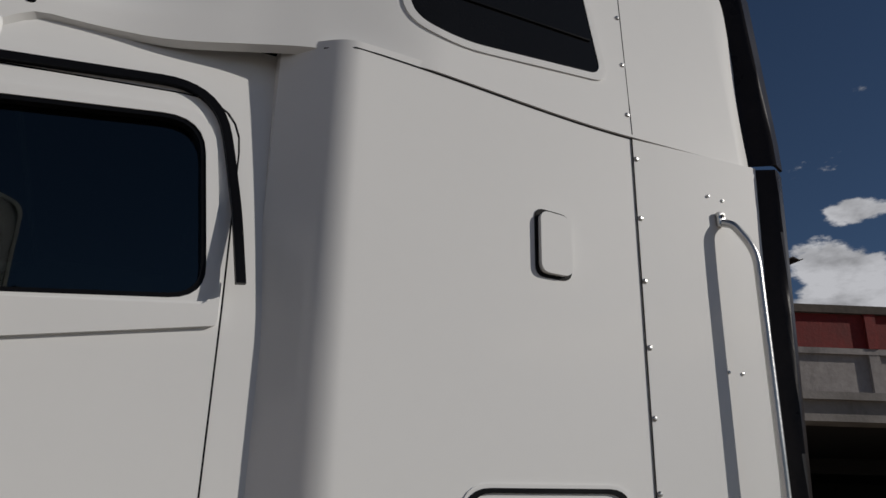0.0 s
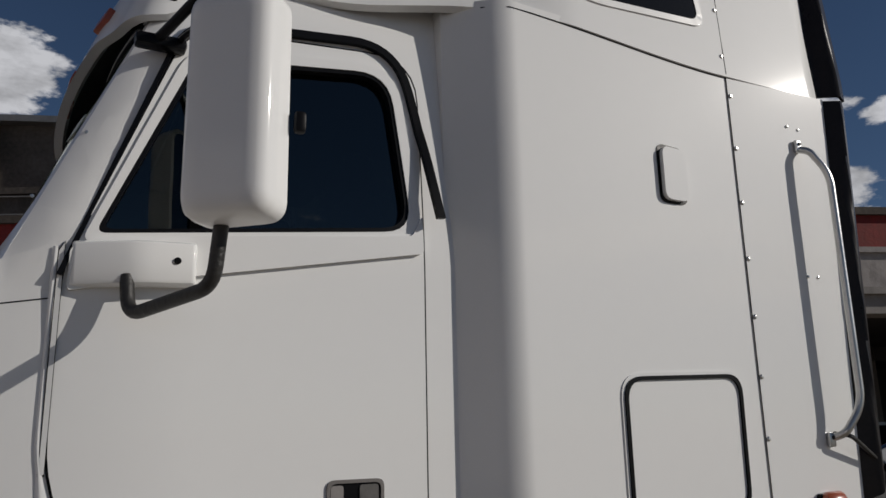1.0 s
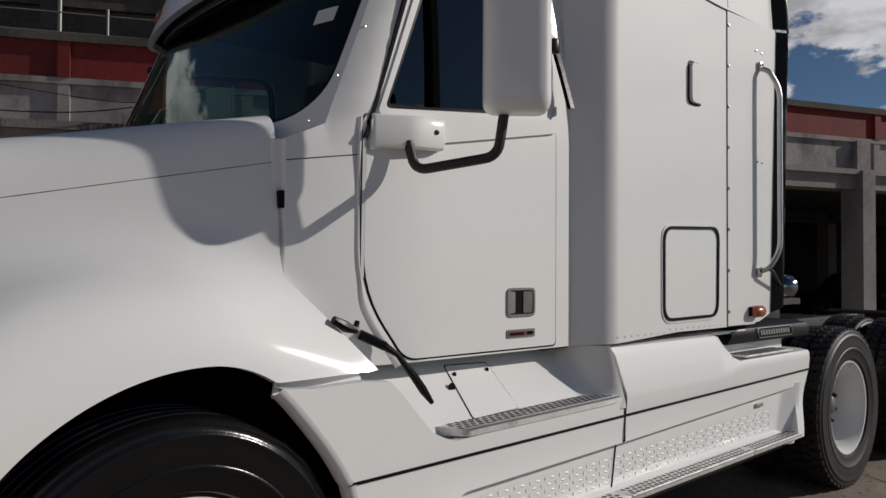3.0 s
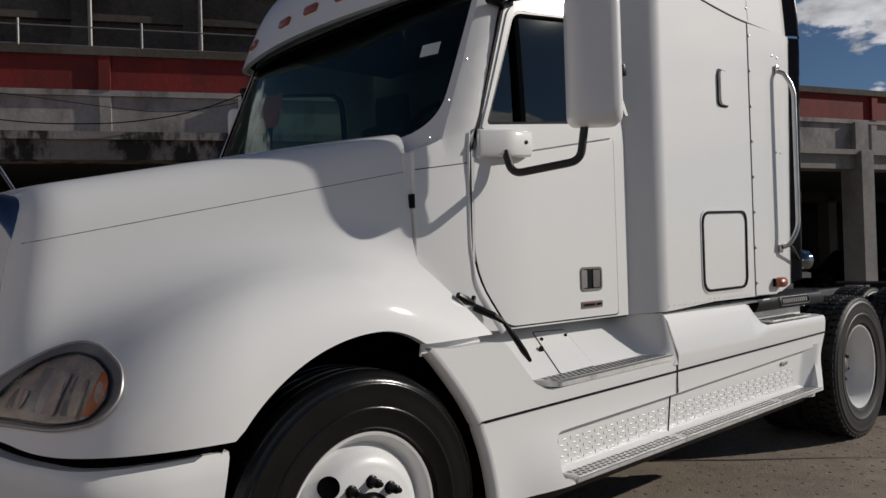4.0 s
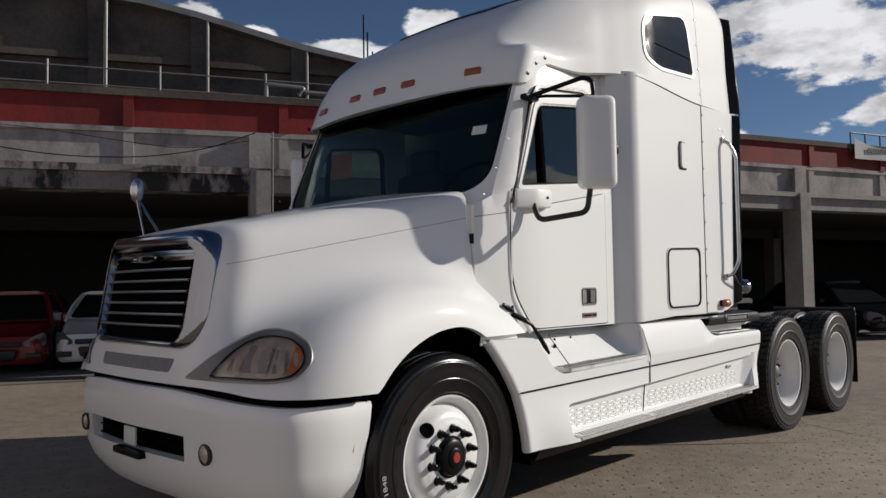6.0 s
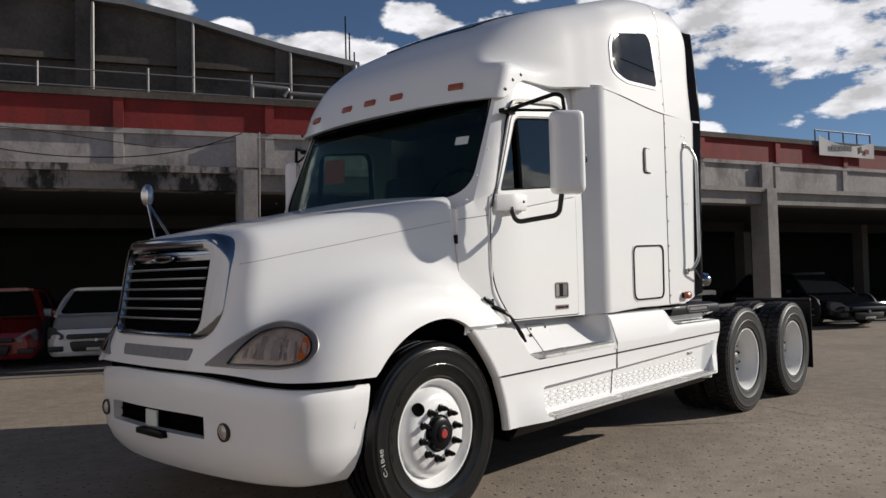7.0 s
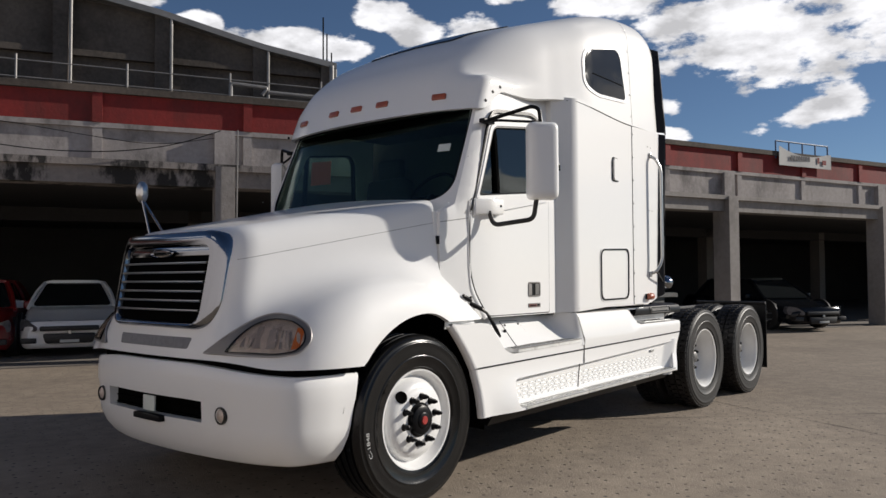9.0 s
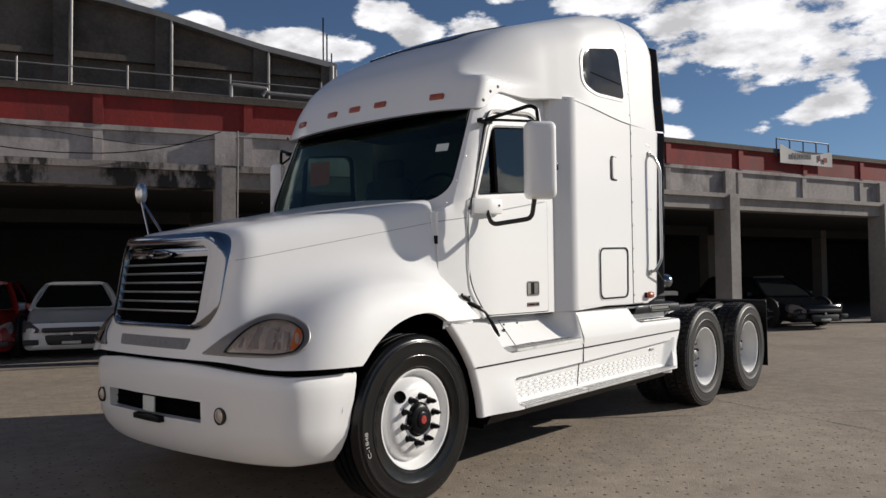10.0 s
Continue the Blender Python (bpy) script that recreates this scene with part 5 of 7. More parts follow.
        fr = [(0.498, seam_z(0.5) - 0.004), (1.850, seam_z(1.85) - 0.004), (1.835, 0.690)] + [tuple(p) for p in rounded([(1.835, 0.690), (0.905, 0.662), (0.885, 0.467), (1.80, 0.479)], [0, 0.05, 0.07, 0], 6)[1:-1]] + [(1.80, 0.479), (1.80, foot_z(1.8)), (0.570, foot_z(0.6))] + LOWER_ARCH[::-1]
        lo1 = put("lower_front_skirt", plate(fr, [], bent, 0.04, frange(0.62, 0.96, 9), zcut), WHITE, truck, "white lower skirt with a recessed step")
        put("arch_lip", rolled_edge([(0.498, seam_z(0.5) - 0.004)] + LOWER_ARCH + [(0.570, foot_z(0.6))], lower_y), WHITE, lo1)
        rr = [(1.860, seam_z(1.86) - 0.004), (3.650, seam_z(3.65) - 0.004), (3.545, 0.66), (3.455, foot_z(3.45)), (1.81, foot_z(1.8)), (1.81, 0.479)] + [tuple(p) for p in rounded([(1.81, 0.479), (3.388, 0.503), (3.490, 0.752), (1.845, 0.690)], [0, 0.02, 0.015, 0], 4)[1:-1]] + [(1.845, 0.690)]
        lo2 = put("lower_rear_skirt", plate(rr, [], bent, 0.055, (), zcut), WHITE, truck, "white lower skirt with a recessed step")
        # back of the step well, running out to the skirt along a slanted end
        inside = [(0.87, 0.45), (0.87, 0.70), (3.52, 0.775), (3.42, 0.45)]
        end = lambda a, b: min(1.0, max(0.0, (a - 3.29 - 0.35 * (b - 0.5)) / 0.12))
        well = put("step_well", plate(inside, [], lambda a, b, c: Vector((a, -(1.252 + 0.05 * end(a, b) - c), b)), 0.01, frange(3.26, 3.51, 26), frange(0.5, 0.74, 7)), WHITE, lo2)
        bm = bmesh.new()
        treads_v(bm, 0.95, 3.24, 0.490, 0.605)
        put("well_pattern", sheared(bm), WHITE_TRIM, well)["kind"] = "stuff"
        for a, b, owner in ((0.97, 1.80, lo1), (1.81, 2.85, lo2), (2.86, 3.40, lo2)):
            bm = bmesh.new()
            box(bm, ((a + b) / 2, -1.311, 0.453), (b - a, 0.084, 0.026), 0.004)
            t = put("step_tread", sheared(bm), TREAD, owner)
            bm = bmesh.new()
            treads(bm, a + 0.01, b - 0.01, -1.350, -1.273, 0.4665, 0.0, 0.034)
            put("tread_pattern", sheared(bm), GREASE, t)["kind"] = "stuff"
            bm = bmesh.new()
            tube(bm, [(a, -1.353, 0.462), (b, -1.353, 0.462)], 0.005, 6)
            put("tread_lip", sheared(bm), STEEL, t)
        bm = bmesh.new()
        profile_run(bm, [(-1.2685, 0.440), (-1.2685, 0.467), (-1.256, 0.476), (-1.242, 0.500), (-1.235, 0.440)], 0.93, 3.42)
        put("inner_ledge", sheared(bm), WHITE, well)
        bm = bmesh.new()
        box(bm, (3.10, -1.259, 0.690), (0.07, 0.012, 0.02), 0.003)
        put("slot", bm, STEEL, lo2)
        # black strip drawn for the shade beneath the skirts
        bm = bmesh.new()
        profile_run(bm, [(-1.285, 0.438), (-1.275, 0.415), (-1.24, 0.365), (-1.18, 0.365), (-1.18, 0.438)], 0.66, 3.40)
        put("underside_shade", sheared(bm), BLACK, truck, "black strip for the shade under the skirts")
        # dark rubber line between upper and lower skirts
        bm = bmesh.new()
        tube(bm, [(0.51, -1.2865, seam_z(0.51)), (1.9, -1.2865, seam_z(1.9)), (3.655, -1.2865, seam_z(3.655))], 0.0055, 6)
        put("rubber_line", bm, BLACK, truck)
        bm = bmesh.new()
        tube(bm, [(1.80, -1.168, 1.075), (1.82, -1.22, 1.0), (1.845, -1.277, 0.90), (1.853, -1.286, 0.86), (1.855, -1.286, 0.80), (1.848, -1.289, 0.74), (1.84, -1.294, 0.692), (1.836, -1.254, 0.685), (1.806, -1.2535, 0.505)], 0.0032, 6, 0.012)
        put("upright_joint", bm, BLACK, truck)
        # fuel tank bulk behind the skirts
        bm = bmesh.new()
        tube(bm, [(0.72, -0.86, 0.72), (3.55, -0.86, 0.72)], 0.31, 20)
        put("fuel_tank", bm, GREASE, truck)
        # hood latch
        bm = bmesh.new()
        tube(bm, [(0.628, -1.125, 1.190), (0.70, -1.165, 1.150)], 0.016, 8)
        tube(bm, [(0.70, -1.165, 1.150), (0.735, -1.185, 1.122), (0.805, -1.186, 1.045), (0.845, -1.188, 0.995), (0.88, -1.192, 0.950)], [0.014, 0.009, 0.014, 0.015, 0.008], 8)
        put("hood_latch", bm, BLACK, truck, "black rubber hood latch strap")
        bm = bmesh.new()
        tube(bm, [(0.492, -1.178, 1.246), (0.535, -1.180, 1.222), (0.580, -1.168, 1.208), (0.590, -1.166, 1.236)], [0.012, 0.018, 0.013, 0.008], 8)
        put("latch_hook", bm, BLACK, truck)


def treads_v(bm, x0, x1, z0, z1, y=1.2522, rows=5, high=0.0027):
    """Soft lozenges pressed into the back of the step well."""
    for j in range(rows):
        z = z0 + (j + 0.5) * (z1 - z0) / rows
        n = int((x1 - x0) / 0.042)
        for i in range(n):
            x = x0 + (i + 0.5 + 0.5 * (j % 2)) * 0.042
            d, e = (0.014, 0.006) if (i + j) % 2 else (0.007, 0.010)
            a = [bm.verts.new((x - d, -y, z)), bm.verts.new((x, -y, z - e)), bm.verts.new((x + d, -y, z)), bm.verts.new((x, -y, z + e))]
            t = bm.verts.new((x, -y - high, z))
            for k in range(4):
                bm.faces.new((a[k], a[(k + 1) % 4], t))
    bmesh.ops.recalc_face_normals(bm, faces=bm.faces)


build_skirts()


# ---- mirrors ----
def build_mirrors():
    for s in (1, -1):
        def put(name, bm, mat, parent, label=""):
            return part(name, bm if s > 0 else flipped(bm), mat, parent, label)
        turn = Matrix.Rotation(radians(-42.0), 4, 'Z')
        outline = rounded([(-0.106, -0.265), (-0.106, 0.265), (0.106, 0.265), (0.106, -0.265)], 0.045, 6)
        bm = bmesh.new()
        levels = [(0.0, 0.9), (0.0, 1.0), (0.045, 1.0), (0.072, 0.975), (0.090, 0.90), (0.099, 0.78), (0.102, 0.55)]
        rings = []
        for d, k in levels:
            shrink = (1 - k) * 0.12
            ring = []
            for a, b in outline:
                a2 = a - math.copysign(min(abs(a), shrink), a)
                b2 = b - math.copysign(min(abs(b), shrink), b)
                p = turn @ Vector((a2, 0.050 - d, b2))
                ring.append(bm.verts.new(Vector((0.940, -1.517, 2.155)) + p))
            rings.append(ring)
        for r0, r1 in zip(rings, rings[1:]):
            for i in range(len(r0)):
                bm.faces.new((r0[i - 1], r0[i], r1[i], r1[i - 1]))
        bm.faces.new(rings[-1])
        bmesh.ops.recalc_face_normals(bm, faces=bm.faces)
        mirror = put("wing_mirror", bm, WHITE, truck, "tall white wing mirror on black tube arms")
        bm = bmesh.new()
        face = [bm.verts.new(Vector((0.940, -1.517, 2.155)) + turn @ Vector((a * 0.9, 0.0475, b * 0.95))) for a, b in outline]
        bm.faces.new(face)
        put("mirror_glass", bm, CHROME, mirror)
        bm = bmesh.new()
        tube(bm, [(0.775, -1.185, 1.82), (0.782, -1.212, 1.722), (0.925, -1.448, 1.760), (0.935, -1.470, 1.92)], 0.0165, 12, 0.045)
        put("lower_arm", bm, GREASE, mirror, "bent dark steel mirror arm")
        bm = bmesh.new()
        tube(bm, [(0.80, -1.125, 2.455), (0.83, -1.19, 2.475), (0.93, -1.44, 2.540), (0.955, -1.48, 2.52), (0.96, -1.49, 2.40)], 0.0135, 10, 0.04)
        put("upper_arm", bm, BLACK, mirror)
        bm = bmesh.new()
        tube(bm, [(0.86, -1.125, 2.47), (0.88, -1.21, 2.465), (0.97, -1.48, 2.43)], 0.0095, 8)
        put("upper_stay", bm, BLACK, mirror)
        bm = bmesh.new()
        box(bm, (0.82, -1.135, 2.458), (0.13, 0.05, 0.035), 0.014)
        put("clamp", bm, BLACK, mirror)
        bm = bmesh.new()
        tube(bm, [(0.915, -1.545, 2.0), (0.912, -1.549, 2.0)], 0.006, 8)
        put("screw", bm, BLACK, mirror)
        bm = bmesh.new()
        box(bm, (1.075, -1.555, 2.12), (0.025, 0.025, 0.05), 0.008)
        put("adjuster", bm, BLACK, mirror)
        # moulded cover over the lower bracket
        plan = rounded([(0.655, 1.105), (0.655, 1.155), (0.795, 1.205), (0.930, 1.200), (0.940, 1.105)], [0, 0.01, 0.035, 0.012, 0], 4)
        bm = bmesh.new()
        stack = []
        for z, grow in ((1.792, -0.014), (1.797, -0.004), (1.806, 0.0), (1.890, 0.0), (1.899, -0.004), (1.904, -0.014)):
            stack.append([bm.verts.new((a, -(b + (grow if b > 1.11 else 0)), z + (0.045 * (a - 0.63) if z < 1.83 else 0.03 * (a - 0.63)))) for a, b in plan])
        for a, b in zip(stack, stack[1:]):
            for i in range(len(a)):
                bm.faces.new((a[i - 1], a[i], b[i], b[i - 1]))
        bm.faces.new(stack[0])
        bm.faces.new(list(reversed(stack[-1])))
        bmesh.ops.recalc_face_normals(bm, faces=bm.faces)
        cover = put("bracket_cover", bm, WHITE, mirror)
        if s < 0:
            mirror.location.y = -0.14
        bm = bmesh.new()
        lathe(bm, [(0.001, -0.004), (0.008, -0.003), (0.009, 0.0)], (0.885, -1.2035, 1.862), 10)
        put("screw", bm, BLACK, cover)
        for x, z in ((0.56, 2.02), (0.665, 2.20), (0.455, 1.86)):
            bm = bmesh.new()
            lathe(bm, [(0.001, -0.003), (0.004, -0.0025), (0.005, 0.0)], (x, -cab_y(x, z), z), 8)
            put("screw", bm, STEEL, truck)
    # fender mirror on the far side
    bm = bmesh.new()
    tube(bm, [(-0.46, 0.80, 1.62), (-0.60, 0.93, 1.93)], 0.010, 8)
    fm = part("fender_mirror", bm, CHROME, truck, "small chrome fender mirror on two legs")
    bm = bmesh.new()
    tube(bm, [(-0.60, 0.80, 1.60), (-0.61, 0.93, 1.94)], 0.010, 8)
    part("leg", bm, CHROME, fm)
    bm = bmesh.new()
    lathe(bm, [(0.001, -0.03), (0.04, -0.026), (0.062, -0.005), (0.064, 0.01), (0.05, 0.018), (0.001, 0.018)], (0, 0, 0), 20, 'x')
    bmesh.ops.transform(bm, matrix=Matrix.Translation((-0.61, 0.94, 2.0)) @ Matrix.Rotation(radians(25), 4, 'Z') @ Matrix.Diagonal((1, 0.75, 1.25, 1)), verts=bm.verts)
    part("mirror_head", bm, STEEL, fm)


build_mirrors()


# ---- inside the cab ----
def build_interior():
    bm = bmesh.new()
    box(bm, (0.80, 0, 1.74), (0.5, 1.9, 0.28), 0.08, 4)
    part("dashboard", bm, DASH, truck)
    bm = bmesh.new()
    box(bm, (1.86, 0, 1.95), (0.06, 2.1, 1.6), 0.01)
    part("cabin_back", bm, HEADLINER, truck)
    bm = bmesh.new()
    box(bm, (1.40, -0.07, 2.66), (0.8, 1.8, 0.05), 0.02)
    part("headliner", bm, HEADLINER, truck)
    for y in (-0.52, 0.52):
        bm = bmesh.new()
        box(bm, (1.25, y, 1.52), (0.5, 0.5, 0.16), 0.06, 4)
        box(bm, (1.50, y, 1.90), (0.16, 0.5, 0.72), 0.07, 4, Matrix.Rotation(radians(8), 4, 'Y'))
        box(bm, (1.56, y, 2.34), (0.10, 0.28, 0.20), 0.045, 4)
        part("seat", bm, SEAT, truck, "grey fabric cab seat")
    bm = bmesh.new()
    n = 40
    ring = [Vector((0.94 + 0.11 * math.cos(2 * math.pi * i / n), -0.52 + 0.22 * math.sin(2 * math.pi * i / n), 1.98 + 0.185 * math.cos(2 * math.pi * i / n))) for i in range(n + 1)]
    tube(bm, ring, 0.014, 8)
    tube(bm, [(0.94, -0.74, 1.98), (0.94, -0.30, 1.98)], 0.012, 8)
    tube(bm, [(0.94, -0.52, 1.98), (0.72, -0.52, 1.80)], 0.03, 10)
    part("steering_wheel", bm, BLACK, truck)


build_interior()
truck.location = (0.02, 0.04, 0.0)
truck.scale = (1.009, 1.0, 1.0)


# ---- ground ----
def concrete_yard():
    m = bpy.data.materials.new("yard_concrete")
    m.use_nodes = True
    nt = m.node_tree
    N, L = nt.nodes.new, nt.links.new
    bsdf = nt.nodes["Principled BSDF"]
    bsdf.inputs["Roughness"].default_value = 0.85
    tc = N("ShaderNodeTexCoord")
    rot = N("ShaderNodeMapping")
    rot.inputs["Rotation"].default_value = (0, 0, radians(20))
    L(tc.outputs["Object"], rot.inputs["Vector"])
    n1, n2, n3 = (N("ShaderNodeTexNoise") for _ in range(3))
    for n, sc, de in ((n1, 0.35, 6), (n2, 5.0, 8), (n3, 70.0, 4)):
        n.inputs["Scale"].default_value, n.inputs["Detail"].default_value, n.inputs["Roughness"].default_value = sc, de, 0.62
        L(rot.outputs[0], n.inputs["Vector"])
    ramp = N("ShaderNodeValToRGB")
    ramp.color_ramp.elements[0].position, ramp.color_ramp.elements[1].position = 0.3, 0.72
    ramp.color_ramp.elements[0].color, ramp.color_ramp.elements[1].color = (0.135, 0.108, 0.085, 1), (0.36, 0.295, 0.225, 1)
    mixn = N("ShaderNodeMath")
    mixn.operation = 'MULTIPLY_ADD'
    L(n2.outputs["Fac"], mixn.inputs[0])
    mixn.inputs[1].default_value = 0.45
    half = N("ShaderNodeMath")
    half.operation = 'MULTIPLY'
    half.inputs[1].default_value = 0.55
    L(n1.outputs["Fac"], half.inputs[0])
    L(half.outputs[0], mixn.inputs[2])
    L(mixn.outputs[0], ramp.inputs[0])
    # rows of small dark weep holes, each a little out of line
    vor = N("ShaderNodeTexVoronoi")
    vor.voronoi_dimensions = '2D'
    vor.inputs["Scale"].default_value = 7.5
    vor.inputs["Randomness"].default_value = 0.6
    L(rot.outputs[0], vor.inputs["Vector"])
    spot = N("ShaderNodeMapRange")
    spot.inputs["From Min"].default_value, spot.inputs["From Max"].default_value = 0.06, 0.11
    spot.inputs["To Min"].default_value, spot.inputs["To Max"].default_value = 1.0, 0.0
    L(vor.outputs["Distance"], spot.inputs["Value"])
    worn = N("ShaderNodeMath")
    worn.operation = 'MULTIPLY'
    L(spot.outputs[0], worn.inputs[0])
    wr = N("ShaderNodeMapRange")
    wr.inputs["From Min"].default_value, wr.inputs["From Max"].default_value = 0.40, 0.56
    L(mixn.outputs[0], wr.inputs["Value"])
    L(wr.outputs[0], worn.inputs[1])
    mx = N("ShaderNodeMix")
    mx.data_type = 'RGBA'
    L(worn.outputs[0], mx.inputs["Factor"])
    L(ramp.outputs[0], mx.inputs["A"])
    mx.inputs["B"].default_value = (0.028, 0.022, 0.018, 1)
    L(mx.outputs["Result"], bsdf.inputs["Base Color"])
    bsum = N("ShaderNodeMath")
    bsum.operation = 'SUBTRACT'
    L(n3.outputs["Fac"], bsum.inputs[0])
    L(worn.outputs[0], bsum.inputs[1])
    b = N("ShaderNodeBump")
    b.inputs["Strength"].default_value, b.inputs["Distance"].default_value = 0.5, 0.012
    L(bsum.outputs[0], b.inputs["Height"])
    L(b.outputs[0], bsdf.inputs["Normal"])
    return m


bm = bmesh.new()
bmesh.ops.create_grid(bm, x_segments=40, y_segments=40, size=600)
JOINT = principled("dirt_filled_joint", (0.045, 0.037, 0.030), 0.95, var=0.3, scale=6)
ground = part("ground", bm, concrete_yard(), None)
tagged(ground, "worn beige concrete yard with rows of small dark holes", "ground", kind="structure")

for ends in (((6.6, 2.5), (4.85, -1.15), (4.39, -2.15), (4.01, -2.92), (2.6, -5.9)), ((2.4, 0.1), (3.70, -1.20), (4.84, -2.35), (7.6, -5.1))):
    bm = bmesh.new()
    rows = []
    for a, b in zip(ends, ends[1:]):
        for k in range(12):
            p = Vector(a).lerp(Vector(b), k / 12)
            w = 0.006 + 0.004 * math.sin(5.3 * p.x + 3.1 * p.y)
            rows.append([bm.verts.new((p.x + 0.01 * math.sin(9 * p.y) - w, p.y, 0.004)), bm.verts.new((p.x + 0.01 * math.sin(9 * p.y) + w, p.y + w, 0.004))])
    for a, b in zip(rows, rows[1:]):
        bm.faces.new((a[0], a[1], b[1], b[0]))
    bmesh.ops.recalc_face_normals(bm, faces=bm.faces)
    part("joint", bm, JOINT, ground)

# unseen plain wall added ahead of the truck to bounce sunlight onto its front
bm = bmesh.new()
box(bm, (-12.0, -2.0, 3.3), (0.3, 44.0, 6.6), 0.02)
bounce_wall = part("bounce_wall_west", bm, principled("pale_bounce_wall", (0.56, 0.535, 0.55), 0.9, var=0.08, scale=0.5, bump=0.3, spots=0.25, spot_scale=0.6, spot_color=(0.4, 0.36, 0.34)), None)
tagged(bounce_wall, "plain pale rendered wall, unseen, added to bounce light onto the truck", "wall", kind="structure")


# ---- the garage building behind ----
B_ORIGIN = Vector((1.14, 8.43, 0))
B_YAW = radians(-27.3)
B_BEND, B_YAW_2 = 7.0, radians(-20.9)


def bp(u, back, z):
    """A place on the building: u along the front, which bends once, back from it, and height."""
    a, c = Matrix.Rotation(B_YAW, 3, 'Z'), Matrix.Rotation(B_YAW_2, 3, 'Z')
    if u <= B_BEND:
        p = B_ORIGIN + a @ Vector((u, back, 0))
    else:
        p = B_ORIGIN + a @ Vector((B_BEND, 0, 0)) + c @ Vector((u - B_BEND, back, 0))
    return p + Vector((0, 0, z))


GREY_WALL = principled("weathered_render", (0.23, 0.205, 0.19), 0.9, var=0.3, scale=0.9, bump=0.6, bump_scale=25, spots=0.97, spot_scale=1.7, spot_color=(0.018, 0.017, 0.016), streak=0.45, spot_from=(0.50, 0.57))
PLAIN_BEAM = principled("bare_concrete", (0.30, 0.275, 0.255), 0.9, var=0.25, scale=0.7, bump=0.5, bump_scale=22, spots=0.6, spot_scale=1.1, spot_color=(0.14, 0.125, 0.115), streak=0.6, spot_from=(0.52, 0.66))
PALE_BAND = principled("pale_render", (0.33, 0.30, 0.285), 0.9, var=0.3, scale=0.9, bump=0.45, bump_scale=20, spots=0.75, spot_scale=1.6, spot_color=(0.10, 0.09, 0.085), streak=0.5, spot_from=(0.50, 0.66))
RED_BAND = principled("faded_red_paint", (0.20, 0.017, 0.014), 0.8, var=0.35, scale=1.0, bump=0.35, bump_scale=25, spots=0.7, spot_scale=1.3, spot_color=(0.085, 0.018, 0.015), streak=0.4, spot_from=(0.48, 0.66))
OLD_BLOCK = principled("dark_brown_block", (0.095, 0.078, 0.064), 0.95, var=0.55, scale=1.1, bump=0.5, bump_scale=18, spots=0.5, spot_scale=0.8)
PIPE = principled("galvanised_pipe", (0.24, 0.23, 0.22), 0.5, metal=0.4, var=0.2)
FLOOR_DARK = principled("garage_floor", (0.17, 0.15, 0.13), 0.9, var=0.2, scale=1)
# near-black colour paints in the garage's shade on ceiling, back wall, inner beam
SHADED_INSIDE = principled("shaded_garage_inside", (0.045, 0.042, 0.04), 0.95, var=0.2, scale=1)


def fall(u):
    return 0.0


def slab(bm, u0, u1, back0, back1, z0, z1, steps=12, level=False):
    """A long block along the facade, whose top and bottom follow the building's slight fall."""
    rings = []
    stops = sorted({u0 + (u1 - u0) * i / steps for i in range(steps + 1)} | ({B_BEND, B_BEND + 0.001} if u0 < B_BEND < u1 else set()))
    for u in stops:
        d = fall(u)
        rings.append([bm.verts.new(bp(u, b, z)) for b, z in ((back0, z0 + (0 if level else d)), (back0, z1 + d), (back1, z1 + d), (back1, z0 + (0 if level else d)))])
    for a, b in zip(rings, rings[1:]):
        for k in range(4):
            bm.faces.new((a[k - 1], a[k], b[k], b[k - 1]))
    bm.faces.new(rings[0])
    bm.faces.new(list(reversed(rings[-1])))
    bmesh.ops.recalc_face_normals(bm, faces=bm.faces)


garage = thing("garage_building", "old open-fronted concrete garage with a red parapet", "building")
U0, U1 = -14.0, 42.0
COLS = [-7.5, -2.1, 3.29, 9.05, 15.06, 21.08, 27.1, 33.1, 39.1]


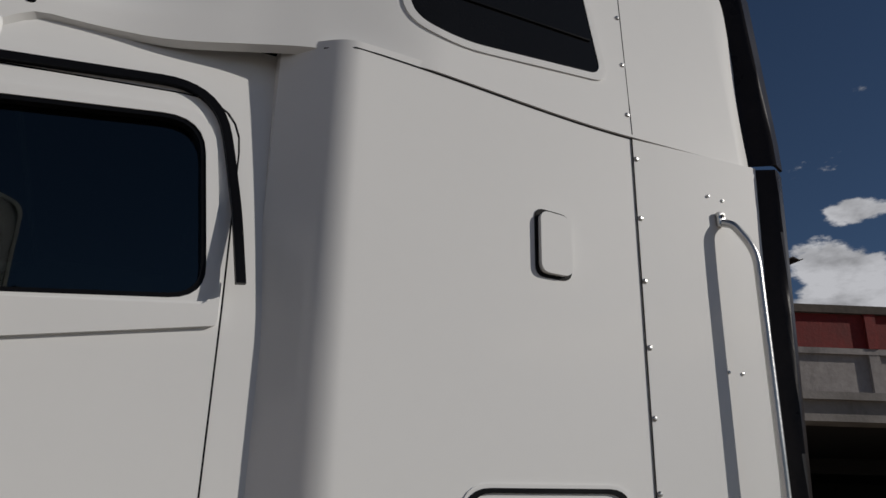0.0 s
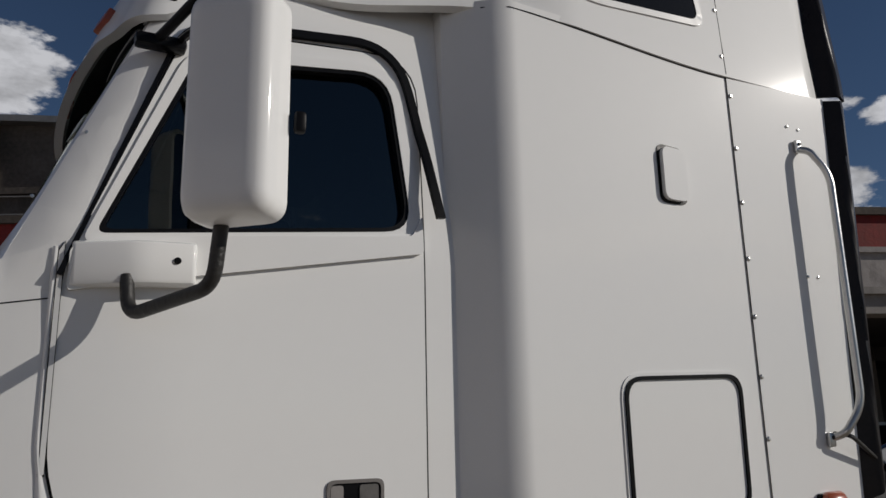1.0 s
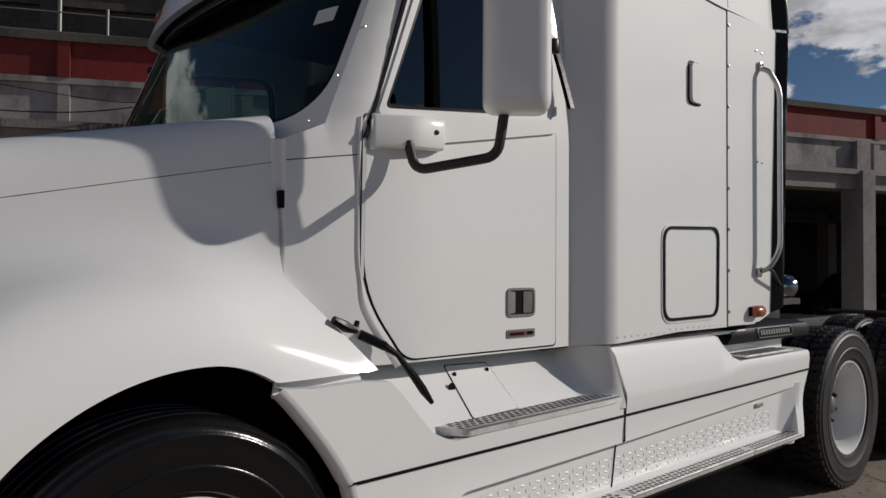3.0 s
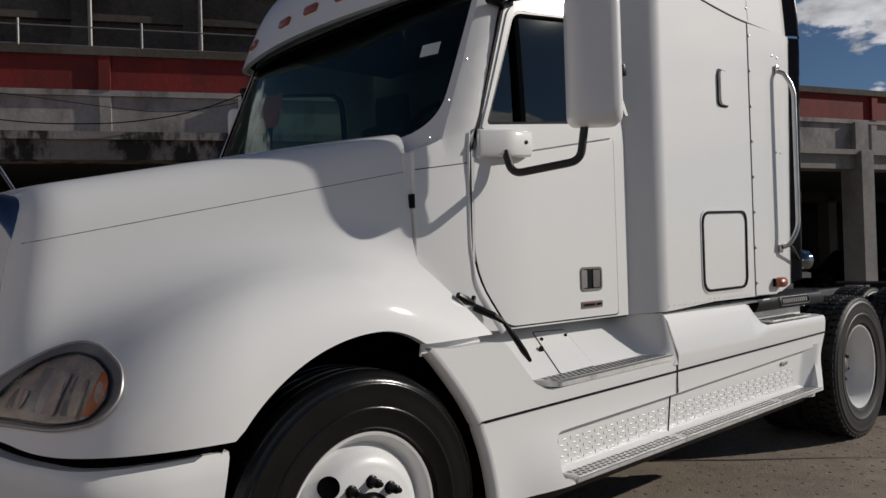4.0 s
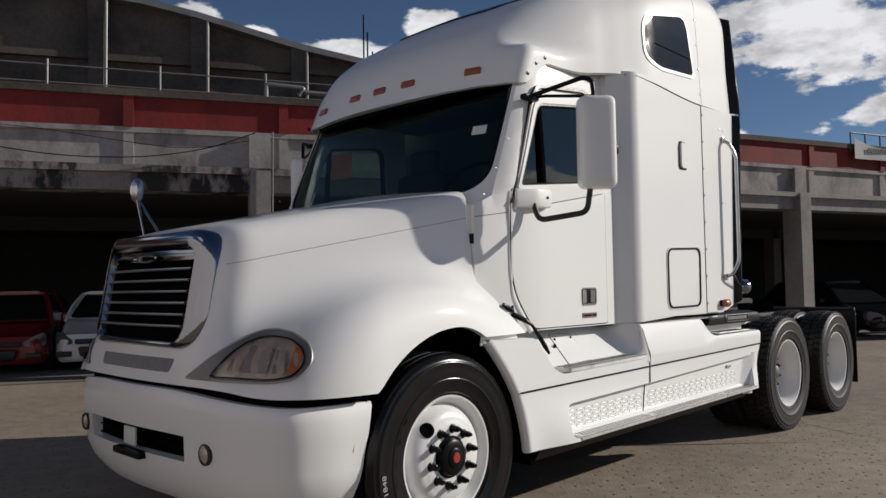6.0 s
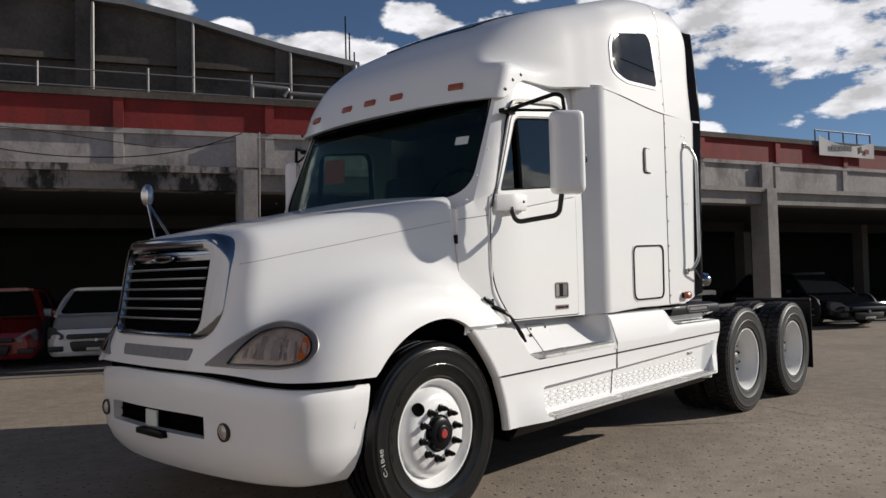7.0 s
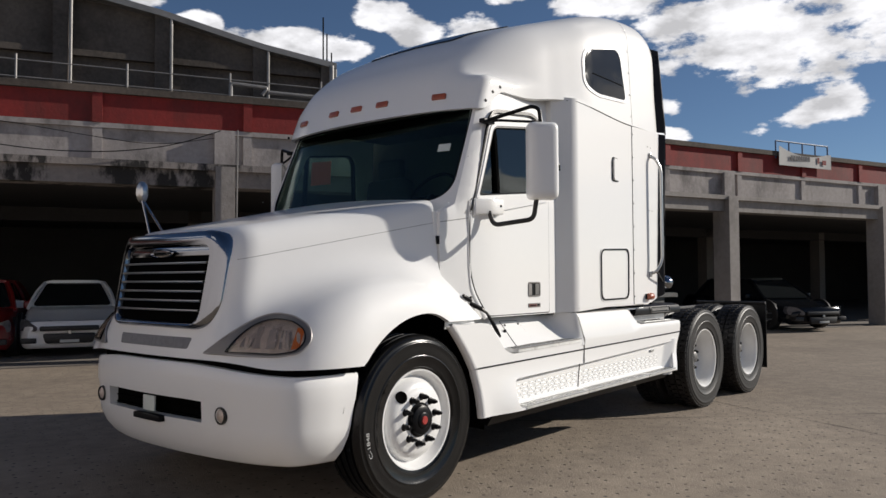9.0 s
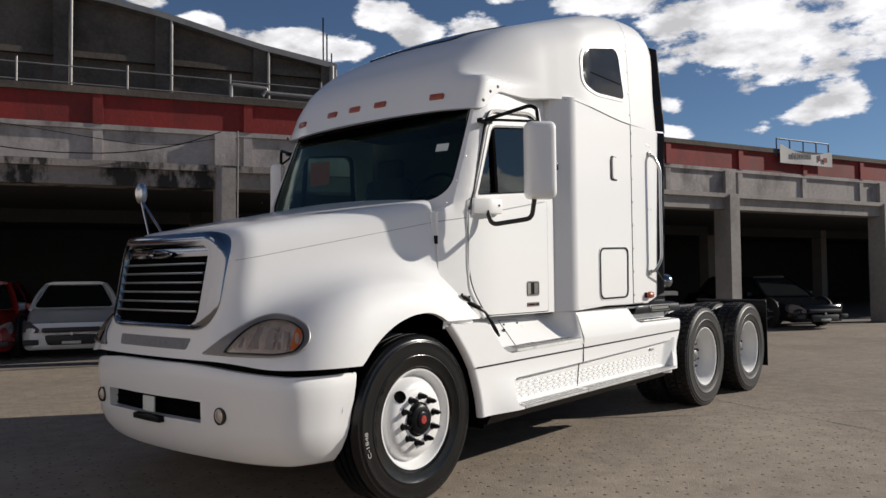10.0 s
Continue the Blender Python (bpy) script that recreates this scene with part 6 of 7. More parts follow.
def build_garage():
    bm = bmesh.new()
    slab(bm, U0, U1, 0.0, 0.35, 3.86, 4.36)
    part("parapet", bm, RED_BAND, garage, "faded red painted parapet")
    bm = bmesh.new()
    slab(bm, U0, U1, -0.07, 0.42, 4.36, 4.47)
    part("coping", bm, OLD_BLOCK, garage)
    bm = bmesh.new()
    slab(bm, U0, U1, -0.03, 0.40, 3.80, 3.88)
    part("ledge", bm, PALE_BAND, garage)
    bm = bmesh.new()
    slab(bm, U0, U1, 0.03, 0.38, 3.24, 3.80)
    part("band_wall", bm, PALE_BAND, garage, "grey rendered band stained by rain")
    bm = bmesh.new()
    slab(bm, U0, 6.0, -0.16, 0.40, 3.17, 3.28)
    part("drip_ledge", bm, GREY_WALL, garage)
    bm = bmesh.new()
    slab(bm, U0, 6.0, -0.06, 0.42, 2.90, 3.17)
    part("beam", bm, GREY_WALL, garage, "rain-streaked concrete beam")
    bm = bmesh.new()
    slab(bm, 6.0, U1, -0.15, 0.40, 3.17, 3.27)
    part("drip_ledge", bm, PLAIN_BEAM, garage)
    bm = bmesh.new()
    slab(bm, 6.0, U1, -0.05, 0.42, 2.90, 3.17)
    part("beam", bm, PLAIN_BEAM, garage, "bare concrete beam")
    for i, u in enumerate(COLS):
        bm = bmesh.new()
        slab(bm, u - 0.16, u + 0.16, -0.19, 0.30, -0.2, 3.24, 1, True)
        part("column", bm, PLAIN_BEAM, garage)
        bm = bmesh.new()
        slab(bm, u - 0.17, u + 0.17, -0.08, 0.1, 3.28, 3.82, 1)
        part("pilaster", bm, PALE_BAND, garage)
    for k in range(22):
        u = -12.9 + 2.36 * k
        bm = bmesh.new()
        slab(bm, u - 0.02, u + 0.13, -0.05, 0.1, 3.88, 4.36, 1)
        part("parapet_rib", bm, RED_BAND, garage)
        bm = bmesh.new()
        slab(bm, u - 0.02, u + 0.13, -0.02, 0.1, 3.28, 3.80, 1)
        part("band_rib", bm, PALE_BAND, garage)
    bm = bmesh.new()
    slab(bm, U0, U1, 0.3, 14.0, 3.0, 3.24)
    part("deck", bm, SHADED_INSIDE, garage)
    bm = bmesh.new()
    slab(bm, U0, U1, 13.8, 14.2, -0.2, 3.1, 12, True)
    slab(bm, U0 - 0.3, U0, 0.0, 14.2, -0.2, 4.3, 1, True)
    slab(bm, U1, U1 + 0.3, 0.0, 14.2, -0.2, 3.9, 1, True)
    part("inner_wall", bm, SHADED_INSIDE, garage)
    # inner columns in the dark floor tone, which carries the shade under the deck
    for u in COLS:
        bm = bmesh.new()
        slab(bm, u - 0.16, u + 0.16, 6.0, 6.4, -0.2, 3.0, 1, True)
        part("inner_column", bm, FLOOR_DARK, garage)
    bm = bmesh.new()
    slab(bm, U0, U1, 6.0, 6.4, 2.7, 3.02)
    part("inner_beam", bm, SHADED_INSIDE, garage)
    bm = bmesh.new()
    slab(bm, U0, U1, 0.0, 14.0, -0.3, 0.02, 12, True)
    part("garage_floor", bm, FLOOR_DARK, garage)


build_garage()


def build_upper():
    """The older hall that rises behind the terrace, with its roof falling towards the end."""
    hall = thing("upper_hall", "dark brown block hall above the terrace", "building")
    back = 2.5
    crest = [(-14, 7.0), (-3, 7.0), (1.33, 6.74), (2.35, 6.56), (4.21, 6.12), (5.85, 5.86)]

    def top_at(u):
        return float(np.interp(u, [c[0] for c in crest], [c[1] for c in crest]))

    def wallslab(bm, u0, u1, b0, b1, z0, lift, n):
        rings = []
        for i in range(n + 1):
            u = u0 + (u1 - u0) * i / n
            rings.append([bm.verts.new(bp(u, b, z)) for b, z in ((b0, z0), (b0, top_at(u) + lift), (b1, top_at(u) + lift), (b1, z0))])
        for a, b in zip(rings, rings[1:]):
            for k in range(4):
                bm.faces.new((a[k - 1], a[k], b[k], b[k - 1]))
        bm.faces.new(rings[0])
        bm.faces.new(list(reversed(rings[-1])))
        bmesh.ops.recalc_face_normals(bm, faces=bm.faces)

    bm = bmesh.new()
    wallslab(bm, -14, 5.75, back + 0.1, back + 9, 3.1, -0.06, 40)
    part("wall", bm, OLD_BLOCK, hall)
    bm = bmesh.new()
    rings = []
    for i in range(41):
        u = -14.2 + 20.05 * i / 40
        rings.append([bm.verts.new(bp(u, b, top_at(u) + z)) for b, z in ((back - 0.15, -0.06), (back - 0.15, 0.06), (back + 9, 0.06), (back + 9, -0.06))])
    for a, b in zip(rings, rings[1:]):
        for k in range(4):
            bm.faces.new((a[k - 1], a[k], b[k], b[k - 1]))
    bm.faces.new(rings[0])
    bm.faces.new(list(reversed(rings[-1])))
    bmesh.ops.recalc_face_normals(bm, faces=bm.faces)
    part("roof_edge", bm, PIPE, hall)
    for u in (-5.2, -3.3, -1.4, 0.59, 2.37, 4.25, 5.66):
        bm = bmesh.new()
        wallslab(bm, u - 0.13, u + 0.13, back - 0.1, back + 0.2, 3.1, -0.04, 1)
        part("pier", bm, OLD_BLOCK, hall)
        bm = bmesh.new()
        tube(bm, [bp(u + 0.17, back - 0.12, 3.3), bp(u + 0.17, back - 0.12, top_at(u) - 0.1)], 0.03, 8)
        part("downpipe", bm, PIPE, hall)
    bm = bmesh.new()
    slab(bm, -14, 5.7, back - 0.03, back + 0.2, 5.6, 5.72)
    part("string_course", bm, OLD_BLOCK, hall)
    rail = thing("terrace_railing", "thin pipe railing on the terrace edge", "railing")
    for u in (-6.0, -4.0, -2.0, 0.08, 1.75, 3.45, 5.1):
        bm = bmesh.new()
        tube(bm, [bp(u, 0.6, 3.2), bp(u, 0.6, 5.03)], 0.018, 8)
        part("post", bm, PIPE, rail)
    for z in (5.0, 4.72):
        bm = bmesh.new()
        tube(bm, [bp(-8, 0.6, z), bp(6.0, 0.6, z - 0.1)], 0.011, 6)
        part("rail", bm, PIPE, rail)
    bm = bmesh.new()
    tube(bm, [bp(*p) for p in ((3.45, 0.5, 4.3), (3.45, 0.5, 4.83), (4.1, 0.5, 4.80), (4.0, 0.5, 4.66))], 0.035, 8, 0.06)
    part("bent_pipe", bm, PIPE, rail)
    bm = bmesh.new()
    tube(bm, [bp(4.1, 0.5, 4.72), bp(5.6, 0.5, 4.70)], 0.04, 8)
    part("water_pipe", bm, PIPE, rail)


build_upper()


def build_roof_clutter():
    # banner on a pipe frame over the parapet
    cloth = principled("banner_cloth", (0.50, 0.49, 0.47), 0.85, var=0.08, scale=3)
    ink = principled("banner_ink", (0.10, 0.10, 0.11), 0.8, var=0.1)
    blue = principled("blue_paint", (0.03, 0.07, 0.16), 0.5, var=0.1)
    sign = thing("banner", "white cloth banner hung on a blue pipe frame", "banner")
    bm = bmesh.new()
    n = 14
    rows = []
    for i in range(n + 1):
        t = i / n
        u = 16.8 + 2.03 * t
        top = 4.60 - 0.16 * math.sin(math.pi * min(1, t * 1.05)) - 0.10 * t
        rows.append([bm.verts.new(bp(u, -0.12 + 0.01 * math.sin(9 * t), z)) for z in (4.12, 4.27, 4.40, top)])
    for a, b in zip(rows, rows[1:]):
        for k in range(3):
            bm.faces.new((a[k], b[k], b[k + 1], a[k + 1]))
    ext = bmesh.ops.extrude_face_region(bm, geom=bm.faces[:])
    bmesh.ops.translate(bm, vec=(bp(17, 0.006, 0) - bp(17, 0, 0)), verts=[v for v in ext["geom"] if isinstance(v, bmesh.types.BMVert)])
    part("cloth", bm, cloth, sign)
    bm = bmesh.new()
    bars(bm, [(17.22 + 0.095 * k, 4.27, 17.29 + 0.095 * k, 4.39) for k in range(8)], lambda a, b, c: bp(a, -0.136 + c, b))
    part("lettering", bm, ink, sign)["kind"] = "stuff"
    bm = bmesh.new()
    bars(bm, [(18.25, 4.24, 18.33, 4.40), (18.45, 4.22, 18.60, 4.34)], lambda a, b, c: bp(a, -0.136 + c, b))
    part("drawing", bm, RED_BAND, sign)["kind"] = "stuff"
    for u in (16.8, 17.3, 17.82, 18.33, 18.83):
        bm = bmesh.new()
        tube(bm, [bp(u, -0.02, 4.3), bp(u, -0.02, 4.74)], 0.02, 8)
        part("post", bm, blue, sign)
    bm = bmesh.new()
    tube(bm, [bp(16.8, -0.02, 4.74), bp(18.83, -0.02, 4.74)], 0.02, 8)
    part("top_rail", bm, blue, sign)
    # corrugated canopy on a post, up on the deck
    canopy = thing("canopy", "dark corrugated sheet canopy on a thin post", "canopy")
    bm = bmesh.new()
    rows = []
    for i in range(25):
        u = 10.2 + 1.5 * i / 24
        w = 0.03 * math.sin(i * math.pi / 2)
        rows.append([bm.verts.new(bp(u, b, z + w)) for b, z in ((3.0, 6.25), (5.5, 6.55))])
    for a, b in zip(rows, rows[1:]):
        bm.faces.new((a[0], b[0], b[1], a[1]))
    ext = bmesh.ops.extrude_face_region(bm, geom=bm.faces[:])
    bmesh.ops.translate(bm, vec=(0, 0, 0.02), verts=[v for v in ext["geom"] if isinstance(v, bmesh.types.BMVert)])
    part("sheet", bm, OLD_BLOCK, canopy)
    bm = bmesh.new()
    tube(bm, [bp(11.3, 3.2, 3.2), bp(11.3, 3.2, 6.28)], 0.05, 8)
    tube(bm, [bp(10.4, 5.2, 3.2), bp(10.4, 5.2, 6.5)], 0.05, 8)
    part("post", bm, OLD_BLOCK, canopy)
    # low brown gable beyond the deck
    tiles = principled("brown_roof", (0.13, 0.085, 0.06), 0.9, var=0.25, scale=2)
    gable = thing("small_roof", "low brown gabled roof behind the parapet", "roof")
    bm = bmesh.new()
    ends = []
    for b in (5.0, 8.0):
        ends.append([bm.verts.new(bp(u, b, z)) for u, z in ((14.3, 5.05), (15.6, 5.62), (17.6, 4.95), (17.6, 3.3), (14.3, 3.3))])
    for k in range(5):
        bm.faces.new((ends[0][k - 1], ends[0][k], ends[1][k], ends[1][k - 1]))
    bm.faces.new(ends[0])
    bm.faces.new(list(reversed(ends[1])))
    bmesh.ops.recalc_face_normals(bm, faces=bm.faces)
    part("gable", bm, tiles, gable)
    # sagging wires along the old front
    wires = thing("cables", "thin sagging cables along the facade", "cable")
    for pts, r in (([(-2.2, 3.95), (-1.0, 3.55), (0.4, 3.35), (1.6, 3.38), (2.5, 3.55), (3.2, 3.83)], 0.008), ([(-6.0, 4.0), (-4.0, 3.62), (-2.0, 3.78)], 0.008),
                   ([(-2.0, 3.85), (0.0, 3.78), (1.2, 3.62), (2.2, 3.52), (3.1, 3.70)], 0.005), ([(3.48, 3.86), (3.48, 3.3), (3.47, 2.6), (3.48, 0.1)], 0.0131)):
        bm = bmesh.new()
        tube(bm, [bp(u, -0.24, z) for u, z in pts], r, 6, 0.8)
        part("cable", bm, PIPE if r > 0.013 else BLACK, wires)
    mast = thing("antenna", "thin antenna rods at the end of the hall", "antenna")
    for u, h in ((5.62, 6.95), (5.70, 6.6), (5.80, 6.2)):
        bm = bmesh.new()
        tube(bm, [bp(u, 2.6, 5.6), bp(u, 2.6, h)], 0.018, 6)
        part("rod", bm, BLACK, mast)
    bm = bmesh.new()
    tube(bm, [bp(5.74, 2.35, 3.3), bp(5.74, 2.35, 5.85)], 0.055, 10)
    part("vent_pipe", bm, PIPE, mast)


build_roof_clutter()


# ---- parked cars in the garage ----
CAR_TYRE = principled("car_tyre", (0.012, 0.012, 0.012), 0.7, var=0.2)
ALLOY = principled("alloy", (0.50, 0.50, 0.50), 0.3, metal=0.9, var=0.1)
CAR_GLASS = principled("car_glass", (0.012, 0.014, 0.015), 0.06, coat=0.3, var=0.1, rough_var=0.02)
CAR_TRIM = principled("car_trim", (0.012, 0.012, 0.013), 0.5, var=0.2)
CAR_LAMP = principled("car_lamp", (0.11, 0.11, 0.12), 0.15, metal=0.3, var=0.4, scale=14)
PLATE = principled("blank_plate", (0.45, 0.46, 0.44), 0.5, var=0.05)


def parked_car(name, label, at, yaw, paint, suv=True, length=4.6, width=1.80, height=1.68):
    """A car whose nose points along its own -x; parts are built about its front middle on the ground."""
    car = thing(name, label, "car", at, "cars in the garage")
    car.rotation_euler = (0, 0, yaw)
    bpy.context.view_layer.update()
    W, L, H = width / 2, length, height

    def put(nm, bm, mat, parent=car, lab=""):
        me = bpy.data.meshes.new(nm)
        bm.to_mesh(me)
        bm.free()
        me.polygons.foreach_set("use_smooth", [True] * len(me.polygons))
        me.set_sharp_from_angle(angle=radians(40))
        me.materials.append(mat)
        ob = new(nm, me)
        ob.parent = parent
        if lab:
            ob["label"] = lab
        return ob

    hood_z = height - (0.52 if suv else 0.55)
    # lower body: rounded box sections along the car
    stations = [(0.0, 0.80, 0.24, hood_z * 0.66), (0.05, 0.90, 0.17, hood_z * 0.76), (0.18, 0.96, 0.15, hood_z - 0.23), (0.45, 0.99, 0.20, hood_z - 0.17), (0.95, 1.0, 0.20, hood_z - 0.05), (1.25, 1.0, 0.20, hood_z + 0.03), (2.2, 1.0, 0.20, hood_z + 0.06),
                (L - 0.8, 1.0, 0.22, hood_z + 0.10), (L - 0.2, 0.97, 0.28, hood_z + 0.08), (L, 0.88, 0.36, hood_z - 0.05)]
    bm = bmesh.new()
    rings = []
    for x, k, z0, z1 in stations:
        w = W * k
        ring = rounded([(-w * 0.93, z0), (-w, (z0 + z1) / 2), (-w * 0.90, z1), (w * 0.90, z1), (w, (z0 + z1) / 2), (w * 0.93, z0)], [0.08, 0.25, 0.14, 0.14, 0.25, 0.08], 4)
        bow = [0.26 * (p[0] / W) ** 4 * max(0, 1 - x / 1.2) for p in ring]
        rings.append([bm.verts.new((x + d, p[0], p[1])) for p, d in zip(ring, bow)])
    for a, b in zip(rings, rings[1:]):
        for i in range(len(a)):
            bm.faces.new((a[i - 1], a[i], b[i], b[i - 1]))
    bm.faces.new(rings[0])
    bm.faces.new(list(reversed(rings[-1])))
    bmesh.ops.recalc_face_normals(bm, faces=bm.faces)
    put("body", bm, paint)
    # cabin: glass house with pillars and roof
    base, rear = 1.12, L - (0.25 if suv else 0.6)
    zb = hood_z + 0.02
    bm = bmesh.new()
    a = [bm.verts.new(p) for p in ((base, -W * 0.86, zb), (base, W * 0.86, zb), (rear, W * 0.88, zb), (rear, -W * 0.88, zb))]
    b = [bm.verts.new(p) for p in ((base + 0.72, -W * 0.60, H - 0.04), (base + 0.72, W * 0.60, H - 0.04), (rear - 0.38, W * 0.62, H - 0.04), (rear - 0.38, -W * 0.62, H - 0.04))]
    for i in range(4):
        bm.faces.new((a[i - 1], a[i], b[i], b[i - 1]))
    bm.faces.new(b)
    bmesh.ops.recalc_face_normals(bm, faces=bm.faces)
    put("cabin", bm, paint)
    def pane(nm, c0, c1, c2, c3, inset=0.07):
        """A dark pane set a little proud of one flat side of the cabin."""
        c = [Vector(p) for p in (c0, c1, c2, c3)]
        mid = sum(c, Vector()) / 4
        nrm = (c[1] - c[0]).cross(c[3] - c[0]).normalized()
        if nrm.dot(mid - Vector((L * 0.55, 0, 1.2))) < 0:
            nrm = -nrm
        c = rounded([p + (mid - p).normalized() * inset for p in c], 0.11, 5)
        bm = bmesh.new()
        f = [bm.verts.new(p + nrm * 0.012) for p in c]
        g = [bm.verts.new(p - nrm * 0.01) for p in c]
        bm.faces.new(f)
        for i in range(len(f)):
            bm.faces.new((f[i - 1], f[i], g[i], g[i - 1]))
        bmesh.ops.recalc_face_normals(bm, faces=bm.faces)
        put(nm, bm, CAR_GLASS)
    av, bv = [Vector(p) for p in ((base, -W * 0.86, zb), (base, W * 0.86, zb), (rear, W * 0.88, zb), (rear, -W * 0.88, zb))], [Vector(p) for p in ((base + 0.72, -W * 0.60, H - 0.04), (base + 0.72, W * 0.60, H - 0.04), (rear - 0.38, W * 0.62, H - 0.04), (rear - 0.38, -W * 0.62, H - 0.04))]
    pane("windscreen", av[0], av[1], bv[1], bv[0], 0.055)
    pane("rear_window", av[2], av[3], bv[3], bv[2], 0.12)
    for i, j in ((0, 3), (1, 2)):
        for t0, t1 in ((0.03, 0.46), (0.48, 0.96)):
            pane("side_window", av[i].lerp(av[j], t0), av[i].lerp(av[j], t1), bv[i].lerp(bv[j], t1), bv[i].lerp(bv[j], t0))
    bm = bmesh.new()
    out = rounded([(base + 0.66, -W * 0.635), (base + 0.66, W * 0.635), (rear - 0.30, W * 0.65), (rear - 0.30, -W * 0.65)], 0.15, 5)
    top = [bm.verts.new((x, y, H - 0.045 + 0.07 * (1 - (y / W / 0.66) ** 2))) for x, y in out]
    low = [bm.verts.new((x, y, H - 0.075)) for x, y in out]
    bm.faces.new(top)
    for i in range(len(top)):
        bm.faces.new((top[i - 1], top[i], low[i], low[i - 1]))
    bmesh.ops.recalc_face_normals(bm, faces=bm.faces)
    put("roof", bm, paint)
    for s in (-1, 1):
        for p, q in (((base - 0.02, s * W * 0.88, zb - 0.02), (base + 0.72, s * W * 0.615, H - 0.06)), ((2.5, s * W * 0.885, zb), (2.5, s * W * 0.635, H - 0.06)), ((rear, s * W * 0.89, zb), (rear - 0.36, s * W * 0.635, H - 0.06))):
            bm = bmesh.new()
            tube(bm, [p, (Vector(p).lerp(Vector(q), 0.55) + Vector((-0.03, s * 0.035, 0.02))), q], 0.030, 8, 0.3)
            put("pillar", bm, paint)
        bm = bmesh.new()
        box(bm, (base + 0.35, s * (W + 0.09), zb + 0.05), (0.12, 0.20, 0.14), 0.04, 3)
        put("side_mirror", bm, paint)
        bm = bmesh.new()
        out = rounded([(s * W * 0.62, hood_z - 0.36), (s * W * 0.60, hood_z - 0.29), (s * W * 0.80, hood_z - 0.175), (s * W * 0.91, hood_z - 0.145), (s * W * 0.945, hood_z - 0.22), (s * W * 0.935, hood_z - 0.35)], 0.03, 4)
        vs = [bm.verts.new((0.26 * (y / W) ** 4 + 0.6 * max(0, abs(y) / W - 0.8) - 0.01 + 0.12 * (z - hood_z + 0.3), y, z)) for y, z in out]
        ws = [bm.verts.new((v.co.x + 0.14, v.co.y * 0.98, v.co.z)) for v in vs]
        bm.faces.new(vs)
        for i in range(len(vs)):
            bm.faces.new((vs[i - 1], vs[i], ws[i], ws[i - 1]))
        bmesh.ops.recalc_face_normals(bm, faces=bm.faces)
        put("headlight", bm, CAR_LAMP, car, "clear headlight")
        bm = bmesh.new()
        box(bm, (0.10, s * W * 0.76, 0.30), (0.12, 0.24, 0.09), 0.02)
        put("fog_recess", bm, CAR_TRIM)
        for x in (0.92, L - 0.95):
            bm = bmesh.new()
            lathe(bm, [(0.21, -0.10), (0.30, -0.11), (0.335, -0.09), (0.345, -0.05), (0.345, 0.05), (0.335, 0.09), (0.21, 0.10)], (x, s * (W - 0.085), 0.345), 28, 'y', True)
            wheel = put("wheel", bm, CAR_TYRE)
            # black disc painting the shade of an open wheel arch
            bm = bmesh.new()
            lathe(bm, [(0.001, s * 0.02), (0.36, s * 0.02), (0.37, s * 0.01), (0.37, s * -0.02)], (x, s * (W - 0.015), 0.385), 28, 'y')
            bmesh.ops.recalc_face_normals(bm, faces=bm.faces)
            put("wheel_arch", bm, CAR_TRIM)
            bm = bmesh.new()
            lathe(bm, [(0.001, -0.085), (0.05, -0.09), (0.19, -0.07), (0.22, -0.10), (0.22, 0.05)], (0, 0, 0), 24)
            for k in range(5):
                t = 2 * math.pi * k / 5
                box(bm, (0.12 * math.cos(t), -0.085, 0.12 * math.sin(t)), (0.17, 0.03, 0.035), 0.008, 1)
            if s > 0:
                bmesh.ops.scale(bm, vec=(1, -1, 1), verts=bm.verts)
                bmesh.ops.reverse_faces(bm, faces=bm.faces)
            bmesh.ops.translate(bm, vec=(x, s * (W - 0.085), 0.345), verts=bm.verts)
            put("rim", bm, ALLOY, wheel)
    bm = bmesh.new()
    box(bm, (0.0, 0, hood_z - 0.315), (0.07, W * 1.12, 0.085), 0.03)
    put("upper_grille", bm, CAR_TRIM)
    bm = bmesh.new()
    box(bm, (-0.005, 0, hood_z - 0.485), (0.07, W * 1.02, 0.17), 0.05)
    for v in bm.verts:
        v.co.y *= 1.0 + 0.7 * (v.co.z - hood_z + 0.40)
    put("lower_grille", bm, CAR_TRIM)
    bm = bmesh.new()
    lathe(bm, [(0.001, -0.04), (0.028, -0.04), (0.034, -0.02)], (0, 0, hood_z - 0.38), 16, 'x')
    put("nose_badge", bm, ALLOY)
    bm = bmesh.new()
    box(bm, (-0.045, 0, hood_z - 0.53), (0.012, 0.30, 0.05), 0.004)
    put("number_plate", bm, PLATE)
    return car


CAR_WHITE = principled("white_car_paint", (0.80, 0.80, 0.80), 0.3, coat=0.6, var=0.03)
CAR_BLACK = principled("black_car_paint", (0.006, 0.007, 0.009), 0.12, spec=0.2, var=0.1, rough_var=0.03)
CAR_RED = principled("red_car_paint", (0.24, 0.012, 0.012), 0.3, coat=0.6, var=0.06)
CAR_SILVER = principled("silver_car_paint", (0.40, 0.40, 0.41), 0.3, metal=0.4, coat=0.5, var=0.05)
parked_car("parked_car", "white compact suv parked nose out in the garage", (2.52, 9.2, 0.02), radians(64), CAR_WHITE, True, 4.4, 1.66, 1.34)
parked_car("parked_car", "red hatchback parked nose out in the garage", (0.95, 9.9, 0.02), radians(62), CAR_RED, False, 4.0, 1.70, 1.36)
parked_car("parked_car", "black suv parked at the garage edge", (16.7, 0.75, 0.02), radians(60), CAR_BLACK, False, 4.4, 1.74, 1.30)
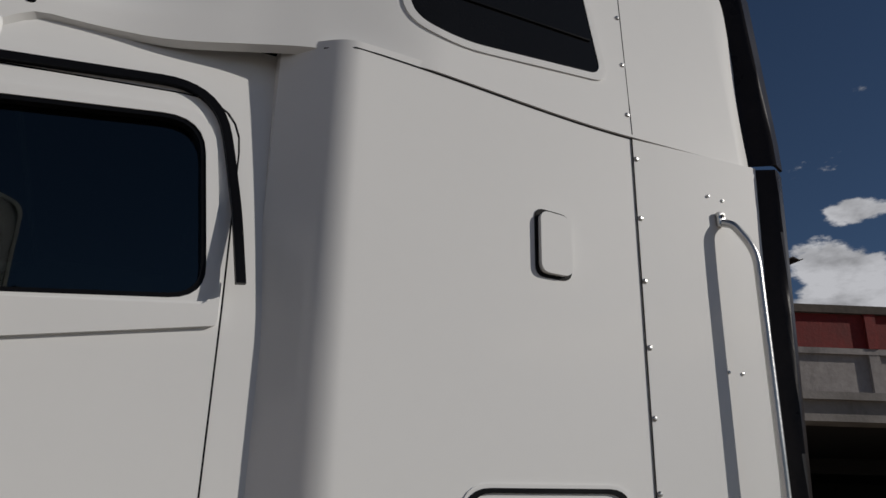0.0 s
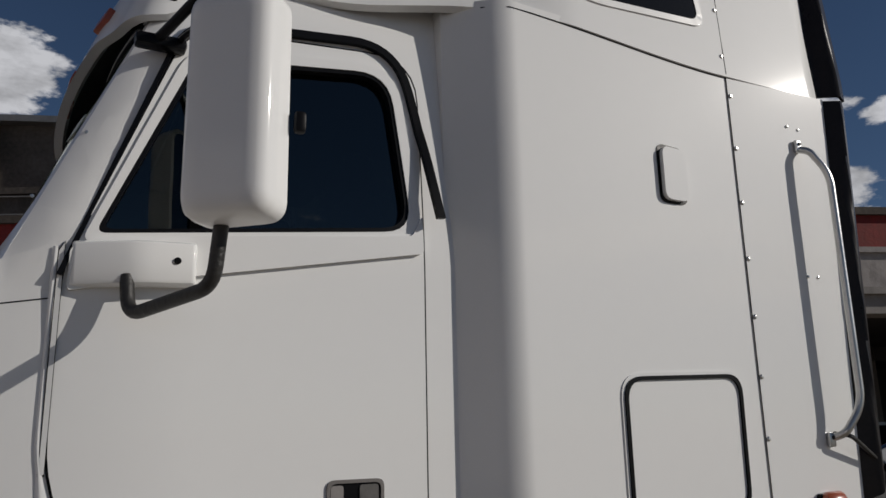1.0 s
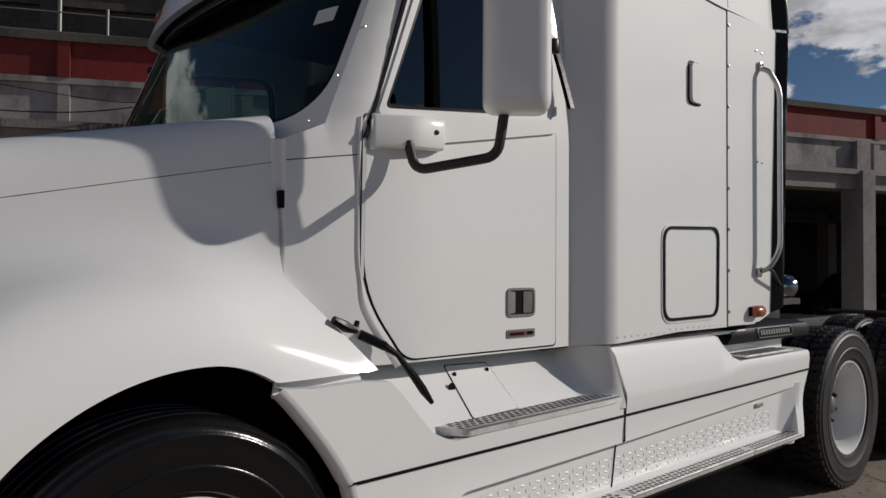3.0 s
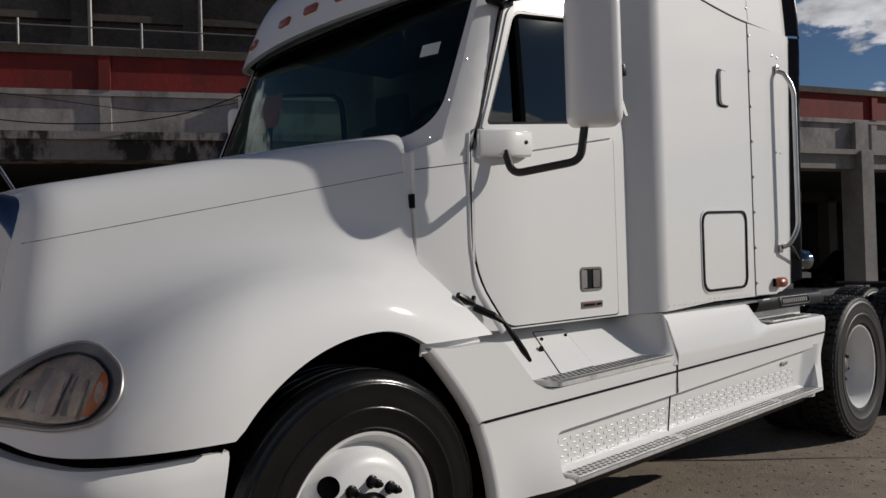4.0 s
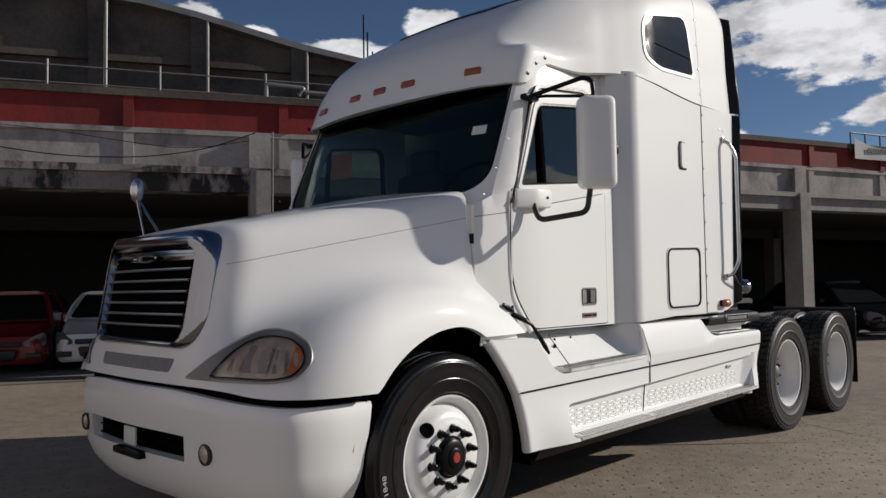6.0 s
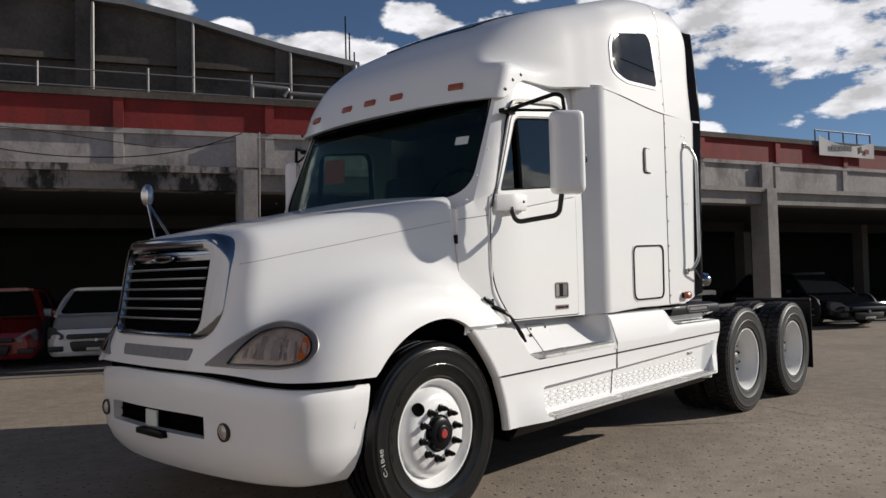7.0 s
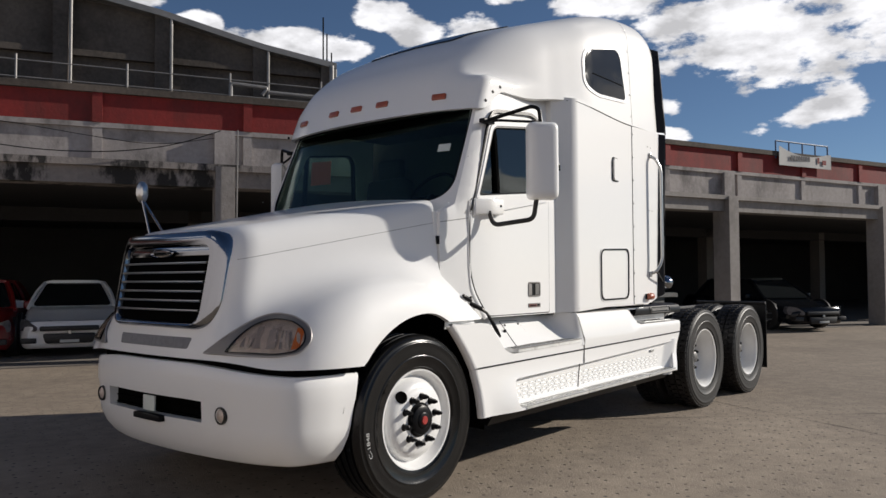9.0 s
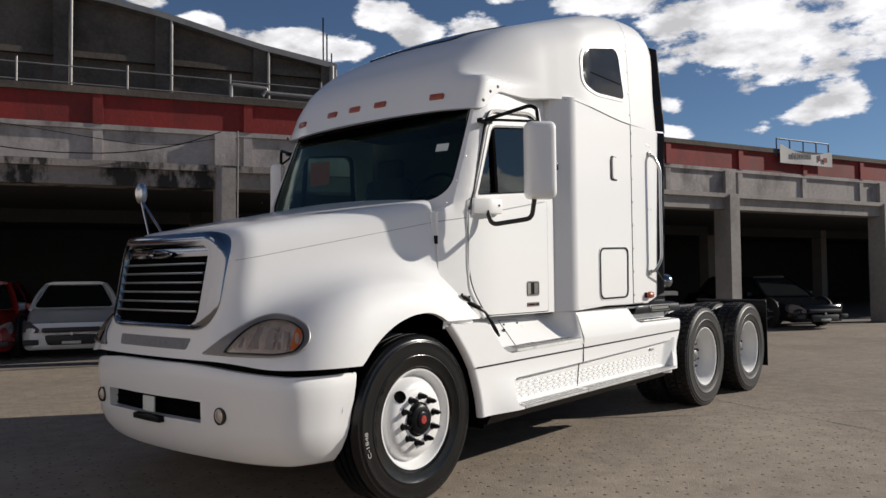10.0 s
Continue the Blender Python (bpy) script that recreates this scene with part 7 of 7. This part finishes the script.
parked_car("parked_car", "silver car parked deep in the garage", (15.2, 5.4, 0.02), radians(75), CAR_SILVER, False, 4.4, 1.72, 1.36)
